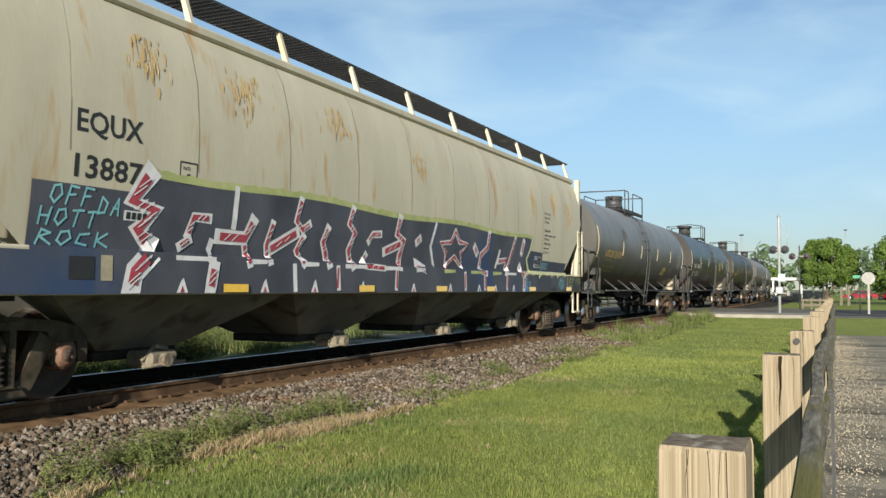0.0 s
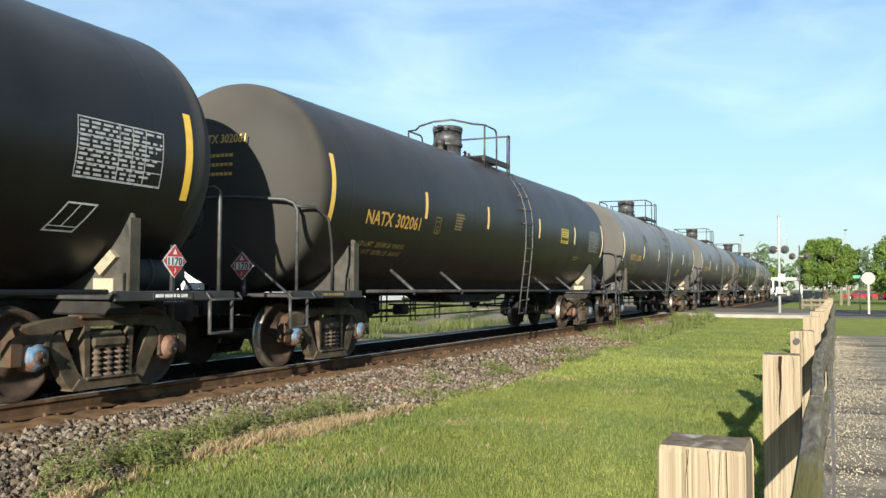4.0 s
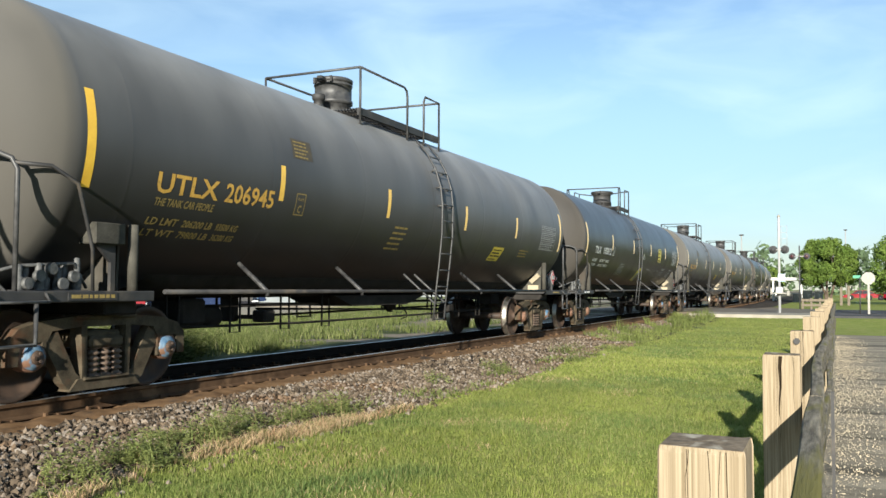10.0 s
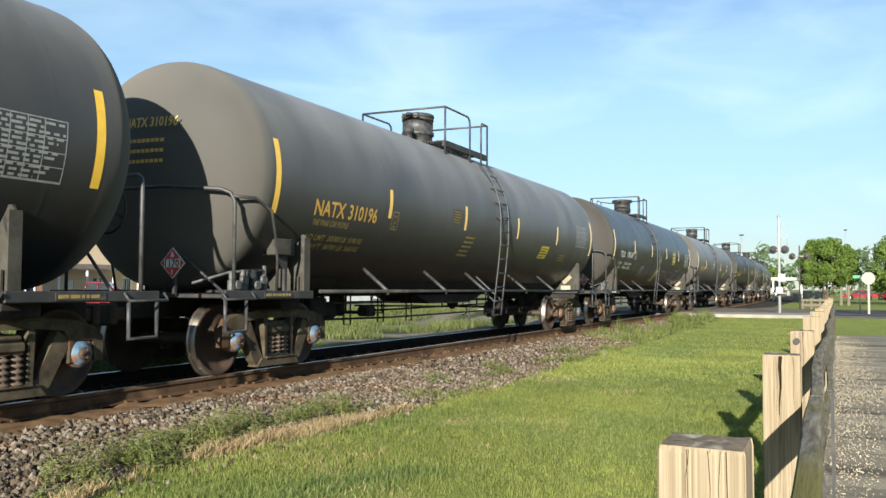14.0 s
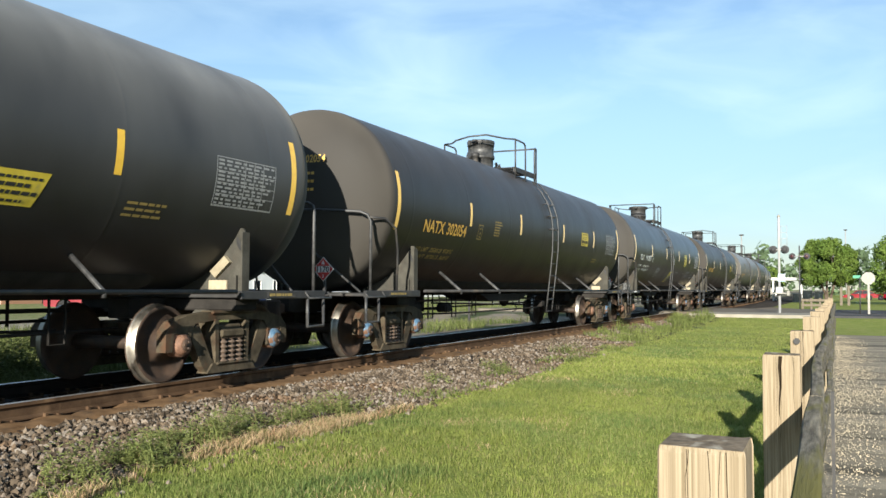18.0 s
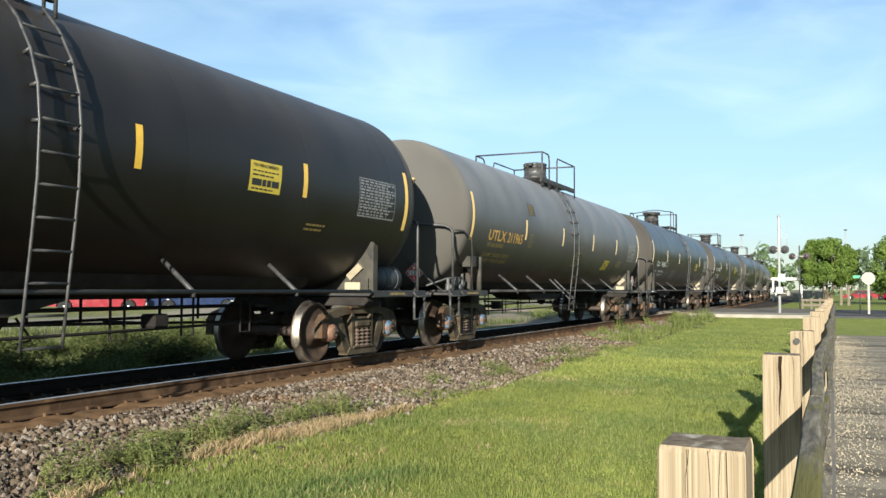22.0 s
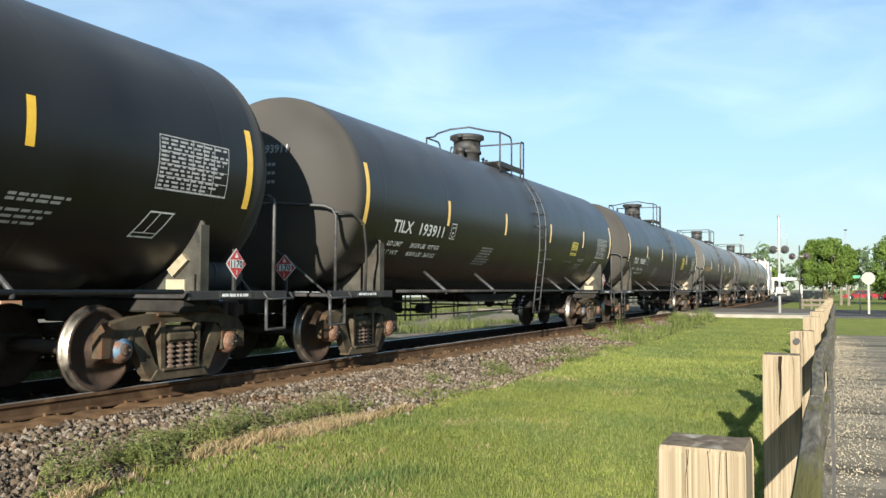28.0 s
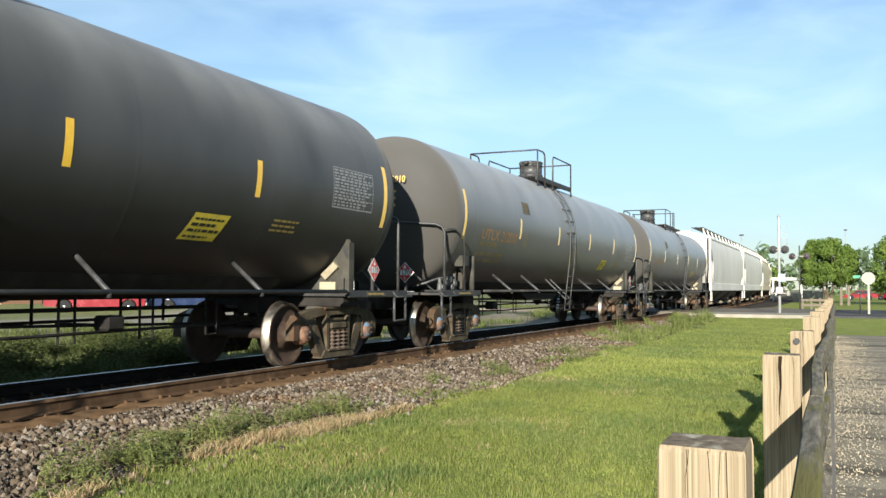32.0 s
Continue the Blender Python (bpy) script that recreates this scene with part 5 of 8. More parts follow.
def number_car(car, make, mark, number, row, lines, decal, sign, shift):
    """What sets one car apart: strips, reporting mark and number on side and end, weights, decals."""
    lay = LAYOUT[make]
    white = lay["style"] == "t"
    foot, drop, weights, (mx, mw), (nx, nw), (bx, bv) = ROWS[row]
    ink = WHITE if white else FADED if number in ("212010", "310120") else ORANGE
    tint = "white" if white else "yellow"
    for x in STRIPS.get(number) or [x + shift for x in lay["tapes"]]:
        part("side_strip", tape(Shape(), x - 0.05, x + 0.05, TZ, foot, foot + 0.46), YELLOW, car)
    for body, x, wide, name in ((mark, mx, mw, "reporting_mark"), (number, nx, nw, "car_number")):
        part(name, write(Shape(), body, x + shift, TZ - drop, 0.20 if white else 0.215, wide), ink, car, tint + " stencilled " + name.replace("_", " "))
    small = WHITE if white else OCHRE
    if sign:      # the big faded poster below the ladder and the notice above it
        po = tape(Shape(), POSTER[0], POSTER[1], TZ, POSTER[2], POSTER[3], 0, POSTER[4])
        poster = part("poster", po, DULL_YELLOW, car, "big faded yellow poster with a worn pale patch")
        patch = tape(Shape(), POSTER[0] + 0.20, POSTER[1] - 0.05, TZ, POSTER[2] + 0.05, POSTER[3] - 0.2, 0, POSTER[4], lift=0.0042)
        part("worn_patch", patch, GREY_INK, poster)
        for q, body in enumerate(("REMOVE", "RESIDUAL", "COMMODITY")):
            part("notice_lettering", write(Shape(), body, NOTICE[0], TZ + NOTICE[1] - 0.075 * q, 0.052, 0.036 * len(body)), WHITE, car)
    for i, (a, b, c) in enumerate(lines):
        z = TZ - weights - (0.14 if white else 0.12) * i
        spots = ((a, mx, 0.5), (b, mx + 0.83, 0.58), (c, mx + 1.50, 0.46)) if white else ((a, mx, 0.48), (b, mx + 0.56, 0.50), (c, mx + 1.13, 0.40))
        for body, x, wide in spots:
            part("weight_lettering", write(Shape(), body, x + shift, z, 0.085, wide, shear=0.15), small, car)
    if not white and row != "s":
        part("slogan", write(Shape(), "THE TANK CAR PEOPLE", mx + 0.02 + shift, TZ - 0.60, 0.085, 0.95, shear=0.1), small, car)
    # data panel of ruled rows
    pn, dv = Shape(), {"high": -0.04, "low": -0.17, "s": 0.0, "u": -0.14}.get(row, -0.14 if number[:3] == "301" else 0.07)
    for i in range(12):
        v = 0.135 - 0.045 * i + dv
        bars(pn, 6.28, TZ + v, 1, 1.10, 0.024, 0.0, seed=20 + i, words=12)
        if i % 3 == 2:
            tape(pn, 6.25, 7.39, TZ, v - 0.027, v - 0.019, 0, 0, 1)
    for v in (0.18, -0.40):
        tape(pn, 6.25, 7.39, TZ, v + dv, v + dv + 0.012, 0, 0, 1)
    for x in (6.25, 6.77, 6.95, 7.13, 7.38):
        tape(pn, x, x + 0.012, TZ, -0.40 + dv, 0.19 + dv, 0, 0, 4)
    part("data_panel", pn, PANEL_INK if white else GREY_INK, car, "stencilled panel of ruled rows")
    # plate box
    bx += 0.42 if number == "310096" else 0.0
    pc = Shape()
    for u0, u1, v0, v1 in ((0, 0.22, 0, 0.015), (0, 0.22, 0.285, 0.30), (0, 0.015, 0, 0.30), (0.205, 0.22, 0, 0.30)):
        tape(pc, bx + u0, bx + u1, TZ, bv + v0, bv + v1, 0, 0, 2)
    write(pc, "C", bx + 0.07, TZ + bv + 0.045, 0.10, 0.075)
    write(pc, "PLATE", bx + 0.045, TZ + bv + 0.205, 0.035, 0.13)
    part("plate_box", pc, WHITE if white else OCHRE, car)
    # emergency decal, upright or slanted
    x0, x1, v0, v1 = decal
    upright = white or row == "s"
    lean = 0.06 if upright else 0.35
    pl = tape(Shape(), x0, x1, TZ, v0, v1, 0, lean)
    k = len(pl.v)
    high = v1 - v0
    lines_ = ((0.66, 0.045, 9), (0.52, 0.05, 6), (0.20, 0.22, 4), (0.07, 0.05, 8)) if high < 0.45 else ((0.78, 0.03, 9), (0.62, 0.09, 4), (0.50, 0.03, 9), (0.34, 0.09, 4), (0.24, 0.03, 9), (0.06, 0.09, 4))
    for i, (at, tall, words) in enumerate(lines_ if upright else ((0.76, 0.08, 9), (0.54, 0.11, 6), (0.32, 0.11, 7), (0.10, 0.08, 8))):
        bars(pl, x0 + 0.05 + lean * high * at, TZ, 1, (x1 - x0) * 0.86, tall * high, 0.0, 1, lean, seed=i, words=words)
        n = len(pl.v)
        pl.v[k:n] = [on_shell(x, TZ, math.asin((z - TZ) / math.hypot(y, z - TZ)) * TR + v0 + at * high, 0.0048) for x, y, z in pl.v[k:n]]
        k = n
    if upright:
        k = len(pl.v)
        write(pl, "FOR CHEMICAL EMERGENCY", x0 + 0.06 + lean * high * 0.9, TZ + v0 + high * (0.82 if high < 0.45 else 0.88), 0.038, (x1 - x0) * 0.8, 1)
        pl.v[k:] = [(x, y * 1.002, TZ + (z - TZ) * 1.002) for x, y, z in pl.v[k:]]
    part("emergency_decal", pl, [DULL_YELLOW if white else DECAL_YELLOW, INK], car, "yellow decal with rows of small print")
    if white:
        part("own_print", bars(Shape(), -1.33 if number == "193988" else lay["block"], TZ - 0.66, 7, 0.80, 0.034, 0.030, 0, 0.42, 3, 9), GREY_INK, car)
    elif row != "s":
        f0, f1 = {"310187": (-4.22, -0.04), "301110": (-4.50, 0.23), "310196": (-2.05, -0.27), "301094": (-1.92, -0.26)}.get(number, (-4.18, 0.24))
        dp = tape(Shape(), f0, f0 + 0.46, TZ, f1, f1 + 0.28, 0)
        k = len(dp.v)
        for i in range(5):
            bars(dp, f0 + 0.04, TZ + f1 + 0.22 - 0.05 * i, 1, 0.36, 0.02, 0.0, 1, seed=40 + i)
        dp.v[k:] = [(x, y - 0.003, z) for x, y, z in dp.v[k:]]
        part("faded_decal", dp, [DIM_DECAL, OCHRE], car)
    hd = Shape()
    write(hd, mark + " " + number, 0.12, TZ + 0.52, 0.12, 0.80, spot=on_head)
    for i in range(3):
        z = TZ + 0.32 - 0.13 * i
        for q in range(9):
            u = 0.1 - 0.07 * q
            k = len(hd.v)
            hd.v += [on_head(u, z), on_head(u - 0.055, z), on_head(u - 0.055, z + 0.045), on_head(u, z + 0.045)]
            hd.face((k, k + 1, k + 2, k + 3), 0)
    part("end_lettering", hd, GREY_INK if white else ORANGE, car)


# order in the train, make, mark, number, row of its lettering, weights, paint, decal, poster, shift of its strips and letters
TALL, LOW, SLANT = (3.10, 3.70, -0.40, 0.12), (3.50, 4.10, -0.56, -0.20), (3.27, 3.88, -0.94, -0.61)
CARS = (
    (1, "u_aft", "UTLX", "211151", "u", "206200 93500 79800 36200", GREY, (3.40, 4.03, -0.94, -0.61), 0, 0.12),
    (2, "t_fore", "TILX", "193988", "high", "205400 93150 80600 36550", BLACK, (2.98, 3.58, -0.39, 0.14), 0, -0.02),
    (3, "n_smooth", "NATX", "302061", "s", "205300 93100 80700 36600", BROWN, (3.50, 4.15, -0.29, 0.09), 0, 0.0),
    (4, "n_fore", "NATX", "310096", "n", "205300 93100 80700 36600", GREY, (3.40, 3.92, -0.93, -0.60), 0, 0.20),
    (5, "u_fore", "UTLX", "211983", "u", "206200 93500 79800 36200", GREY, SLANT, 0, 0.03),
    (6, "t_aft", "TILX", "198094", "low", "206900 93848 79100 35879", BLACK, (3.85, 4.42, -0.56, -0.20), 1, 0.0),
    (7, "u_fore", "UTLX", "206945", "u", "206200 93500 79800 36200", GREY, SLANT, 0, 0.0),
    (8, "t_aft", "TILX", "195012", "high", "207100 93900 78900 35800", BLACK, TALL, 1, 0.05),
    (9, "n_aft", "NATX", "301110", "n", "206000 93450 80000 36250", GREY, (3.3, 3.9, -0.97, -0.64), 0, -0.08),
    (10, "n_fore", "NATX", "310196", "n", "205300 93100 80700 36600", GREY, (3.33, 3.92, -0.76, -0.44), 0, 0.0),
    (11, "t_aft", "TILX", "195107", "high", "207100 93900 78900 35800", BLACK, TALL, 1, 0.0),
    (12, "n_aft", "NATX", "301094", "n", "206500 93600 79500 36000", GREY, (3.33, 3.9, -0.79, -0.45), 0, 0.02),
    (13, "n_smooth", "NATX", "302054", "s", "205300 93100 80700 36600", BROWN, (3.44, 4.12, -0.27, 0.1), 0, 0.0),
    (14, "t_aft", "TILX", "191875", "high", "206900 93800 79100 35900", BLACK, TALL, 1, 0.0),
    (15, "n_smooth", "NATX", "302018", "s", "204500 92750 81500 36950", BROWN, (3.59, 4.24, -0.29, 0.09), 0, 0.03),
    (16, "u_aft", "UTLX", "211965", "u", "206300 93550 79700 36100", GREY, SLANT, 0, 0.0),
    (17, "t_fore", "TILX", "190431", "low", "206300 93576 79700 36151", BLACK, (3.44, 4.03, -0.55, -0.21), 0, 0.02),
    (18, "t_aft", "TILX", "195192", "high", "207200 94000 78800 35700", BLACK, TALL, 1, 0.0),
    (19, "t_fore", "TILX", "193940", "high", "205400 93150 80600 36550", BLACK, (2.99, 3.58, -0.41, 0.12), 0, 0.0),
    (20, "t_fore", "TILX", "193911", "low", "205200 93077 80800 36650", BLACK, (3.62, 4.18, -0.58, -0.21), 0, 0.02),
    (21, "t_fore", "TILX", "190801", "low", "205600 93259 80400 36469", BLACK, (3.46, 4.04, -0.58, -0.04), 0, 0.0),
    (22, "n_mid", "NATX", "310187", "n", "205100 93000 80900 36700", GREY, (3.40, 4.02, -1.0, -0.64), 0, -0.04),
    (23, "u_aft", "UTLX", "212010", "u", "206200 93500 79800 36200", SILVER, SLANT, 0, 0.0),
    (24, "n_fore", "NATX", "310120", "n", "205300 93100 80700 36600", SILVER, SLANT, 0, 0.0))
WORDS = {BLACK.name: "black tank car with white stencilled marks", GREY.name: "dusty dark grey tank car with yellow marks",
         BROWN.name: "brown-black tank car with yellow marks", SILVER.name: "weathered light grey tank car with faded marks"}


SLACK = {1: -0.1, 2: -0.1, 4: 0.12, 5: 0.12, 6: 0.05, 8: -0.2, 9: -0.12, 10: -0.1, 13: 0.1, 22: -0.15, 23: 0.2}


def start_x(k):
    return 33.11 + 18.264 * (k - 1) + SLACK.get(k, 0)


TRAIN = []       # (thing, metres along the track at the start)
PATTERNS = {}
AHEAD = 0.11
NUMBER_OF = {make: number for _, make, _, number, *_ in reversed(CARS)}      # the first car of each make is built, the others are copied from it
FITTED = ("manway_housing", "safety_valve", "valve", "platform", "cage_railing", "cross_railing", "ladder", "ladder_brace", "strut", "small_print", "vent_lettering", "test_box", "outlet_valve", "outlet_chain")
OWN = ("reporting_mark", "car_number", "weight_lettering", "slogan", "end_lettering", "poster", "notice_lettering", "side_strip", "data_panel", "plate_box", "emergency_decal", "own_print", "faded_decal")
for k, make, mark, number, row, weights, paint, decal, sign, shift in CARS:
    if make not in PATTERNS:
        PATTERNS[make] = tank_car(make, [CAP_RUST, CAP_RUST, CAP_BLUE] if make[0] == "t" else [CAP_BLUE, CAP_BLUE, CAP_RUST])
        car = PATTERNS[make]
    else:
        car = copy_thing(PATTERNS[make], pose(0, 0, 0))
        for o in list(car.children):
            if o.name.split(".")[0] in OWN:
                for q in list(o.children) + [o]:
                    bpy.data.objects.remove(q)
    w = weights.split()
    unit = ("LBS", "KGS") if make == "t_fore" and number != "193988" else ("LB", "KG")
    number_car(car, make, mark, number, row, (("LD LMT", w[0] + " " + unit[0], w[1] + " " + unit[1]), ("LT WT", w[2] + " " + unit[0], w[3] + " " + unit[1])), decal, sign, shift)
    for o in car.children:      # the fittings sit a little ahead of the middle
        kind = o.name.split(".")[0]
        if kind in OWN or kind in FITTED and number == NUMBER_OF[make]:
            o.location.x -= AHEAD
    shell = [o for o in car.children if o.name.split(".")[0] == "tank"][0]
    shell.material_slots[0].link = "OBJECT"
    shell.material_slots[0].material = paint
    tagged(car, WORDS[paint.name])
    TRAIN.append((car, start_x(k)))


BAY = surface("grimy_grey_bay_steel", (0.10, 0.095, 0.082), (0.20, 0.19, 0.16), 1.5, (0.7, 0.9), bump=0.01, spots=(0.07, 0.05, 0.035), spot_scale=2.0)


def hopper_car(half, paint, label, bays, truck_x):
    """A covered hopper: bulged sides, end slopes, bottom bays with gates, running boards, ladders."""
    car = thing("hopper_car", label, "hopper car", "hopper cars of the train")
    prof = ((1.50, 1.50), (1.9, 1.555), (2.4, 1.595), (2.9, 1.60), (3.4, 1.56), (3.8, 1.46), (4.05, 1.32))
    xs = np.linspace(-1, 1, 41)
    for s in (-1, 1):
        sh = Shape()
        for z, y in prof:
            reach = half - 0.15 if z > 2.75 else float(np.interp(z, [1.5, 2.75], [half - 1.55, half - 0.15]))
            for i, q in enumerate(xs):
                sh.v.append((q * reach, s * (y + (0.003 if i % 4 == 0 else 0.0)), z))
        for r in range(len(prof) - 1):
            for i in range(40):
                a = r * 41 + i
                sh.face((a, a + 1, a + 42, a + 41) if s < 0 else (a, a + 41, a + 42, a + 1), 0, True)
        part("side_sheet", sh, paint, car)
        part("side_sill", Shape().box(-half + 0.1, half - 0.1, min(s * 1.44, s * 1.56), max(s * 1.44, s * 1.56), 1.05, 1.50, bevel=0.02), paint, car)
        part("eave_rail", Shape().box(-half + 0.1, half - 0.1, min(s * 1.22, s * 1.37), max(s * 1.22, s * 1.37), 4.04, 4.17, bevel=0.03), paint, car)
        rb = Shape()
        y0, y1 = min(s * 0.5, s * 1.12), max(s * 0.5, s * 1.12)
        for i in range(15):
            y = y0 + (y1 - y0) * i / 14
            rb.box(-half - 0.2, half + 0.2, y - 0.004, y + 0.004, 4.635, 4.665)
        for i in range(int(half * 2 / 0.12)):
            x = -half + 0.12 * i
            rb.box(x, x + 0.008, y0, y1, 4.64, 4.66)
        part("running_board", rb, FRAME, car, "steel mesh running board")
        for i in range(11):
            x = -half + 0.15 + (2 * half - 0.3) * i / 10
            part("board_support", Shape().prism([(s * 1.30, 4.1), (s * 1.22, 4.1), (s * 1.06, 4.63), (s * 1.12, 4.63)], x - 0.03, x + 0.03, axis="x"), paint, car)
    rf = Shape()
    ys = [(-1.28, 4.15), (-0.9, 4.33), (-0.4, 4.44), (0, 4.46), (0.4, 4.44), (0.9, 4.33), (1.28, 4.15)]
    rf.prism(ys + [(1.2, 4.06), (-1.2, 4.06)], -half + 0.12, half - 0.12, axis="x")
    rf.prism([(-0.3, 4.44), (-0.28, 4.56), (0.28, 4.56), (0.3, 4.44)], -half + 0.9, half - 0.9, axis="x")
    part("roof", rf, paint, car)
    for e in (-1, 1):
        en = Shape()
        en.prism([(e * (half - 0.15), 4.08), (e * (half - 0.15), 2.75), (e * (half - 1.55), 1.5), (e * (half - 1.75), 1.5), (e * (half - 0.4), 2.8), (e * (half - 0.4), 4.08)], -1.3, 1.3)
        part("end_slope", en, paint, car)
        for s in (-1, 1):
            part("corner_post", Shape().box(min(e * (half - 0.17), e * half), max(e * (half - 0.17), e * half), min(s * 1.42, s * 1.55), max(s * 1.42, s * 1.55), 1.05, 4.15, bevel=0.015), paint, car)
            part("corner_gusset", Shape().prism([(e * (half - 0.05), 1.48), (e * (half - 0.40), 1.48), (e * (half - 0.10), 2.15)], s * 1.40 - 0.015, s * 1.40 + 0.015), paint, car)
            ld = Shape()
            for x in (half - 0.45, half - 0.02):
                ld.tube([(e * x, s * 1.6, 1.46), (e * x, s * 1.6, 2.72)], 0.02, 5)
            ladder = part("ladder", ld, paint, car)
            for i in range(4):
                z = 1.50 + 0.39 * i
                part("rung", Shape().tube([(e * (half - 0.45), s * 1.6, z), (e * (half - 0.02), s * 1.6, z)], 0.014, 5), paint, ladder)
            step = Shape()
            for x in (half - 0.62, half - 0.13):
                step.box(min(e * x, e * (x + 0.07)), max(e * x, e * (x + 0.07)), s * 1.50 - 0.02, s * 1.50 + 0.02, 0.50, 1.06, bevel=0.008)
            step.box(min(e * (half - 0.62), e * (half - 0.06)), max(e * (half - 0.62), e * (half - 0.06)), s * 1.50 - 0.05, s * 1.50 + 0.03, 0.48, 0.53, bevel=0.008)
            step.prism([(e * (half - 0.62), 1.0), (e * (half - 0.74), 0.93), (e * (half - 0.62), 0.86)], s * 1.50 - 0.01, s * 1.50 + 0.01)
            part("stirrup_step", step, paint, car, "riveted step below the ladder")
        part("end_platform", Shape().box(min(e * (half - 1.6), e * half), max(e * (half - 1.6), e * half), -1.4, 1.4, 1.0, 1.06), UNDER, car)
        part("centre_sill", Shape().box(min(e * (truck_x - 1.6), e * (half + 0.1)), max(e * (truck_x - 1.6), e * (half + 0.1)), -0.2, 0.2, 0.72, 1.0, bevel=0.02), UNDER, car)
        cp = Shape().box(min(e * half, e * (half + 0.55)), max(e * half, e * (half + 0.55)), -0.12, 0.12, 0.68, 0.92, bevel=0.03)
        part("coupler", cp, WHEEL, car)
        truck(car, e * truck_x, [CAP_RUST], 0)
    for i, x in enumerate(bays):
        b = Shape()
        k = len(b.v)
        for z, hx, hy in ((1.08, (bays[1] - bays[0]) * 0.5, 1.42), (0.42, 0.62, 0.62)):
            b.v += [(x - hx, -hy, z), (x + hx, -hy, z), (x + hx, hy, z), (x - hx, hy, z)]
        for j in range(4):
            a, c = k + j, k + (j + 1) % 4
            b.face((a, a + 4, c + 4, c))
        b.face((k + 4, k + 7, k + 6, k + 5))
        bay = part("hopper_bay", b, BAY, car, "sloping discharge bay")
        g = Shape().box(x - 0.66, x + 0.66, -0.6, 0.6, 0.30, 0.42, bevel=0.02)
        g.box(x - 0.2, x + 0.25, -1.0, -0.6, 0.22, 0.40, 1, 0.04).tube([(x, -1.08, 0.3), (x, -0.6, 0.3)], 0.08, 8, 1)
        g.tube([(x - 0.3, -0.98, 0.24), (x + 0.35, -1.0, 0.26)], 0.025, 5, 1)
        g.tube([(x - 0.25, -0.9, 0.3), (x - 0.1, -0.95, 0.46), (x + 0.1, -0.95, 0.42)], 0.03, 5, 1)
        part("outlet_gate", g, [UNDER, DUSTY_CAST], bay, "rusty outlet gate")
    return car


def flank(x, z, lift=0.02):
    """A point on the near side of a hopper."""
    if z < 1.5:
        return (x, -1.56 - lift + 0.013, z)
    y = float(np.interp(z, (1.50, 1.9, 2.4, 2.9, 3.4, 3.8, 4.05), (1.50, 1.555, 1.595, 1.60, 1.56, 1.46, 1.32)))
    return (x, -y - lift + 0.013, z)


def flat(shape, pts, slot=0, lift=0.0165):
    k = len(shape.v)
    shape.v += [flank(x, max(z, 1.065), lift) for x, z in pts]
    shape.face(range(k, k + len(pts)), slot)
    return shape


def flank_text(shape, body, x, z, h, w=None, slot=0, lift=0.0165):
    vs, fs = letters(body, h, w)
    k = len(shape.v)
    shape.v += [flank(x + u, z + v, lift) for u, v in vs]
    for g in fs:
        shape.face([k + i for i in g], slot)
    return shape


SPRAY_DARK = surface("charcoal_spray_paint", (0.032, 0.034, 0.046), (0.085, 0.089, 0.108), 1.6, (0.6, 0.8), stretch=(1, 1, 0.6), spots=(0.022, 0.05, 0.12), spot_scale=0.55, spot_at=(0.56, 0.72))
SPRAY_NAVY = surface("navy_spray_paint", (0.020, 0.024, 0.040), (0.048, 0.055, 0.085), 1.4, (0.55, 0.75), stretch=(2.5, 1, 0.3), spots=(0.06, 0.075, 0.10), spot_scale=2.2, spot_at=(0.6, 0.75))
SPRAY_RED = surface("dark_red_spray_paint", (0.30, 0.03, 0.05), (0.42, 0.06, 0.08), 5, (0.5, 0.7))
SPRAY_WHITE = surface("white_spray_paint", (0.55, 0.53, 0.52), (0.75, 0.72, 0.72), 8, (0.5, 0.7))
SPRAY_PALE = surface("pale_cream_overspray", (0.50, 0.50, 0.36), (0.66, 0.64, 0.50), 5, (0.6, 0.8))
SPRAY_LIME = surface("lime_overspray", (0.28, 0.32, 0.10), (0.48, 0.48, 0.22), 5, (0.6, 0.8))
SPRAY_CYAN = surface("cyan_spray_paint", (0.13, 0.37, 0.41), (0.26, 0.52, 0.54), 9, (0.5, 0.7))
SPRAY_SKY = surface("sky_blue_spray_paint", (0.12, 0.38, 0.62), (0.20, 0.50, 0.72), 6, (0.5, 0.7))
SPRAY_BLUE = surface("blue_spray_paint", (0.04, 0.14, 0.36), (0.09, 0.28, 0.52), 4, (0.5, 0.7))


SEAM = surface("grimy_weld_seam", (0.20, 0.165, 0.11), (0.30, 0.255, 0.18), 3, (0.6, 0.8))


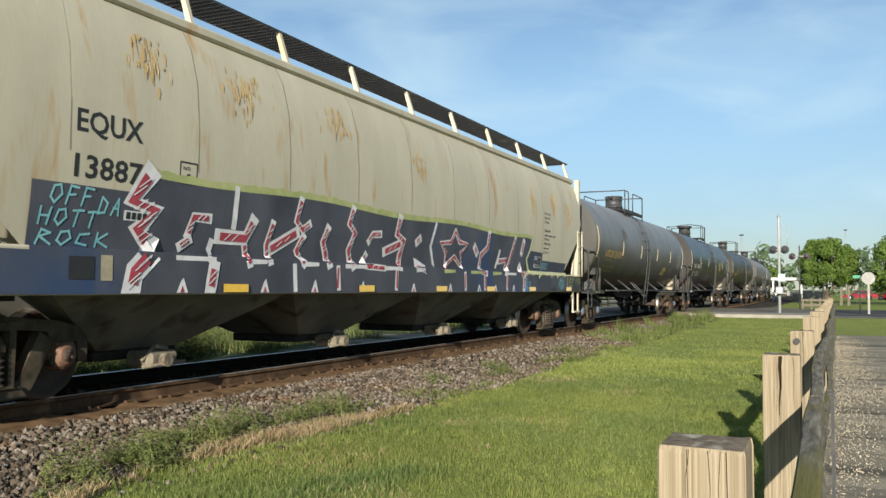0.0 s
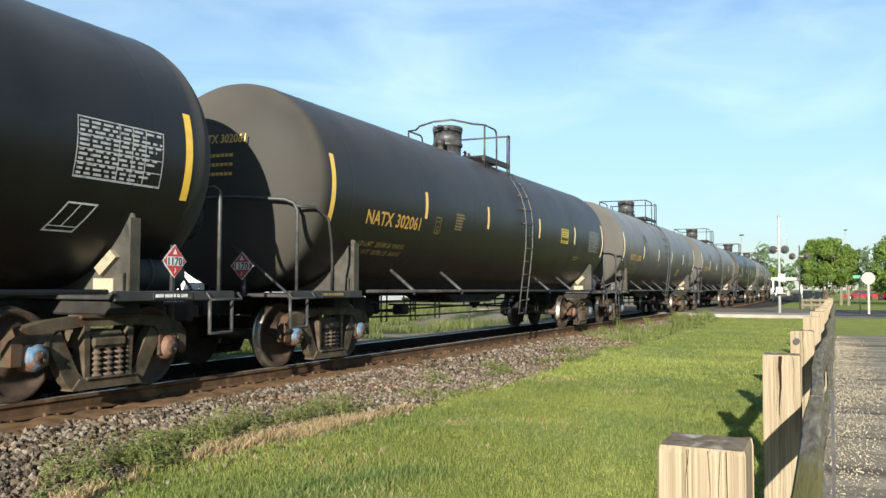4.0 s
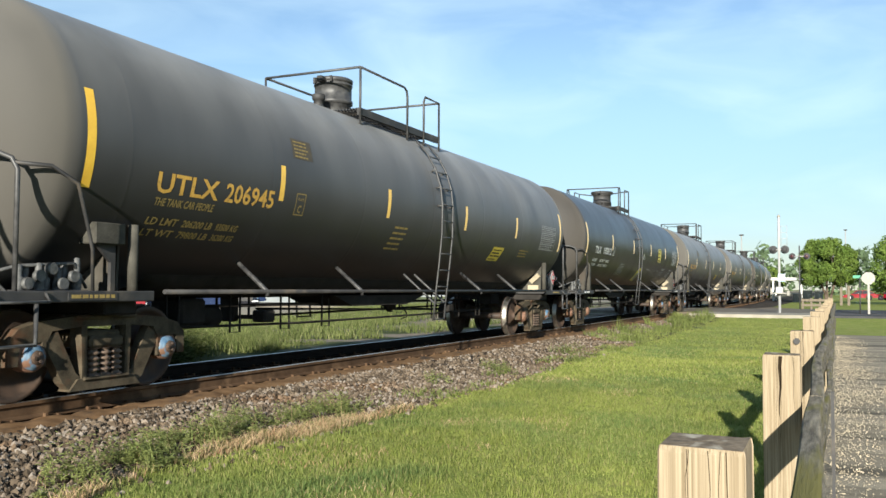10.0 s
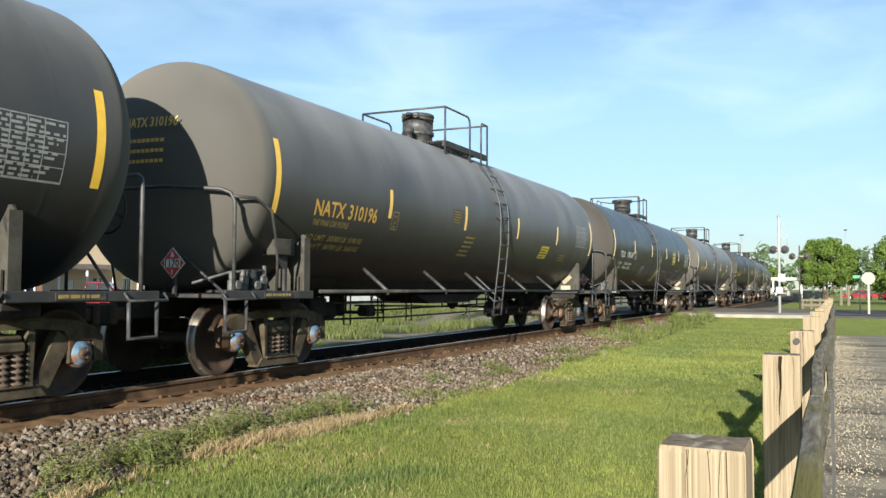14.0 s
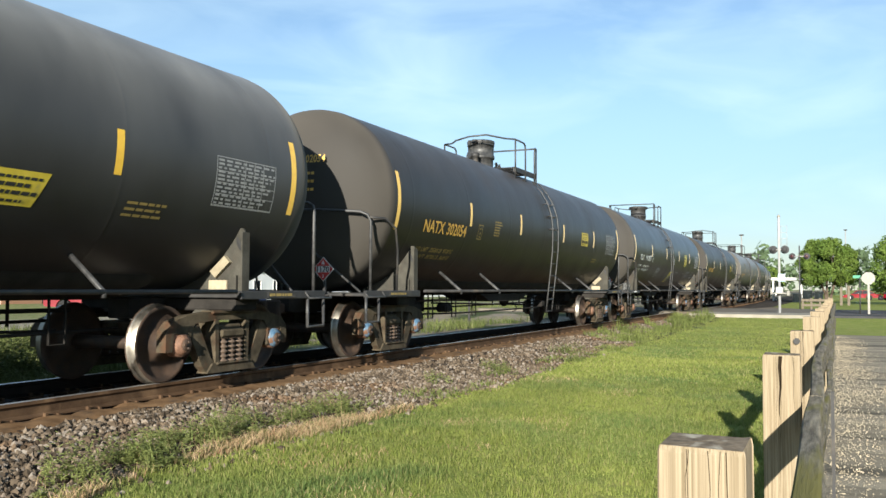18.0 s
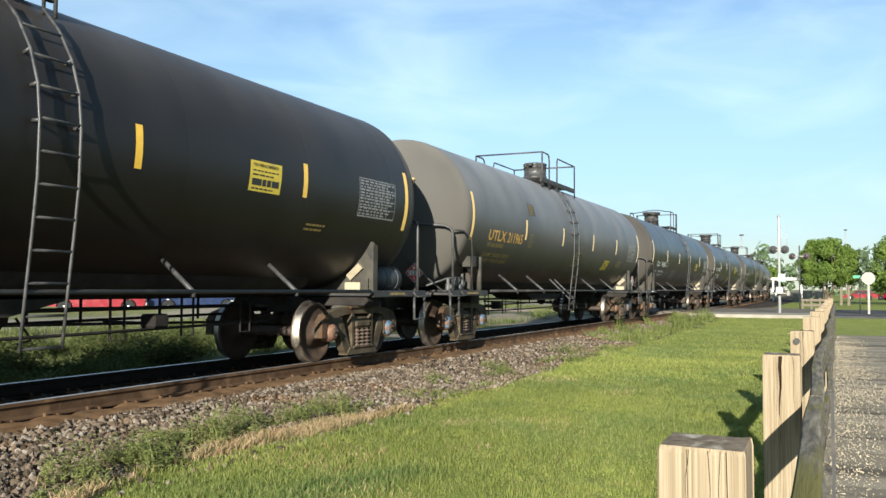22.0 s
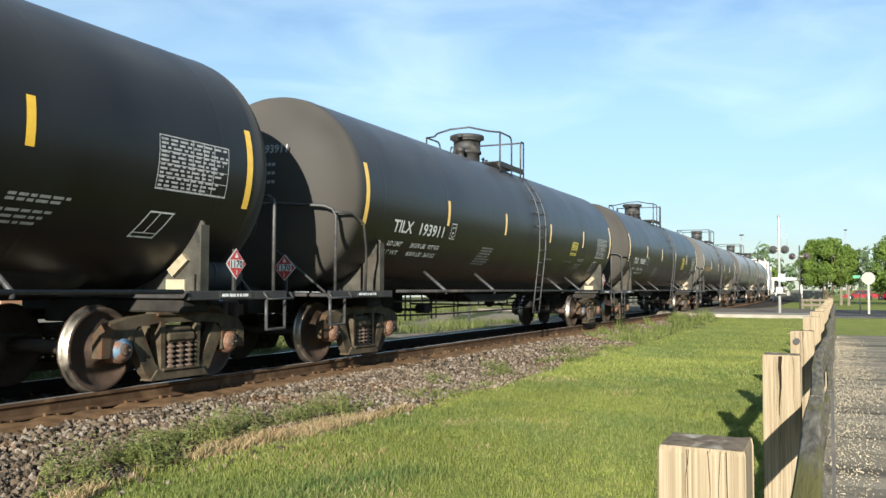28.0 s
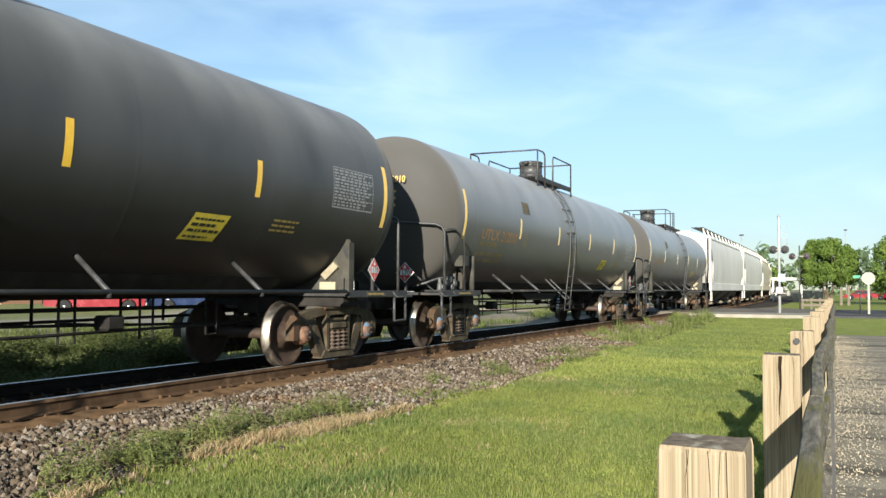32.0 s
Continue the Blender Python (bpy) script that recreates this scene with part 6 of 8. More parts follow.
def graffiti(car):
    """Spray paint along the lower side: a dark field, angular striped letter shapes with pale outlines, drips and tags."""
    rnd = random.Random(11)
    f = Shape()
    n = 90
    x0, x1 = -8.15, 5.17
    rows = (1.06, 1.30, 1.499, 1.503, 1.7, 1.9, 2.1, 9)
    for i in range(n + 1):
        x = x0 + (x1 - x0) * i / n
        topz = 2.32 + 0.03 * math.sin(x * 1.3) + rnd.uniform(-0.03, 0.02) if x > -6.8 else 2.09
        f.v += [flank(x, min(z, topz), 0.018) for z in rows]
    for i in range(n):
        for q in range(len(rows) - 1):
            a = i * len(rows) + q
            f.face((a, a + len(rows), a + len(rows) + 1, a + 1), 0)
    for a, b, za, zb in ((5.15, 6.34, 2.02, 1.99), (6.36, 8.22, 1.81, 1.79)):
        panel_ = Shape()
        for q in range(12):
            u0, u1 = a + (b - a) * q / 12, a + (b - a) * (q + 1) / 12
            t0, t1 = za + (zb - za) * q / 12, za + (zb - za) * (q + 1) / 12
            for lo, hi0, hi1 in ((1.53, min(t0, 1.9), min(t1, 1.9)), (1.9, t0, t1)):
                if hi0 > lo:
                    wide_ = 0.14 if q == 11 and b > 8 else 0
                    flat(panel_, [(u0, lo), (u1 + wide_ * 0.4, lo), (u1 + wide_, hi1), (u0, hi0)], 0, 0.0168)
        part("sprayed_panel", panel_, SPRAY_NAVY, car)
    part("end_sill_panel", flat(Shape(), [(8.48, 1.06), (9.66, 1.06), (9.66, 1.45), (8.48, 1.47)], 0, 0.018), FRAME, car)
    for a, b in ((5.15, 8.45), (-9.6, x0)):
        part("sprayed_sill", flat(Shape(), [(a, 1.06), (b, 1.06), (b, 1.46), (a, 1.46)], 0, 0.018), SPRAY_DARK, car)
    field = part("graffiti_field", f, [SPRAY_DARK], car, "charcoal and navy spray-painted field")
    e = Shape()
    for i in range(n):
        x = x0 + 1.4 + (x1 - x0 - 1.4) * i / n
        w = (x1 - x0 - 1.4) / n
        z = 2.31 + 0.03 * math.sin(x * 1.3)
        flat(e, [(x, z - 0.02), (x + w, z - 0.02), (x + w, z + 0.05 + rnd.uniform(0, 0.03)), (x, z + 0.05 + rnd.uniform(0, 0.03))], 0, 0.020)
    part("lime_edge", e, SPRAY_LIME, field)
    e = Shape()
    for i in range(74):
        x, w = 5.48 + 0.04 * i, 0.042
        sag = 0.03 + 0.022 * math.sin(i * 0.5) + 0.018 * math.sin(i * 1.37 + 1) + (0.06 if i in (15, 16, 39, 52) else 0)
        nxt = 0.03 + 0.022 * math.sin(i * 0.5 + 0.5) + 0.018 * math.sin(i * 1.37 + 2.37)
        flat(e, [(x, 1.49 - sag), (x + w, 1.49 - nxt), (x + w, 1.515), (x, 1.515)], 0, 0.024)
    part("lime_drip", e, SPRAY_LIME, field)
    e = Shape()
    flat(e, [(5.48, 1.505), (8.44, 1.505), (8.44, 1.545), (5.48, 1.55)], 0, 0.026)
    part("ledge_paint", e, SPRAY_PALE, field, "pale cream overspray along the ledge")

    def spray(letter, pts, wide, slot, lift, trim=0.0):
        """One stroke of spray paint with mitred bends, along points on the side."""
        q = [Vector(p) for p in pts]
        out = []
        for i, p in enumerate(q):
            d = (q[min(i + 1, len(q) - 1)] - q[max(i - 1, 0)]).normalized()
            end = d * ((-1 if i == 0 else 1 if i == len(q) - 1 else 0) * (wide * 0.6 - trim))
            out.append((p + end, Vector((-d.y, d.x)) * wide))
        for i in range(len(out) - 1):
            (p0, n0), (p1, n1) = out[i], out[i + 1]
            m = 4
            for j in range(m):
                u0, u1 = j / m, (j + 1) / m
                c0, c1, e0, e1 = p0.lerp(p1, u0), p0.lerp(p1, u1), n0.lerp(n1, u0), n0.lerp(n1, u1)
                flat(letter, [tuple(c0 - e0), tuple(c1 - e1), tuple(c1 + e1), tuple(c0 + e0)], slot, lift)

    def striped(*strokes):
        """A letter: pale strokes with dark red cores, cut by pale slashes."""
        letter = Shape()
        for n, (pts, wide) in enumerate(strokes):
            spray(letter, pts, wide, 0, 0.023 + 0.0006 * n)
        for n, (pts, wide) in enumerate(strokes):
            if wide >= 0.05:
                spray(letter, pts, wide * 0.52, 1, 0.0285 + 0.0006 * n, wide * 0.75)
                for (ax, az), (bx, bz) in zip(pts, pts[1:]):
                    for u in (0.34, 0.62):
                        cx, cz, w = ax + (bx - ax) * u, az + (bz - az) * u, wide * 0.75
                        flat(letter, [(cx - w, cz - w * 0.6), (cx - w + 0.025, cz - w * 0.6), (cx + w, cz + w * 0.6), (cx + w - 0.025, cz + w * 0.6)], 0, 0.034 + 0.0004 * n)
        part("graffiti_letter", letter, [SPRAY_WHITE, SPRAY_RED], field)

    striped((((-6.72, 2.31), (-6.95, 2.0), (-6.62, 1.93), (-6.85, 1.72), (-6.66, 1.58)), 0.13), (((-6.68, 1.47), (-6.90, 1.28), (-6.94, 1.10)), 0.13))
    striped((((-6.10, 1.70), (-6.03, 1.91), (-5.76, 1.91)), 0.06), (((-5.31, 2.30), (-5.33, 1.84)), 0.045), (((-5.60, 1.72), (-5.10, 1.72), (-4.96, 1.95)), 0.09),
            (((-5.10, 1.66), (-5.02, 1.40)), 0.055), (((-5.70, 1.66), (-5.76, 1.44)), 0.045), (((-5.68, 1.38), (-5.74, 1.10)), 0.095), (((-6.22, 1.57), (-6.06, 1.66)), 0.055))
    striped((((-4.56, 1.95), (-4.66, 1.66), (-4.60, 1.44)), 0.055), (((-4.60, 1.60), (-4.02, 1.86)), 0.085), (((-3.97, 2.30), (-4.06, 2.0), (-3.90, 1.90), (-3.74, 1.99)), 0.06),
            (((-3.86, 1.82), (-4.00, 1.62), (-3.84, 1.44)), 0.065), (((-4.08, 1.42), (-4.06, 1.10)), 0.045))
    striped((((-3.27, 1.97), (-3.38, 1.76), (-3.28, 1.60), (-3.22, 1.44)), 0.07), (((-2.62, 2.30), (-2.72, 2.06), (-2.54, 1.94), (-2.68, 1.68), (-2.57, 1.43)), 0.07))
    striped((((-2.12, 1.83), (-2.0, 1.95), (-1.75, 1.97)), 0.06), (((-2.26, 1.50), (-2.15, 1.64)), 0.06), (((-2.2, 1.46), (-1.62, 1.44)), 0.05), (((-1.60, 1.70), (-1.05, 1.86)), 0.08))
    striped((((-1.13, 2.28), (-1.22, 2.0), (-0.96, 1.90), (-1.06, 1.66), (-1.08, 1.46)), 0.085), (((-0.50, 1.90), (-0.36, 1.98)), 0.07), (((-0.52, 1.56), (-0.12, 1.46)), 0.08), (((0.24, 2.27), (0.06, 1.86), (0.28, 1.50)), 0.04))
    striped((((1.10, 2.20), (0.92, 1.98), (0.46, 1.94), (0.74, 1.78), (0.72, 1.52), (1.12, 1.72), (1.50, 1.54), (1.40, 1.80), (1.72, 1.98), (1.30, 2.0), (1.10, 2.20)), 0.052))
    striped((((2.05, 1.95), (2.22, 1.82)), 0.08), (((2.80, 2.27), (2.74, 1.96), (2.42, 1.80), (2.40, 1.56)), 0.075), (((2.45, 1.47), (2.72, 1.43)), 0.06))
    striped((((3.30, 1.58), (3.45, 1.92)), 0.045), (((3.42, 1.70), (3.86, 1.74), (3.82, 1.44)), 0.07), (((4.36, 2.24), (4.14, 1.86), (3.98, 1.55)), 0.06))
    striped((((4.93, 2.20), (4.80, 1.92)), 0.085), (((4.74, 1.62), (4.95, 1.45), (5.05, 1.42)), 0.10), (((5.02, 1.40), (4.98, 1.10)), 0.085))
    body_ = Shape()
    for z0, z1, b0, b1 in ((1.79, 1.9, 5.19, 5.28), (1.9, 2.1, 5.28, 5.42), (2.1, 2.32, 5.42, 5.53)):
        flat(body_, [(5.16, z0), (b0, z0), (b1, z1), (5.16, z1)], 0, 0.0182)
    part("letter_body", body_, SPRAY_DARK, field)
    part("lime_edge", flat(Shape(), [(5.15, 2.29), (5.53, 2.27), (5.54, 2.35), (5.15, 2.37)], 0, 0.0235), SPRAY_LIME, field)
    edge = Shape()
    spray(edge, [(5.52, 2.30), (5.42, 2.06), (5.19, 1.80), (5.37, 1.58), (5.50, 1.49)], 0.052, 0, 0.0235)
    spray(edge, [(5.51, 2.30), (5.41, 2.06), (5.19, 1.80), (5.36, 1.58), (5.49, 1.49)], 0.022, 1, 0.026)
    part("letter_edge", edge, [SPRAY_LIME, SPRAY_PALE], field, "lime spray edge with a pale core")
    blue = Shape()
    flat(blue, [(5.08, 1.065), (5.29, 1.065), (5.31, 1.13), (5.08, 1.26)], 0, 0.0215)
    part("blue_patch", blue, SPRAY_BLUE, field)
    for cx, cz, r in ((5.19, 1.31, 0.055), (5.39, 1.245, 0.045)):
        ring_ = Shape()
        spray(ring_, [(cx + r * math.cos(q * math.pi / 6), cz + r * math.sin(q * math.pi / 6)) for q in range(13)], 0.011, 0, 0.0235)
        part("blue_ring", ring_, SPRAY_SKY, field)
    line_ = Shape()
    spray(line_, [(5.09, 1.26), (5.30, 1.14)], 0.008, 0, 0.0235)
    part("blue_line", line_, SPRAY_SKY, field)
    part("white_edge", flat(Shape(), [(8.45, 1.20), (8.48, 1.20), (8.475, 1.50), (8.44, 1.50)], 0, 0.0235), SPRAY_PALE, field)
    hold = Shape().box(7.0, 7.27, -1.60, -1.575, 1.12, 1.21, bevel=0.008)
    part("label_holder", hold, FRAME, car)
    for x in (-6.2, -4.72, -3.6, -2.3, -0.6, 0.9, 2.3, 3.2, 4.3):      # peaks and bars below the ledge
        low_ = Shape()
        flat(low_, [(x - 0.09, 1.07), (x + 0.09, 1.07), (x + 0.02, 1.20 + rnd.uniform(0, 0.05)), (x - 0.02, 1.20)], 0, 0.024)
        flat(low_, [(x - 0.035, 1.075), (x + 0.035, 1.075), (x, 1.15)], 1, 0.027)
        part("graffiti_peak", low_, [SPRAY_WHITE, SPRAY_RED if x < 1 else SPRAY_DARK], field)
    for x in (-3.0, -1.2, 1.6, 2.6, 3.9):
        bar_ = Shape()
        spray(bar_, [(x, 1.42), (x + rnd.uniform(-0.05, 0.05), 1.12)], 0.05, 0, 0.024)
        spray(bar_, [(x, 1.40), (x + rnd.uniform(-0.03, 0.03), 1.14)], 0.024, 1, 0.027)
        part("graffiti_bar", bar_, [SPRAY_WHITE, SPRAY_RED], field)
    x = -6.3
    while x < 5.0:      # pale paint caught on the ledge
        w = rnd.uniform(0.25, 0.7)
        part("ledge_highlight", flat(Shape(), [(x, 1.425 - rnd.uniform(0, 0.03)), (x + w, 1.425), (x + w, 1.475), (x, 1.475)], 0, 0.0225), SPRAY_LIME if rnd.random() < 0.5 else SPRAY_WHITE, field)
        x += w + rnd.uniform(0.3, 0.8)
    glyphs = {"2": ((0, 0.8), (0.35, 1), (0.6, 0.7), (0, 0), (0.7, 0.05)), "I": ((0.2, 0.8), (0.4, 1), (0.35, 0)), "P": ((0, 0), (0.1, 1), (0.6, 0.8), (0.1, 0.45)), "O": ((0.3, 0), (0, 0.3), (0.1, 0.9), (0.5, 1), (0.7, 0.5), (0.3, 0)), "F": ((0, 0), (0.12, 1), (0.65, 0.95), (0.12, 1), (0.08, 0.5), (0.5, 0.55)),
              "D": ((0, 0), (0.1, 1), (0.6, 0.7), (0.5, 0.1), (0, 0)), "A": ((0, 0), (0.4, 1), (0.6, 0), (0.5, 0.4), (0.1, 0.4)), "H": ((0, 1), (0.08, 0), (0.04, 0.5), (0.6, 0.5), (0.65, 1), (0.6, 0)),
              "T": ((0, 0.95), (0.7, 1), (0.35, 1), (0.3, 0)), "R": ((0, 0), (0.1, 1), (0.6, 0.8), (0.1, 0.5), (0.75, 0)), "C": ((0.6, 0.9), (0.1, 0.8), (0, 0.2), (0.6, 0.05)), "K": ((0.05, 1), (0.08, 0), (0.08, 0.45), (0.6, 1), (0.1, 0.45), (0.8, 0))}
    for body, tx, tz, th, adv in (("OFF", -7.95, 1.90, 0.17, 0.18), ("DA", -7.38, 1.84, 0.16, 0.16), ("HOTT", -8.06, 1.70, 0.15, 0.18), ("ROCK", -8.05, 1.52, 0.13, 0.22), ("2O2I", 6.30, 1.61, 0.14, 0.135), ("RIP", 8.62, 1.27, 0.15, 0.14), ("PO", 8.58, 1.10, 0.12, 0.15)):
        t = Shape()
        for c in body:
            pts = [(tx + u * adv * 0.95 + 0.03 * v, tz + v * th) for u, v in glyphs[c]]
            for (ax, az), (bx, bz) in zip(pts, pts[1:]):
                d = Vector((bx - ax, bz - az)).normalized() * 0.011
                flat(t, [(ax - d.x - d.y, az - d.y + d.x), (ax - d.x + d.y, az - d.y - d.x), (bx + d.x + d.y, bz + d.y - d.x), (bx + d.x - d.y, bz + d.y + d.x)], 0, 0.022 + 0.0002 * (len(t.f) % 12))
            tx += adv
        part("graffiti_tag", t, SPRAY_LIME if tx > 8.6 else SPRAY_CYAN, field, "pale spray tag")
    t = Shape()
    stencil = part("stencil_box", flat(Shape(), [(-7.05, 1.80), (-6.72, 1.80), (-6.72, 1.90), (-7.05, 1.90)], 0, 0.0215), SPRAY_WHITE, field)
    for q in range(4):
        part("stencil_bar", flat(Shape(), [(-7.02 + 0.075 * q, 1.815), (-6.965 + 0.075 * q, 1.815), (-6.965 + 0.075 * q, 1.885), (-7.02 + 0.075 * q, 1.885)], 0, 0.0245), INK, stencil)
    part("card_holder", flat(Shape(), [(-7.72, 1.20), (-7.42, 1.20), (-7.42, 1.42), (-7.72, 1.42)], 0, 0.0225), INK, field)
    part("routing_card", flat(Shape(), [(-7.34, 1.19), (-7.19, 1.19), (-7.19, 1.44), (-7.34, 1.44)], 0, 0.0225), CREAM_TAG, field)
    rings = [(7.88 + 0.25 * a / 54 * math.cos(a * 0.42), 1.245 + 0.165 * a / 54 * math.sin(a * 0.42)) for a in range(55)]
    spray(t, rings, 0.0085, 0, 0.026)
    part("graffiti_spiral", t, SPRAY_CYAN, field, "pale cyan spray spiral")
    t = Shape()
    spray(t, [(9.20, 1.42), (9.24, 1.24), (9.30, 1.38), (9.36, 1.25), (9.40, 1.42), (9.47, 1.40), (9.46, 1.26), (9.53, 1.25), (9.56, 1.41), (9.62, 1.26), (9.65, 1.42)], 0.009, 0, 0.024)
    part("graffiti_scrawl", t, SPRAY_LIME, field, "lime spray scrawl")


big = hopper_car(9.75, HOPPER, "cream covered hopper with rust streaks and graffiti", (-5.85, -1.95, 1.95, 5.85), 8.21)
graffiti(big)
part("reporting_mark", flank_text(Shape(), "EQUX", -7.69, 2.60, 0.21, 0.84), INK, big, "black stencilled reporting mark")
part("car_number", flank_text(Shape(), "13887", -7.70, 2.17, 0.21, 0.86), INK, big, "black stencilled car number")
for i in range(11):
    x = -9.516 + 1.756 * i
    seam = Shape()
    heights = (1.9, 2.4, 2.9, 3.4, 3.8, 4.03)
    for z in heights:
        seam.v += [flank(x - 0.008, max(z, 2.4 if -8 < x < 5 else 1.6), 0.0155), flank(x + 0.008, max(z, 2.4 if -8 < x < 5 else 1.6), 0.0155)]
    for q in range(len(heights) - 1):
        seam.face((2 * q, 2 * q + 1, 2 * q + 3, 2 * q + 2))
    part("weld_seam", seam, SEAM, big)
for i, body in enumerate(("EXW 10-8 H 5-5", "EW 8-8 H 15-1", "CU FT 6341", "", "EXTERIOR PAINT", "", "PLT TNT 5-13", "INTERIOR LINING", "", "PLT TNT 5-13")):
    z = 2.93 - 0.105 * i
    if body:
        part("side_lettering", flank_text(Shape(), body, 6.4, z, 0.055, 0.034 * len(body)), INK, big)
    elif i in (5, 8):
        x = 6.4
        for w in (0.30, 0.27, 0.21) if i == 5 else (0.19, 0.15):
            part("side_lettering", flat(Shape(), [(x, z), (x + w, z), (x + w, z + 0.042), (x, z + 0.042)]), INK_GREY, big)
            x += w + 0.045
pb = Shape()
for a in ((-6.30, -6.02, 2.25, 2.265), (-6.30, -6.02, 2.485, 2.50), (-6.30, -6.285, 2.25, 2.5), (-6.035, -6.02, 2.25, 2.5)):
    flat(pb, [(a[0], a[2]), (a[1], a[2]), (a[1], a[3]), (a[0], a[3])], 0, 0.0185)
for a in ((5.74, 6.24, 1.63, 1.642), (5.74, 6.24, 1.878, 1.89), (5.74, 5.752, 1.63, 1.89), (6.228, 6.24, 1.63, 1.89), (6.01, 6.018, 1.67, 1.89), (5.74, 6.24, 1.67, 1.678), (5.80, 5.94, 1.84, 1.855), (5.80, 5.94, 1.81, 1.825), (5.80, 5.92, 1.69, 1.705), (5.76, 5.90, 1.645, 1.658)):
    part("panel_line", flat(Shape(), [(a[0], a[2]), (a[1], a[2]), (a[1], a[3]), (a[0], a[3])], 0, 0.0215), SPRAY_WHITE, big)
flank_text(pb, "C", -6.2, 2.28, 0.09)
flank_text(pb, "PLATE", -6.25, 2.41, 0.035)
part("plate_box", pb, INK, big)
for x in (-9.2, -5.3, -2.2, 0.5, 2.9, 5.54, 8.5):
    part("reflective_strip", flat(Shape(), [(x - 0.23, 1.075), (x + 0.23, 1.075), (x + 0.23, 1.17), (x - 0.23, 1.17)], 0, 0.04), YELLOW, big)
streak = random.Random(23)
for x, z, wide, tall in ((-6.74, 3.45, 0.42, 0.50), (-5.14, 3.43, 0.60, 0.55), (-3.08, 3.45, 0.50, 0.40), (-0.38, 3.14, 0.40, 0.45), (5.55, 3.15, 0.22, 0.55), (7.15, 3.15, 0.32, 0.55), (8.45, 3.0, 0.45, 0.55)):
    smudge = Shape()
    for i in range(46):
        a, h = x + wide * streak.gauss(0, 0.33), tall * streak.uniform(0.08, 0.4)
        c, w = z + tall * streak.gauss(0, 0.3), streak.uniform(0.006, 0.028)
        c = min(c, 3.75 - h)
        flat(smudge, [(a - w * 0.3, c), (a + w * 0.2, c), (a + w, c + h * 0.6), (a + w * 0.5, c + h), (a - w * 0.4, c + h * 0.95), (a - w, c + h * 0.5)], 0, 0.0150 + 0.0002 * i)
    part("rust_smudge", smudge, RUST, big, "orange rust smudge")
tagged(big, "cream covered hopper car with rust streaks and graffiti")
TRAIN.append((big, 13.48))
pale = hopper_car(9.1, HOPPER_W, "white covered hopper car with grey streaks", (-5.0, 0.0, 5.0), 7.3)
x_next = start_x(24) + 9.13 + 9.5
for i in range(6):
    car = pale if i == 0 else copy_thing(pale, pose(0, 0, 0))
    if i >= 2:
        for o in car.children:
            if o.material_slots and o.material_slots[0].material is HOPPER_W:
                o.material_slots[0].link = "OBJECT"
                o.material_slots[0].material = HOPPER
        tagged(car, "cream covered hopper car")
    TRAIN.append((car, x_next + 18.6 * i))


# ---- loose stones, grass and weeds ----
def scatter(name, verts, faces, mat, label, category):
    me = bpy.data.meshes.new(name)
    nv, nf, k = len(verts), len(faces), faces.shape[1]
    me.vertices.add(nv)
    me.vertices.foreach_set("co", verts.astype(np.float32).ravel())
    me.loops.add(nf * k)
    me.loops.foreach_set("vertex_index", faces.astype(np.int32).ravel())
    me.polygons.add(nf)
    me.polygons.foreach_set("loop_start", (np.arange(nf) * k).astype(np.int32))
    me.polygons.foreach_set("use_smooth", np.zeros(nf, dtype=bool))
    me.update(calc_edges=True)
    me.materials.append(mat)
    return tagged(new(name, me), label, category, kind="stuff")


ICO = bmesh.new()
bmesh.ops.create_icosphere(ICO, subdivisions=1, radius=1)
ICO.verts.index_update()
ICO_V = np.array([q.co[:] for q in ICO.verts])
ICO_F = np.array([[q.index for q in g.verts] for g in ICO.faces])
ICO.free()
rng = np.random.default_rng(3)


def lie(xs, ys):
    return np.array([ground_z(float(a), float(b)) for a, b in zip(xs, ys)])


def stones(xs, ys, size, name, mat, label, sink=0.35, category="ballast", level=None):
    n = len(xs)
    z = lie(xs, ys) if level is None else np.full(n, level)
    r = size * (rng.uniform(0.55, 1.35, n) if category == "ballast" else rng.uniform(0.5, 1.05, n) ** 2 * 1.25)
    squash = rng.uniform(0.5, 1.2, (n, 1, 3))
    jit = rng.uniform(0.58, 1.28, (n, 12, 1))
    v = ICO_V[None] * jit * squash
    a = rng.uniform(0, 2 * math.pi, n)
    c, s = np.cos(a)[:, None], np.sin(a)[:, None]
    v = np.stack([v[..., 0] * c - v[..., 1] * s, v[..., 0] * s + v[..., 1] * c, v[..., 2]], -1) * r[:, None, None]
    v += np.stack([xs, ys, z + r * sink], -1)[:, None]
    f = ICO_F[None] + (np.arange(n) * 12)[:, None, None]
    return scatter(name, v.reshape(-1, 3), f.reshape(-1, 3), mat, label, category)


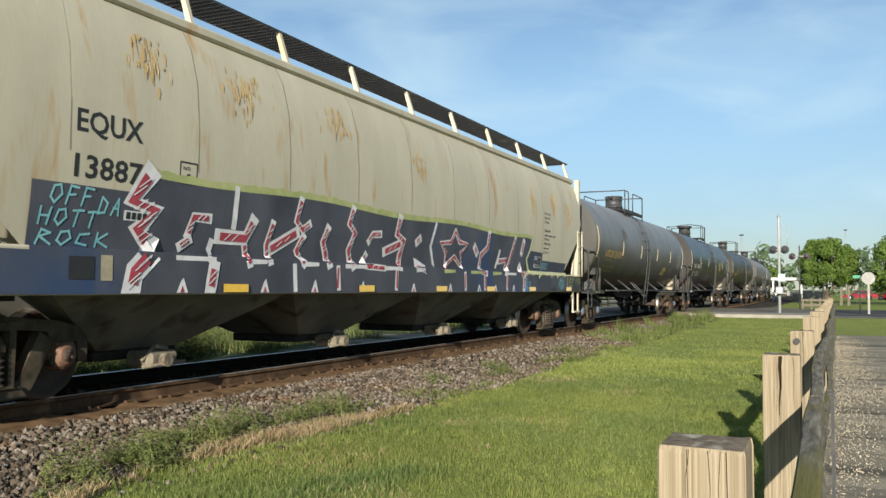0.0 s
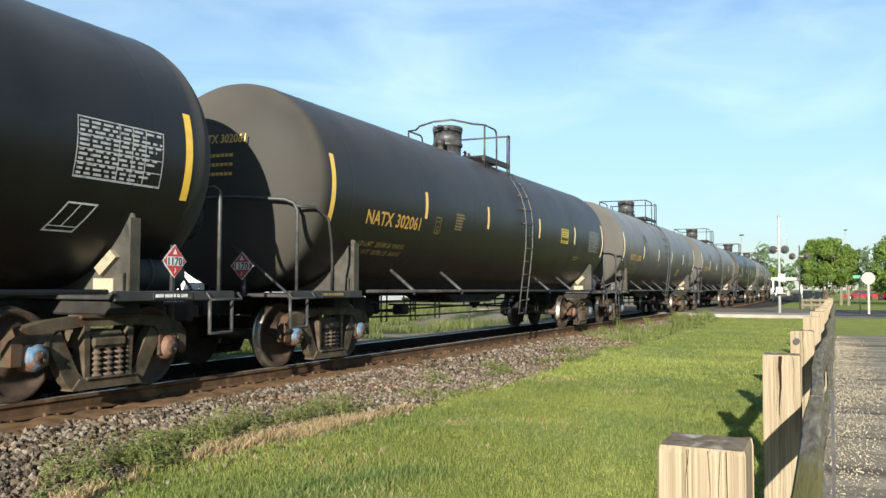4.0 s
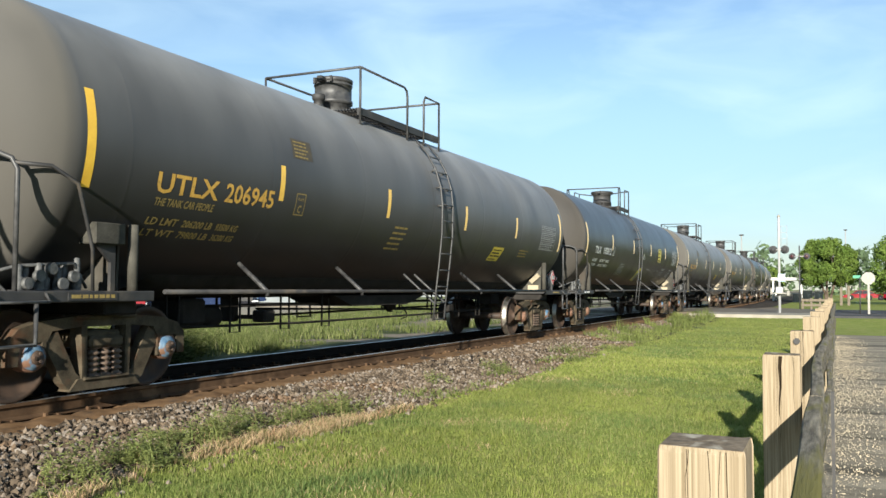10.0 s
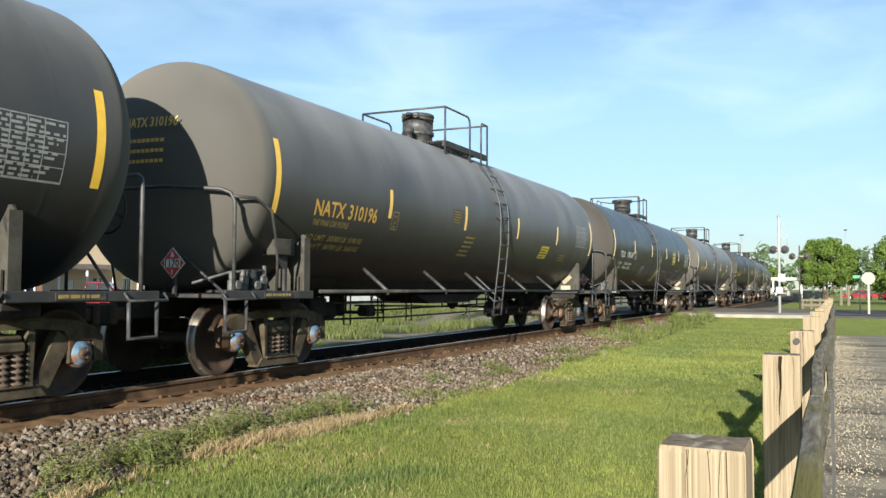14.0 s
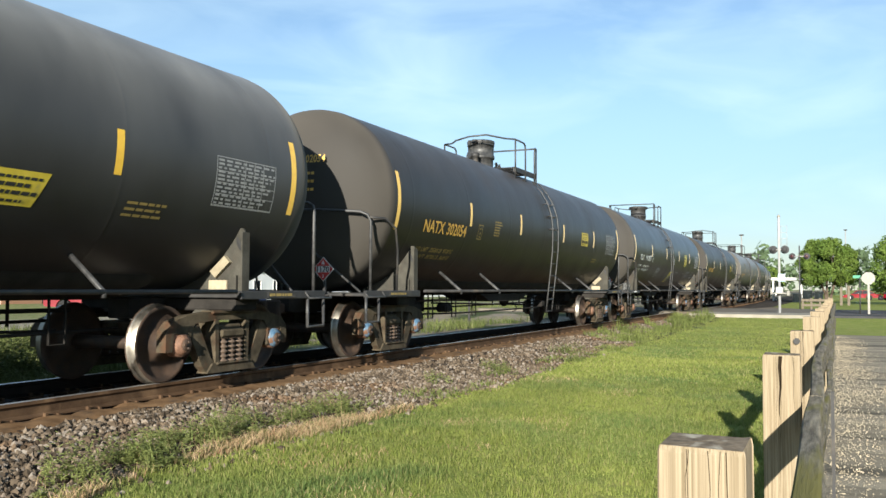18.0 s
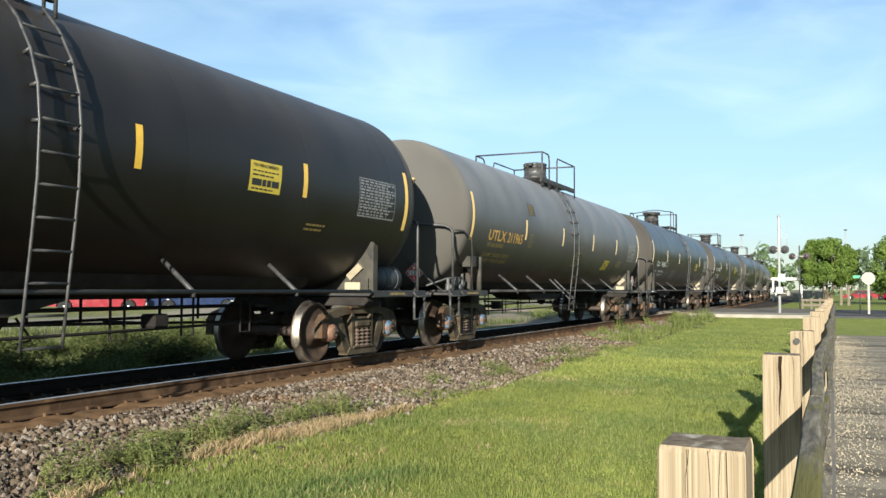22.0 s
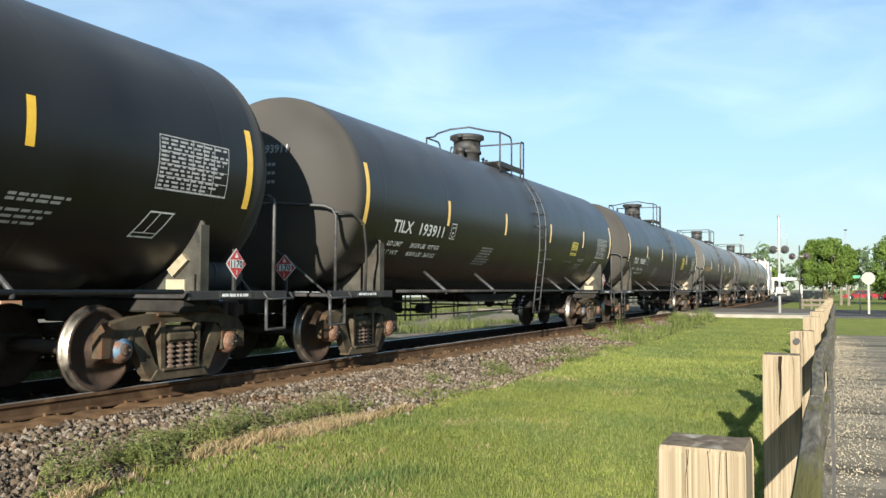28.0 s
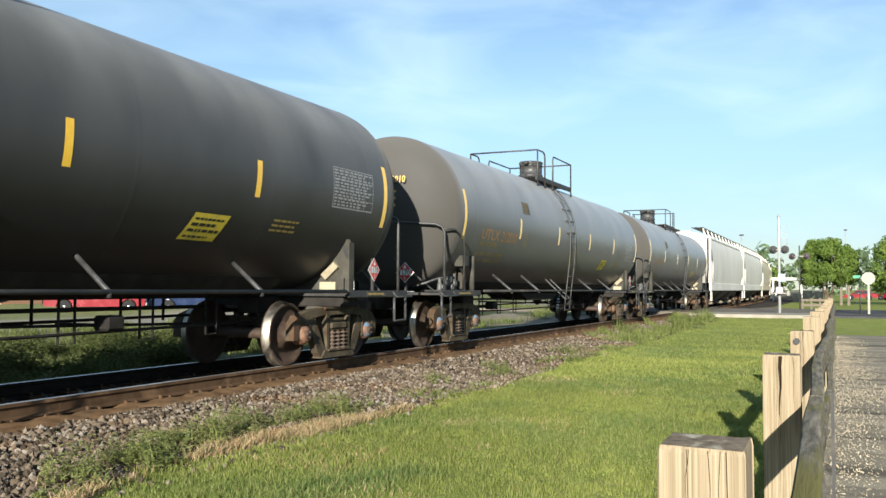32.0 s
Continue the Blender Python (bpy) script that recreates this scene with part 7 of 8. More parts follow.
def blades(xs, ys, height, width, name, mat, label, lean=0.5, category="grass"):
    """Bent blades of two faces each."""
    n = len(xs)
    z = lie(xs, ys)
    h = height * rng.uniform(0.5, 1.4, n)
    w = width * rng.uniform(0.6, 1.3, n)
    a, b = rng.uniform(0, 2 * math.pi, n), rng.uniform(0, 2 * math.pi, n)
    side = np.stack([np.cos(a), np.sin(a), np.zeros(n)], -1) * w[:, None]
    out = np.stack([np.cos(b), np.sin(b), np.zeros(n)], -1) * (h * lean * rng.uniform(0.2, 1, n))[:, None]
    base = np.stack([xs, ys, z - 0.01], -1)
    up = np.zeros((n, 3))
    up[:, 2] = h
    v = np.stack([base - side, base + side, base + up * 0.55 + out * 0.3 + side * 0.7, base + up * 0.55 + out * 0.3 - side * 0.7, base + up + out], 1)
    k = (np.arange(n) * 5)[:, None]
    f = np.concatenate([k + np.array([[0, 1, 2]]), k + np.array([[0, 2, 3]]), k + np.array([[3, 2, 4]])], 0)
    return scatter(name, v.reshape(-1, 3), f, mat, label, category)


def leafy(m, amount=0.35):
    """Lets some light through thin leaves."""
    t = m.node_tree
    p = t.nodes["Principled BSDF"]
    src = p.inputs["Base Color"].links[0].from_socket
    tr, mx = t.nodes.new("ShaderNodeBsdfTranslucent"), t.nodes.new("ShaderNodeMixShader")
    mx.inputs[0].default_value = amount
    t.links.new(src, tr.inputs["Color"])
    t.links.new(p.outputs[0], mx.inputs[1])
    t.links.new(tr.outputs[0], mx.inputs[2])
    t.links.new(mx.outputs[0], t.nodes["Material Output"].inputs["Surface"])
    p.inputs["Specular IOR Level"].default_value = 0.25
    return m


GRASS = leafy(islands(surface("lawn_grass", (0.154, 0.190, 0.037), (0.258, 0.297, 0.072), 0.8, (0.6, 0.8), grain=4, spots=(0.115, 0.170, 0.048), spot_scale=0.42, spot_at=(0.5, 0.66)), 0.42, (0.29, 0.26, 0.11)))
VERGE_LEAF = leafy(islands(surface("pale_weed_leaf", (0.19, 0.23, 0.075), (0.36, 0.385, 0.145), 1.5, (0.6, 0.8), grain=5), 0.35), 0.5)
WEED = leafy(islands(surface("weed_green", (0.085, 0.115, 0.028), (0.19, 0.215, 0.065), 1.5, (0.6, 0.8), grain=5), 0.4))
ROUGH_GRASS = leafy(islands(surface("rough_grass_green", (0.05, 0.073, 0.018), (0.145, 0.17, 0.05), 0.7, (0.7, 0.9), grain=4), 0.35, (0.20, 0.20, 0.09)), 0.22)
STRAW = leafy(islands(surface("dry_straw", (0.36, 0.25, 0.13), (0.52, 0.40, 0.24), 2.0, (0.7, 0.9), grain=5), 0.3, (0.30, 0.15, 0.09)), 0.2)
STONE = islands(surface("crushed_stone", (0.070, 0.052, 0.036), (0.155, 0.119, 0.085), 6, (0.85, 0.98), bump=0.02, spots=(0.125, 0.078, 0.046), spot_scale=0.9), 0.66, (0.22, 0.19, 0.16))
GRIT = islands(surface("pale_gravel", (0.24, 0.20, 0.138), (0.40, 0.345, 0.25), 6, (0.8, 0.95)), 0.35)


def field(n, x0, x1, y0, y1):
    return rng.uniform(x0, x1, n), rng.uniform(y0, y1, n)


def keep(xs, ys, mask):
    return xs[mask], ys[mask]


def wave(xs, ys, s, seed):
    return np.array([noise.noise((float(a) * s, float(b) * s, seed)) for a, b in zip(xs, ys)])


# ballast shoulder on the near side, then sparser towards the crossing, between and behind the rails
parts = [field(15500, 3.0, 13.0, 4.55, 6.85), field(6000, 13.0, 24.0, 4.7, 6.85), field(5000, 24.0, 41.0, 5.9, 6.9), field(2600, 3, 26, 9.2, 11.0), field(900, 3, 30, 7.4, 8.7)]
sx, sy = np.concatenate([q[0] for q in parts]), np.concatenate([q[1] for q in parts])
edge = wave(sx, sy, 0.5, 4) * 0.5
sx, sy = keep(sx, sy, (sy > np.where(sx < 8.6, 5.02, 4.85) + edge) | (rng.uniform(0, 1, len(sx)) < 0.06))
keep_out = (sy > YC - 1.2) & (sy < YC - 0.78) & (rng.uniform(0, 1, len(sx)) < 0.75)
sx, sy = keep(sx, sy, ~keep_out)
stones(sx, sy, 0.030, "ballast_stones", STONE, "grey and brown crushed ballast stones")
gx_, gy_ = field(26000, 3.5, 27, -1.6, 0.14)
gw = wave(gx_, gy_, 0.9, 41)
gx_, gy_ = keep(gx_, gy_, rng.uniform(0, 1, len(gx_)) < np.clip(1.25 + gy_ * 1.6 + 1.2 * gw, 0.05, 1))
fx_, fy_ = field(9000, 3.0, 30.0, -0.8, 0.05)
drift = rng.uniform(0, 1, len(fx_)) < np.clip((fy_ + 0.85 + 0.5 * wave(fx_, fy_, 0.8, 61)) / 0.7, 0, 1) ** 2
gx_, gy_ = np.concatenate([gx_, fx_[drift]]), np.concatenate([gy_, fy_[drift]])
stones(gx_, gy_, 0.0068, "loose_gravel", GRIT, "pale loose gravel beside the fence", 0.4, "gravel", LAWN + 0.012)
# lawn
parts = [field(150000, 4.0, 12.0, 0.3, 5.3), field(60000, 12.0, 22.0, 0.3, 5.6), field(26000, 22.0, 41.0, 0.2, 6.2)]
lawn_x, lawn_y = np.concatenate([q[0] for q in parts]), np.concatenate([q[1] for q in parts])
lim = np.where(lawn_x < 18, np.where(lawn_x < 8.6, 5.08, 4.85), 4.85 + 1.25 * np.clip((lawn_x - 18) / 10, 0, 1)) + wave(lawn_x, lawn_y, 0.5, 4) * 0.5
ok = (lawn_y < lim) | (rng.uniform(0, 1, len(lawn_x)) < 0.03)
lawn_x, lawn_y = keep(lawn_x, lawn_y, ok)
near = lawn_x < 14
tx_, ty_ = field(16000, 4.0, 14.0, 0.4, 5.0)
tw = wave(tx_, ty_, 0.7, 51)
tuft = tw > 0.05
blades(tx_[tuft], ty_[tuft], 0.062, 0.0035, "lawn_tufts", WEED, "longer darker tufts in the lawn", 0.8)
dry = (tw < -0.12) & (ty_ > 2.6)
blades(tx_[dry], ty_[dry], 0.05, 0.003, "lawn_thatch", STRAW, "dry thatch in the lawn", 1.2)
clump = np.clip(0.95 + 0.9 * wave(lawn_x[near], lawn_y[near], 5.5, 91) + 0.5 * wave(lawn_x[near], lawn_y[near], 1.4, 92), 0.4, 1.9)
blades(lawn_x[near], lawn_y[near], 0.042 * clump, 0.0034, "lawn_grass", GRASS, "short mown green grass")
blades(lawn_x[~near], lawn_y[~near], 0.042, 0.008, "lawn_grass_beyond", GRASS, "short mown green grass by the crossing")
# taller weeds along the ballast
def leaf_stems(xs, ys, height, name, mat, label, leaves=9, size=0.03, lean=0.35):
    """Weeds as upright stems that carry narrow leaves all the way up."""
    n = len(xs)
    z = lie(xs, ys)
    h = height * rng.uniform(0.6, 1.25, n)
    b = rng.uniform(0, 2 * math.pi, n)
    tip = np.stack([np.cos(b) * h * lean * rng.uniform(0.1, 1, n), np.sin(b) * h * lean * rng.uniform(0.1, 1, n), h], -1)
    base = np.stack([xs, ys, z - 0.01], -1)
    u = rng.uniform(0.12, 1.0, (n, leaves))
    p = base[:, None] + tip[:, None] * u[..., None]
    a = rng.uniform(0, 2 * math.pi, (n, leaves))
    rise = rng.uniform(0.1, 0.9, (n, leaves))
    d = np.stack([np.cos(a), np.sin(a), rise], -1)
    s = size * rng.uniform(0.6, 1.3, (n, leaves)) * (1.15 - 0.6 * u)
    w = np.stack([-np.sin(a), np.cos(a), np.zeros_like(a)], -1) * (s * 0.2)[..., None]
    mid, end = p + d * (s * 0.5)[..., None], p + d * s[..., None] - np.array([0, 0, 1.0]) * (s * 0.3)[..., None]
    v = np.stack([p, mid + w, end, mid - w], 2).reshape(-1, 3)
    f = (np.arange(n * leaves) * 4)[:, None] + np.array([[0, 1, 2, 3]])
    f = np.concatenate([f[:, [0, 1, 2]], f[:, [0, 2, 3]]])
    return scatter(name, v, f, mat, label, "weeds")


wx, wy = field(9000, 4.2, 9.6, 4.6, 6.2)
cl = np.interp(wx, [4.2, 5.0, 6.2, 7.1, 7.8, 8.6, 9.6], [5.02, 5.2, 5.42, 5.5, 5.42, 5.25, 5.1])
band = np.interp(wx, [4.2, 4.8, 5.2, 8.0, 8.6, 9.6], [0.10, 0.14, 0.25, 0.27, 0.16, 0.02])
thick = wave(wx, wy, 1.7, 9)
wx, wy = keep(wx, wy, (np.abs(wy - cl) < band + 0.34 * thick) & (rng.uniform(0, 1, len(wx)) < np.clip(0.42 + 1.6 * wave(wx, wy, 3.1, 10), 0.05, 1)))
lush = np.clip(0.85 + 1.5 * wave(wx, wy, 2.2, 61), 0.3, 1.5)
pick = rng.uniform(0, 1, len(wx))
leafy_, dead = pick < 0.62, pick > 0.90
leaf_stems(wx[leafy_], wy[leafy_], 0.22 * lush[leafy_], "verge_weeds", VERGE_LEAF, "leafy green weeds at the foot of the ballast", 11, 0.055)
blades(wx[dead], wy[dead], 0.20, 0.003, "dead_stems", STRAW, "dead stems among the weeds", 0.6, "weeds")
rest = ~(leafy_ | dead)
blades(wx[rest], wy[rest], 0.17 * lush[rest], 0.006, "blade_weeds", WEED, "grassy weeds at the foot of the ballast", 0.9, "weeds")
wx, wy = field(2600, 9.0, 24.0, 4.75, 5.9)
wx, wy = keep(wx, wy, (wave(wx, wy, 1.0, 19) > 0.22) & (wave(wx, wy, 0.35, 20) > -0.1))
leaf_stems(wx, wy, 0.15, "ballast_weeds", VERGE_LEAF, "scattered weeds among the ballast", 9, 0.05)
wx, wy = field(9000, 24, 41, 5.0, 6.7)
wx, wy = keep(wx, wy, wave(wx, wy, 0.6, 2) > -0.05)
blades(wx, wy, 0.17 * np.clip(1 + 2.2 * wave(wx, wy, 0.9, 33), 0.3, 2.2), 0.012, "trackside_weeds", WEED, "green and yellow weeds near the crossing", 0.7, "weeds")
wx, wy = field(5000, 8.5, 24, 4.7, 5.4)
wx, wy = keep(wx, wy, wave(wx, wy, 0.8, 31) > 0.12)
blades(wx, wy, 0.10, 0.007, "edge_weeds", WEED, "low weeds along the edge of the lawn", 0.9, "weeds")
dx_, dy_ = field(30000, 4.2, 9.4, 4.3, 5.3)
w2 = wave(dx_, dy_, 1.1, 15)
mid = np.interp(dx_, [4.2, 5.5, 6.2, 7.5, 9.4], [4.75, 4.97, 5.0, 4.90, 4.72])
dx_, dy_ = keep(dx_, dy_, np.abs(dy_ - mid) < np.interp(dx_, [4.2, 5.2, 6.0, 7.6, 8.6, 9.4], [0.02, 0.09, 0.13, 0.13, 0.05, 0.0]) + 0.16 * w2)
green = rng.uniform(0, 1, len(dx_)) < 0.22
blades(dx_[green], dy_[green], 0.09, 0.004, "verge_grass", WEED, "green grass mixed into the dry verge", 0.7)
dx_, dy_ = keep(dx_, dy_, ~green)
blades(dx_, dy_, 0.10, 0.0034, "dry_grass", STRAW, "dry straw-coloured grass along the verge", 1.0, "dry grass")
# behind the track
fx, fy = field(64000, 5, 22, 10.2, 19)
f1 = wave(fx, fy, 0.35, 6)
fx, fy = keep(fx, fy, (fy > 10.2 + 2.6 * np.clip((fx - 11.5) / 4.0, 0, 1) + 1.2 * wave(fx, fy, 0.5, 81)) & (f1 > -0.6 + np.clip((fx + 0.3 * fy - 18.5) * 0.12, 0, 0.6)))
lush = np.clip(0.8 + 1.2 * wave(fx, fy, 0.8, 71), 0.35, 1.7)
blades(fx, fy, 0.27 * lush, 0.0085, "rough_grass", ROUGH_GRASS, "rough green grass behind the track", 1.0, "tall grass")
fx, fy = field(44000, 14, 60, 11.6, 25.5)
f1 = wave(fx, fy, 0.22, 6)
fx, fy = keep(fx, fy, (f1 > -0.16) & (fy > 12.8 + 1.0 * f1))
blades(fx, fy, 0.30, 0.012, "tall_grass", ROUGH_GRASS, "patchy rough grass and gravel behind the track", 0.7, "tall grass")
fx, fy = field(30000, 5.5, 17.5, 10.4, 15.5)
f1 = wave(fx, fy, 0.55, 16)
fx, fy = keep(fx, fy, (fy > 10.5 + 3.2 * np.clip((fx - 12.0) / 4.0, 0, 1) + 0.8 * f1) & (wave(fx, fy, 0.9, 17) > -0.12))
lush = np.clip(0.9 + 1.3 * wave(fx, fy, 0.9, 18), 0.35, 1.6)
fx, fy, lush = fx[::2], fy[::2], lush[::2]
leaf_stems(fx, fy, 0.48 * lush, "tall_weeds", ROUGH_GRASS, "tall leafy weeds behind the track", 14, 0.10, 0.25)
cracks = [field(260, a - 0.07, a + 0.07, -4.0, -0.15) for a in (8.6, 10.4, 12.5, 15.0, 17.2, 18.9, 23.4)]
wx, wy = np.concatenate([q[0] for q in cracks]), np.concatenate([q[1] for q in cracks])
wx, wy = keep(wx, wy, wave(wx, wy, 1.3, 23) > 0.02)
blades(wx, wy, 0.05, 0.005, "crack_grass", WEED, "grass tufts in the cracks of the lot", 1.0, "grass")
wx, wy = field(1400, 0.4, 40, 0.12, 0.5)
wx, wy = keep(wx, wy, wave(wx, wy, 0.9, 21) > 0.05)
blades(wx, wy, 0.09, 0.004, "fence_weeds", WEED, "tufts of grass along the fence", 0.8, "weeds")


# ---- trees, buildings and vehicles beyond ----
LEAF = leafy(islands(surface("spring_green_leaves", (0.075, 0.13, 0.022), (0.16, 0.225, 0.045), 0.8, (0.55, 0.75), grain=3), 0.4), 0.3)
# haze of the distance is mixed into the far leaf colour
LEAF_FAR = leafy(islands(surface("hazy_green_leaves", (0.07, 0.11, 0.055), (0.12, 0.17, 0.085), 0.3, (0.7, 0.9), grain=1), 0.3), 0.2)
BARK = surface("brown_bark", (0.06, 0.045, 0.033), (0.13, 0.10, 0.075), 5, (0.8, 0.95), bump=0.05, stretch=(4, 4, 0.6))


def leaf_cards(centres, radii, count, size, seed):
    """Many small leaves gathered round the clump centres."""
    g = np.random.default_rng(seed)
    pick = g.integers(0, len(centres), count)
    d = g.normal(size=(count, 3))
    d /= np.linalg.norm(d, axis=1)[:, None]
    p = np.array(centres)[pick] + d * (np.array(radii)[pick] * g.uniform(0.45, 1.0, count) ** 0.5)[:, None]
    n = d + g.normal(size=(count, 3)) * 0.6
    n /= np.linalg.norm(n, axis=1)[:, None]
    t = np.cross(n, g.normal(size=(count, 3)))
    t /= np.linalg.norm(t, axis=1)[:, None]
    b = np.cross(n, t)
    s = (size * g.uniform(0.6, 1.3, count))[:, None]
    v = np.stack([p - t * s, p + b * s * 0.55, p + t * s, p - b * s * 0.55], 1)
    f = (np.arange(count) * 4)[:, None] + np.array([[0, 1, 2, 3]])
    return v.reshape(-1, 3), f


def raw_mesh(name, v, f, mat):
    me = bpy.data.meshes.new(name)
    me.from_pydata(v.tolist(), [], f.tolist())
    me.materials.append(mat)
    return me


def tree(at, height, spread, base, seed, leaves, size, mat, stems=3, label="rounded green tree with a dense leafy crown"):
    """A tapered trunk that splits into limbs, with a crown of leaf clumps."""
    rnd = random.Random(seed)
    tr = thing("tree", label, "tree", "trees beyond the road", at=at)
    tk = Shape()
    centres, radii = [], []
    for i in range(stems):
        a = i * 2 * math.pi / stems + rnd.uniform(-0.4, 0.4)
        pts = [(0.12 * math.cos(a), 0.12 * math.sin(a), -0.2)]
        for j in range(1, 6):
            u = j / 5
            pts.append((spread * 0.30 * u * math.cos(a) + rnd.uniform(-0.1, 0.1), spread * 0.30 * u * math.sin(a) + rnd.uniform(-0.1, 0.1), height * 0.72 * u))
        for (p0, p1), r in zip(zip(pts, pts[1:]), (0.15, 0.12, 0.09, 0.07, 0.05)):
            tk.tube([p0, p1], r, 7)
        for j in range(5):
            b = a + rnd.uniform(-1.2, 1.2)
            z0 = height * rnd.uniform(0.3, 0.6)
            q = Vector((spread * 0.15 * math.cos(a), spread * 0.15 * math.sin(a), z0))
            tk.tube([q, q + Vector((spread * 0.25 * math.cos(b), spread * 0.25 * math.sin(b), height * 0.18))], 0.04, 5)
    for i in range(130):
        u, a = rnd.random(), rnd.uniform(0, 2 * math.pi)
        z = base + (height - base) * rnd.uniform(0.04, 0.93)
        k = (z - base) / (height - base)
        reach = spread * 0.5 * (math.sqrt(max(0.0, 1 - (max(0, k - 0.32) / 0.70) ** 2))) * (0.78 + 0.22 * min(1, k / 0.2))
        rr = reach * (0.55 + 0.45 * math.sqrt(u))
        centres.append((rr * math.cos(a), rr * math.sin(a), z))
        radii.append(rnd.uniform(0.08, 0.13) * spread)
    part("trunk", tk, BARK, tr)
    v, f = leaf_cards(centres, radii, leaves, size, seed)
    part("crown", raw_mesh("crown", v, f, mat), mat, tr)
    return tr


tree((102.5, 0.95, -0.4), 7.0, 5.9, 2.1, 5, 38000, 0.10, LEAF)
tree((96.0, -6.5, -0.4), 7.0, 6.6, 1.3, 9, 15000, 0.14, LEAF)
tree((128.0, 8.9, -0.4), 4.6, 4.2, 0.6, 12, 4500, 0.14, LEAF, label="low bushy green tree")
v_all, f_all, off = [], [], 0
rnd = random.Random(8)
for i in range(46):
    x, y = rnd.uniform(230, 330), -60 + 6.2 * i + rnd.uniform(-3, 3)
    h = rnd.uniform(7, 13)
    cs = [(x + rnd.uniform(-4, 4), y + rnd.uniform(-4, 4), rnd.uniform(1.0, h)) for _ in range(16)]
    v, f = leaf_cards(cs, [rnd.uniform(1.2, 2.4) for _ in cs], 620, 0.7, 50 + i)
    v_all.append(v), f_all.append(f + off)
    off += len(v)
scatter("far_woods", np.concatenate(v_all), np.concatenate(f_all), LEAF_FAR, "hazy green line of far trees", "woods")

WALL_PEACH = surface("peach_painted_siding", (0.58, 0.44, 0.29), (0.68, 0.53, 0.37), 1.0, (0.7, 0.9), bump=0.01, stretch=(0.5, 0.5, 6))
WALL_WHITE = surface("white_painted_siding", (0.60, 0.62, 0.62), (0.74, 0.75, 0.74), 1.0, (0.7, 0.9), bump=0.01)
WALL_BRICK = surface("orange_brick_wall", (0.30, 0.15, 0.09), (0.42, 0.24, 0.15), 6, (0.8, 0.95), bump=0.02, stretch=(3, 3, 9))
ROOFING = surface("grey_brown_shingles", (0.10, 0.085, 0.075), (0.18, 0.155, 0.135), 3, (0.85, 0.95), bump=0.03)
GLASS = surface("dark_window_glass", (0.02, 0.025, 0.03), (0.05, 0.06, 0.07), 1, (0.05, 0.12))
TRIM = surface("white_trim", (0.65, 0.64, 0.60), (0.78, 0.77, 0.73), 4, (0.5, 0.7))


def building(name, label, x0, x1, y0, depth, eave, ridge, wall, rows, porch=0.0, doors=(), group="buildings behind the track"):
    """Walls with window openings built on the side that faces the track, a pitched roof, and a porch where there is one."""
    b = thing(name, label, "building", group, at=(0, 0, -0.46))
    holes = []
    for zc, hh, ww, xs in rows:
        holes += [(x - ww / 2, x + ww / 2, zc - hh / 2, zc + hh / 2) for x in xs]
    holes += [(x - 0.5, x + 0.5, 0.0, 2.1) for x in doors]
    xs = sorted({x0, x1, *[h[0] for h in holes], *[h[1] for h in holes]})
    zs = sorted({0.0, eave, *[h[2] for h in holes], *[h[3] for h in holes]})
    w = Shape()
    for i in range(len(xs) - 1):
        for j in range(len(zs) - 1):
            cx, cz = (xs[i] + xs[i + 1]) / 2, (zs[j] + zs[j + 1]) / 2
            if not any(h[0] < cx < h[1] and h[2] < cz < h[3] for h in holes):
                w.box(xs[i], xs[i + 1], y0, y0 + 0.2, zs[j], zs[j + 1])
    w.box(x0, x0 + 0.2, y0 + 0.2, y0 + depth, 0, eave)
    w.box(x1 - 0.2, x1, y0 + 0.2, y0 + depth, 0, eave)
    w.box(x0 + 0.2, x1 - 0.2, y0 + depth - 0.2, y0 + depth, 0, eave)
    part("wall", w, wall, b)
    r = Shape().prism([(y0 - 0.4, eave - 0.05), (y0 + depth / 2, ridge), (y0 + depth + 0.4, eave - 0.05), (y0 + depth + 0.4, eave + 0.1), (y0 + depth / 2, ridge + 0.18), (y0 - 0.4, eave + 0.1)], x0 - 0.3, x1 + 0.3, axis="x")
    part("roof", r, ROOFING, b)
    for h in holes:
        if h[2] > 0.05:
            f = Shape()
            for q in ((h[0], h[1], h[2], h[2] + 0.08), (h[0], h[1], h[3] - 0.08, h[3]), (h[0], h[0] + 0.08, h[2] + 0.08, h[3] - 0.08), (h[1] - 0.08, h[1], h[2] + 0.08, h[3] - 0.08), ((h[0] + h[1]) / 2 - 0.03, (h[0] + h[1]) / 2 + 0.03, h[2] + 0.08, h[3] - 0.08)):
                f.box(q[0], q[1], y0 - 0.03, y0 + 0.1, q[2], q[3])
            win = part("window", f, TRIM, b)
            part("pane", Shape().box(h[0] + 0.08, h[1] - 0.08, y0 + 0.06, y0 + 0.08, h[2] + 0.08, h[3] - 0.08), GLASS, win)
        else:
            part("door", Shape().box(h[0] + 0.02, h[1] - 0.02, y0 + 0.06, y0 + 0.12, 0.02, 2.08), TRIM, b)
    if porch:
        part("porch_roof", Shape().prism([(y0, 3.55), (y0 - porch, 3.15), (y0 - porch, 3.0), (y0, 3.3)], x0, x1, axis="x"), ROOFING, b)
        n = int((x1 - x0) / 3)
        for i in range(n + 1):
            x = x0 + 0.2 + (x1 - x0 - 0.4) * i / n
            part("porch_post", Shape().box(x - 0.07, x + 0.07, y0 - porch + 0.05, y0 - porch + 0.19, 0, 3.05), TRIM, b)
    return b


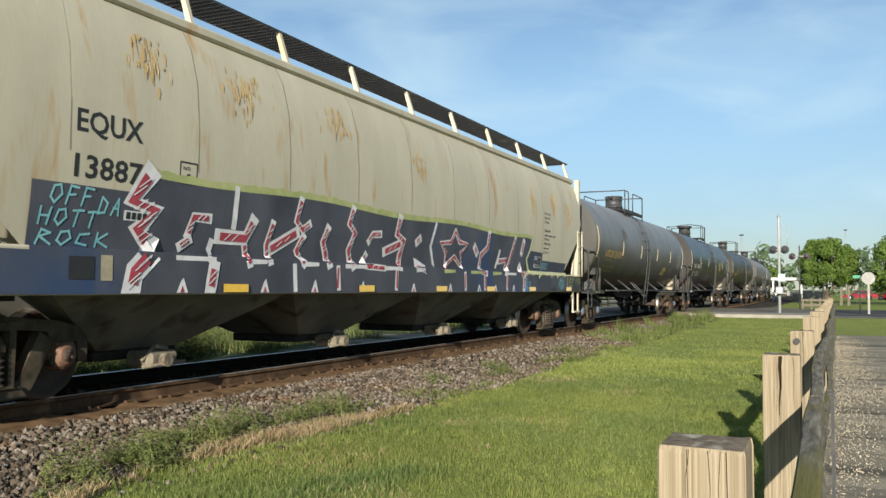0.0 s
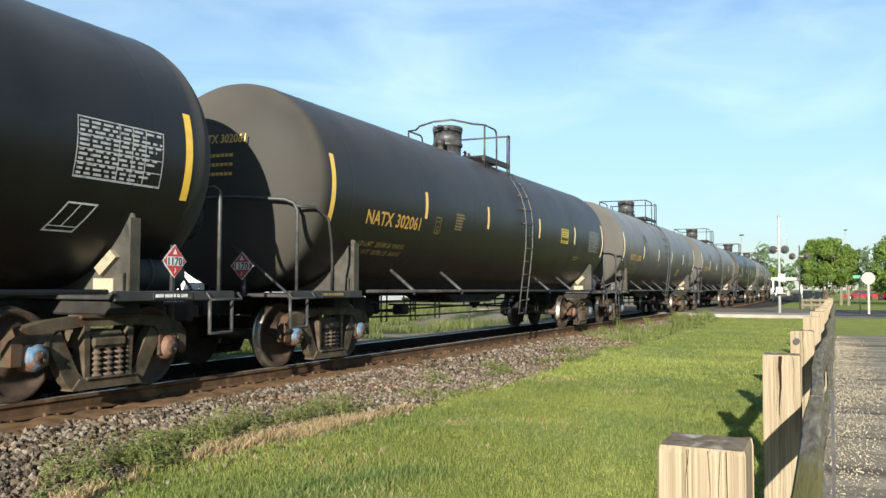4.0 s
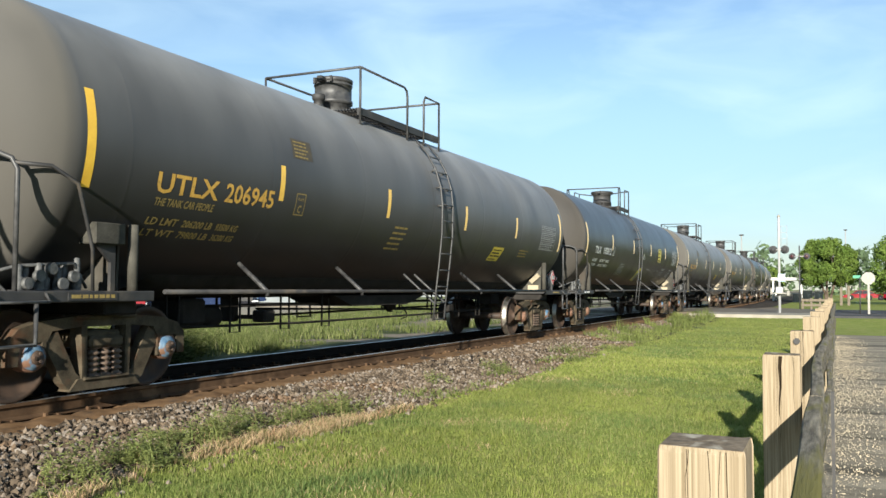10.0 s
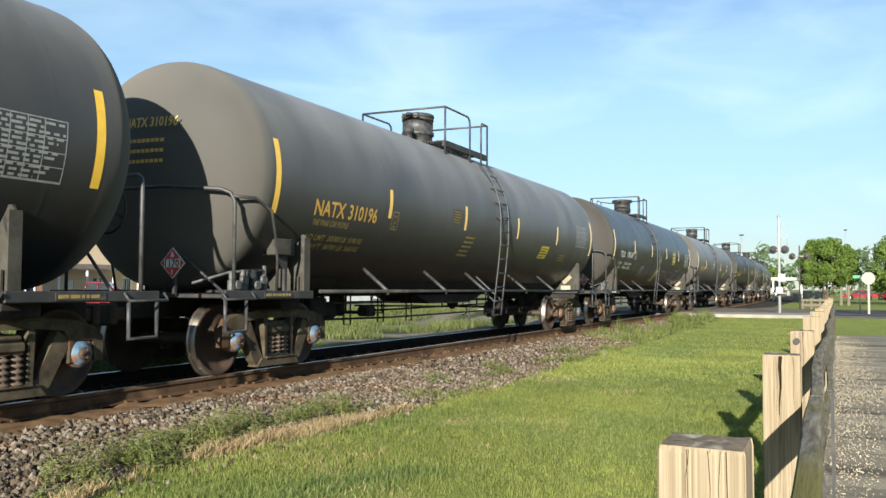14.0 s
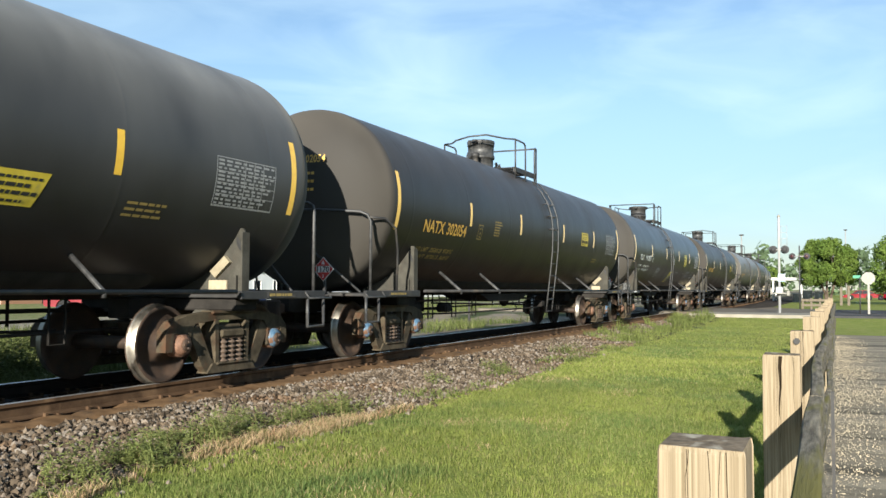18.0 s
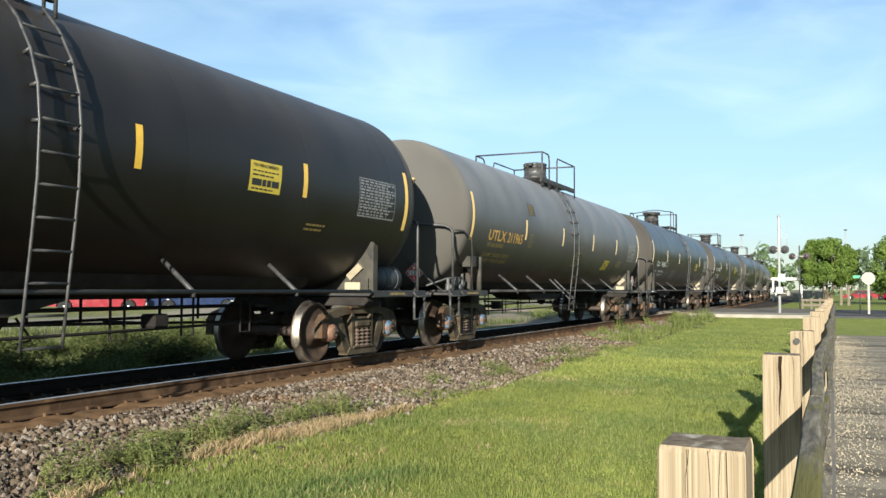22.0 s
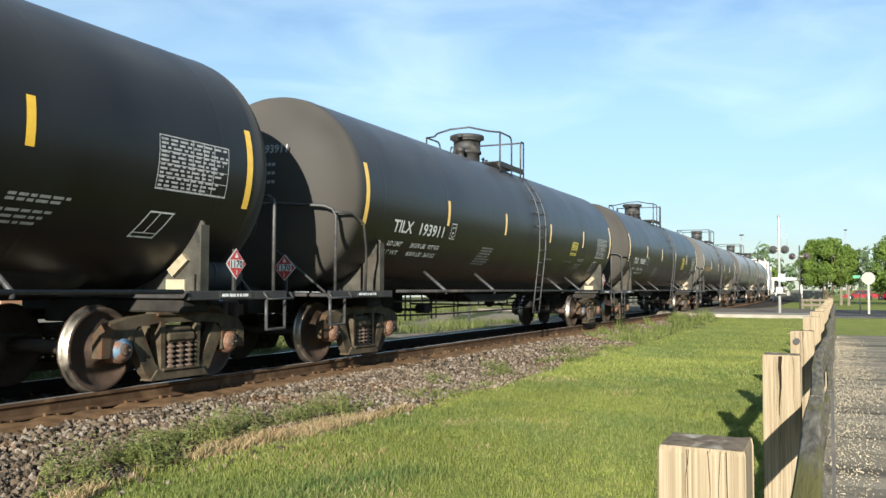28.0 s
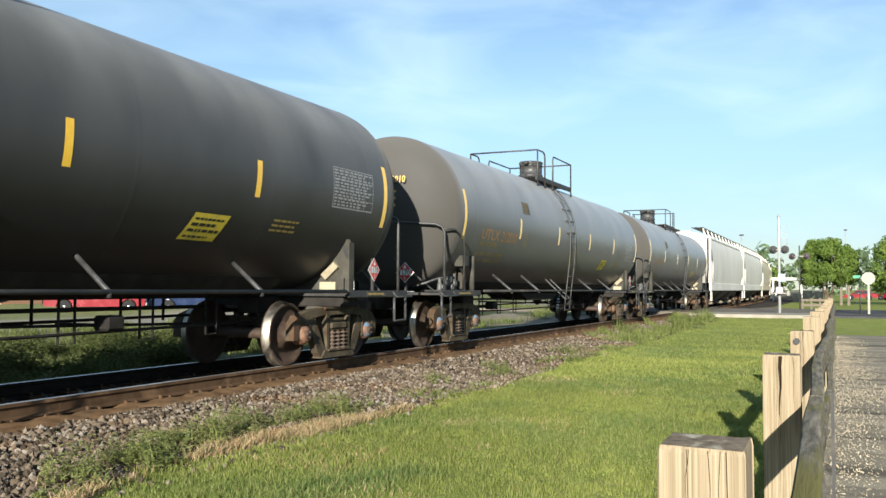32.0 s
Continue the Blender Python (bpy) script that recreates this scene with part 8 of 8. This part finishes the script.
building("house", "peach two-storey building with a long porch", 44.5, 62.5, 60.0, 9, 6.6, 9.0, WALL_PEACH,
         [(5.2, 1.5, 0.9, (46.5, 49, 52, 55.0, 58.0, 61.0)), (1.7, 1.4, 1.1, (47, 50.2, 56.5, 60))], 2.2, (53.5,))
building("brick_shop", "low orange brick building with white doors", 34.0, 44.0, 52.0, 8, 3.6, 5.0, WALL_BRICK, [(1.6, 1.4, 1.6, (35.5, 38.0, 42.6))], 0, (40.2,))
building("white_shed", "long low white building with white-trimmed windows", 64.0, 100.0, 52.0, 10, 3.4, 5.2, WALL_WHITE, [(1.7, 1.2, 1.3, tuple(66 + 3.2 * i for i in range(11)))], 0, ())
building("grey_hall", "pale grey metal hall far behind the track", 104.0, 150.0, 66.0, 14, 4.6, 6.4, WALL_WHITE, [(2.6, 1.0, 2.0, (110, 118, 126, 134, 142))], 0, ())
RED_PAINT = surface("red_car_paint", (0.17, 0.006, 0.012), (0.23, 0.010, 0.018), 2, (0.2, 0.3))
BLUE_PAINT = surface("dark_blue_car_paint", (0.012, 0.022, 0.06), (0.025, 0.04, 0.09), 2, (0.2, 0.3))
RUBBER = surface("black_tyre_rubber", (0.015, 0.015, 0.015), (0.035, 0.035, 0.035), 20, (0.8, 0.95))
CHROME = surface("bright_wheel_alloy", (0.55, 0.55, 0.55), (0.72, 0.72, 0.72), 9, (0.2, 0.35), metal=0.9)
LIGHT_GLASS = surface("clear_lamp_glass", (0.70, 0.70, 0.68), (0.82, 0.82, 0.80), 12, (0.08, 0.15))


def vehicle(name, label, category, at, turn, paint, pickup=True):
    """A parked vehicle: body with wheel arches cut in the outline, glass house, wheels, lamps, bumpers."""
    car = thing(name, label, category, "parked vehicles", at=at, turn=turn)
    L, W = (2.85, 0.98) if pickup else (2.25, 0.88)

    def arch(x, r=0.46):
        return [(x + r * math.cos(a), 0.38 + r * math.sin(a)) for a in [math.pi * i / 8 for i in range(9)]]
    fa, ra = L - 0.95, -L + 1.15
    top = [(L, 0.55), (L - 0.03, 0.95), (L - 0.25, 1.08), (L - 1.45, 1.14)] if pickup else [(L, 0.5), (L - 0.05, 0.72), (L - 0.3, 0.82), (L - 1.1, 0.92)]
    back = [(-L, 1.14), (-L, 0.5)] if pickup else [(-L + 0.2, 0.98), (-L, 0.8), (-L, 0.45)]
    under = [(-L + 0.1, 0.4), *reversed(arch(ra)), *reversed(arch(fa)), (L - 0.1, 0.4)]
    out = top + back + under
    part("body", Shape().prism(out, -W, W), paint, car)
    cab = [(L - 1.5, 1.12), (L - 2.15, 1.78), (L - 3.3, 1.82), (L - 3.55, 1.14)] if pickup else [(L - 1.1, 0.9), (L - 1.8, 1.38), (L - 3.2, 1.42), (-L + 0.35, 0.97)]
    part("cab_roof", Shape().prism([cab[1], cab[2], (cab[2][0] - 0.02, cab[2][1] + 0.05), (cab[1][0] - 0.05, cab[1][1] + 0.06)], -W + 0.12, W - 0.12), paint, car)
    part("glass_house", Shape().prism(cab, -W + 0.1, W - 0.1), GLASS, car)
    for s in (-1, 1):
        for q in (cab[0], cab[3]):
            u = cab[1] if q is cab[0] else cab[2]
            part("pillar", Shape().tube([(q[0], s * (W - 0.09), q[1]), (u[0], s * (W - 0.09), u[1])], 0.04, 5), paint, car)
        mid = ((cab[1][0] + cab[2][0]) / 2, cab[1][1])
        part("pillar", Shape().tube([(mid[0], s * (W - 0.09), cab[0][1]), (mid[0], s * (W - 0.09), mid[1])], 0.04, 5), paint, car)
        for x in (fa, ra):
            t = Shape().spin([(-0.12, 0.25), (-0.12, 0.37), (-0.09, 0.39), (0.09, 0.39), (0.12, 0.37), (0.12, 0.25)], (0, 0, 0), "y", 24)
            wheel = part("wheel", t, RUBBER, car, "black tyre", (x, s * (W - 0.13), 0.39))
            part("rim", Shape().spin([(-0.125, 0.0), (-0.125, 0.06), (-0.10, 0.1), (-0.115, 0.25), (0.115, 0.25), (0.10, 0.1), (0.125, 0.06), (0.125, 0.0)], (0, 0, 0), "y", 16), CHROME, wheel)
        part("headlight", Shape().box(L - 0.14, L + 0.01, s * (W - 0.24) - 0.2, s * (W - 0.24) + 0.2, 0.78 if pickup else 0.62, 0.95 if pickup else 0.74, bevel=0.02), LIGHT_GLASS, car)
        part("door_handle", Shape().box(0.1, 0.3, s * W - 0.02, s * W + 0.02, 0.98, 1.02), CHROME, car)
    part("bumper", Shape().box(L - 0.05, L + 0.1, -W + 0.05, W - 0.05, 0.45, 0.66, bevel=0.04), CHROME if pickup else paint, car)
    part("grille", Shape().box(L - 0.02, L + 0.02, -0.5, 0.5, 0.7, 0.98), CHROME if pickup else FRAME, car)
    return car


vehicle("pickup_truck", "parked bright red pickup truck with chrome wheels", "pickup truck", (38.46, 40.73, -0.47), -52, RED_PAINT)
vehicle("pickup_truck", "parked dark blue pickup truck", "pickup truck", (43.02, 37.2, -0.47), -42, BLUE_PAINT)
BLACK_PAINT = surface("black_car_paint", (0.010, 0.010, 0.012), (0.020, 0.020, 0.023), 2, (0.15, 0.25))
vehicle("parked_car", "black parked car nose-on beside the blue pickup", "car", (45.6, 35.4, -0.47), -140, BLACK_PAINT, False)
vehicle("parked_car", "dark parked car before the white building", "car", (59.0, 46.5, -0.47), -30, BLUE_PAINT, False)
vehicle("parked_car", "small red parked car beyond the road", "car", (137.0, -3.0, -0.4), 88, RED_PAINT, False)
vehicle("parked_car", "bright red parked car beyond the road", "car", (140.0, -7.2, -0.4), 60, RED_PAINT, False)
vehicle("parked_car", "dark parked car beyond the road", "car", (139.0, -11.0, -0.4), 85, BLUE_PAINT, False)
canopy = thing("canopy", "pale flat canopy on posts beyond the crossing", "canopy", at=(122, 6.0, -0.3))
part("canopy_roof", Shape().box(-3, 3, -1.9, 1.9, 2.6, 2.95, bevel=0.05), TRIM, canopy)
for x in (-2.6, 2.6):
    for y in (-1.6, 1.6):
        part("post", Shape().box(x - 0.1, x + 0.1, y - 0.1, y + 0.1, -0.3, 2.6), TRIM, canopy)
for x, y, h in ((112, 3.3, 1.35), (112.5, 2.1, 1.2), (111, 4.4, 1.0)):
    cb = thing("utility_cabinet", "pale metal utility cabinet in the grass", "cabinet", "utility cabinets", at=(x, y, -0.4))
    part("cabinet_body", Shape().box(-0.4, 0.4, -0.5, 0.5, 0, h, bevel=0.03), SIGN_WHITE, cb)
    part("cabinet_lid", Shape().box(-0.45, 0.45, -0.55, 0.55, h, h + 0.06, bevel=0.02), SILVER_PAINT, cb)
for x, y, h in ((150, 14.4, 10.6), (190, -1.6, 13.6), (150, 3.9, 9.5)):
    lp = thing("lamp_pole", "thin grey pole with a lamp head", "lamp pole", "far lamp poles", at=(x, y, -0.4))
    part("pole", Shape().tube([(0, 0, -0.3), (0, 0, h)], 0.09), SILVER_PAINT, lp)
    part("lamp_head", Shape().box(-0.3, 0.3, -0.35, 0.35, h - 0.15, h + 0.05, bevel=0.05), FRAME, lp)

# timber fence stubs and a dirt patch beyond the road
GREY_POST = surface("grey_brown_old_timber", (0.10, 0.082, 0.06), (0.19, 0.16, 0.122), 7, (0.8, 0.95), bump=0.04, stretch=(6, 6, 0.4))
low = thing("low_fence", "weathered timber fence panel beyond the road", "fence", at=(70.0, 1.5, -0.4))
for i in range(4):
    part("post", Shape().box(-0.08, 0.08, -0.9 + 0.6 * i - 0.07, -0.9 + 0.6 * i + 0.07, -0.3, 0.95 - 0.04 * i, bevel=0.01), GREY_POST, low)
for z in (0.35, 0.72):
    part("board", Shape().box(-0.12, -0.08, -1.0, 1.0, z - 0.09, z + 0.09, bevel=0.008), GREY_POST, low)
for y, h in ((-0.3, 1.75), (-0.95, 1.9)):
    st = thing("timber_post", "grey weathered timber post in the grass", "post", "posts beyond the road", at=(90.0, y, -0.4))
    part("post", Shape().box(-0.1, 0.1, -0.12, 0.12, -0.3, h, bevel=0.03), GREY_POST, st)
SOIL = surface("bare_brown_soil", (0.13, 0.10, 0.072), (0.22, 0.175, 0.13), 0.8, (0.9, 1.0), bump=0.04)
patch = Shape()
ring = 26
patch.v.append((63.0, 4.2, LAWN + 0.03))
for i in range(ring):
    a = 2 * math.pi * i / ring
    q = 1 + 0.16 * math.sin(3 * a + 1) + 0.08 * math.sin(7 * a)
    patch.v.append((64.0 + 9.0 * q * math.cos(a), 4.3 + 2.4 * q * math.sin(a), LAWN + 0.03))
for i in range(ring):
    patch.face((0, 1 + i, 1 + (i + 1) % ring))
tagged(part("bare_soil", patch, SOIL), "bare brown soil beyond the crossing", "soil", kind="structure")


# ---- what moves ----
def motions():
    """The train rolls towards and past the camera at a nearly even pace; its wheels turn with it."""
    for car, s0 in TRAIN:
        rows = []
        for t in range(33):
            x, y, a = along(s0 - gone(t))
            rows.append((float(t), pose(x, y, RAIL_Z, 0, 0, math.degrees(a))))
        walk(car, rows)
    turns = [(i / FPS, -math.degrees(gone(i / FPS) / 0.457)) for i in range(32 * FPS + 1)]
    done = {}
    for car, s0 in TRAIN:
        for wheels in [o for o in car.children_recursive if o.name.split(".")[0] == "wheelset"]:
            x, y, z = wheels.location
            key = x > 0
            if key not in done:
                walk(wheels, [(t, pose(x, y, z, 0, d, 0)) for t, d in turns])
                done[key] = wheels
            else:      # every axle at this end of a truck turns alike
                wheels.rotation_mode = "QUATERNION"
                keys = wheels.animation_data_create()
                keys.action = done[key].animation_data.action
                keys.action_slot = done[key].animation_data.action_slot


motions()
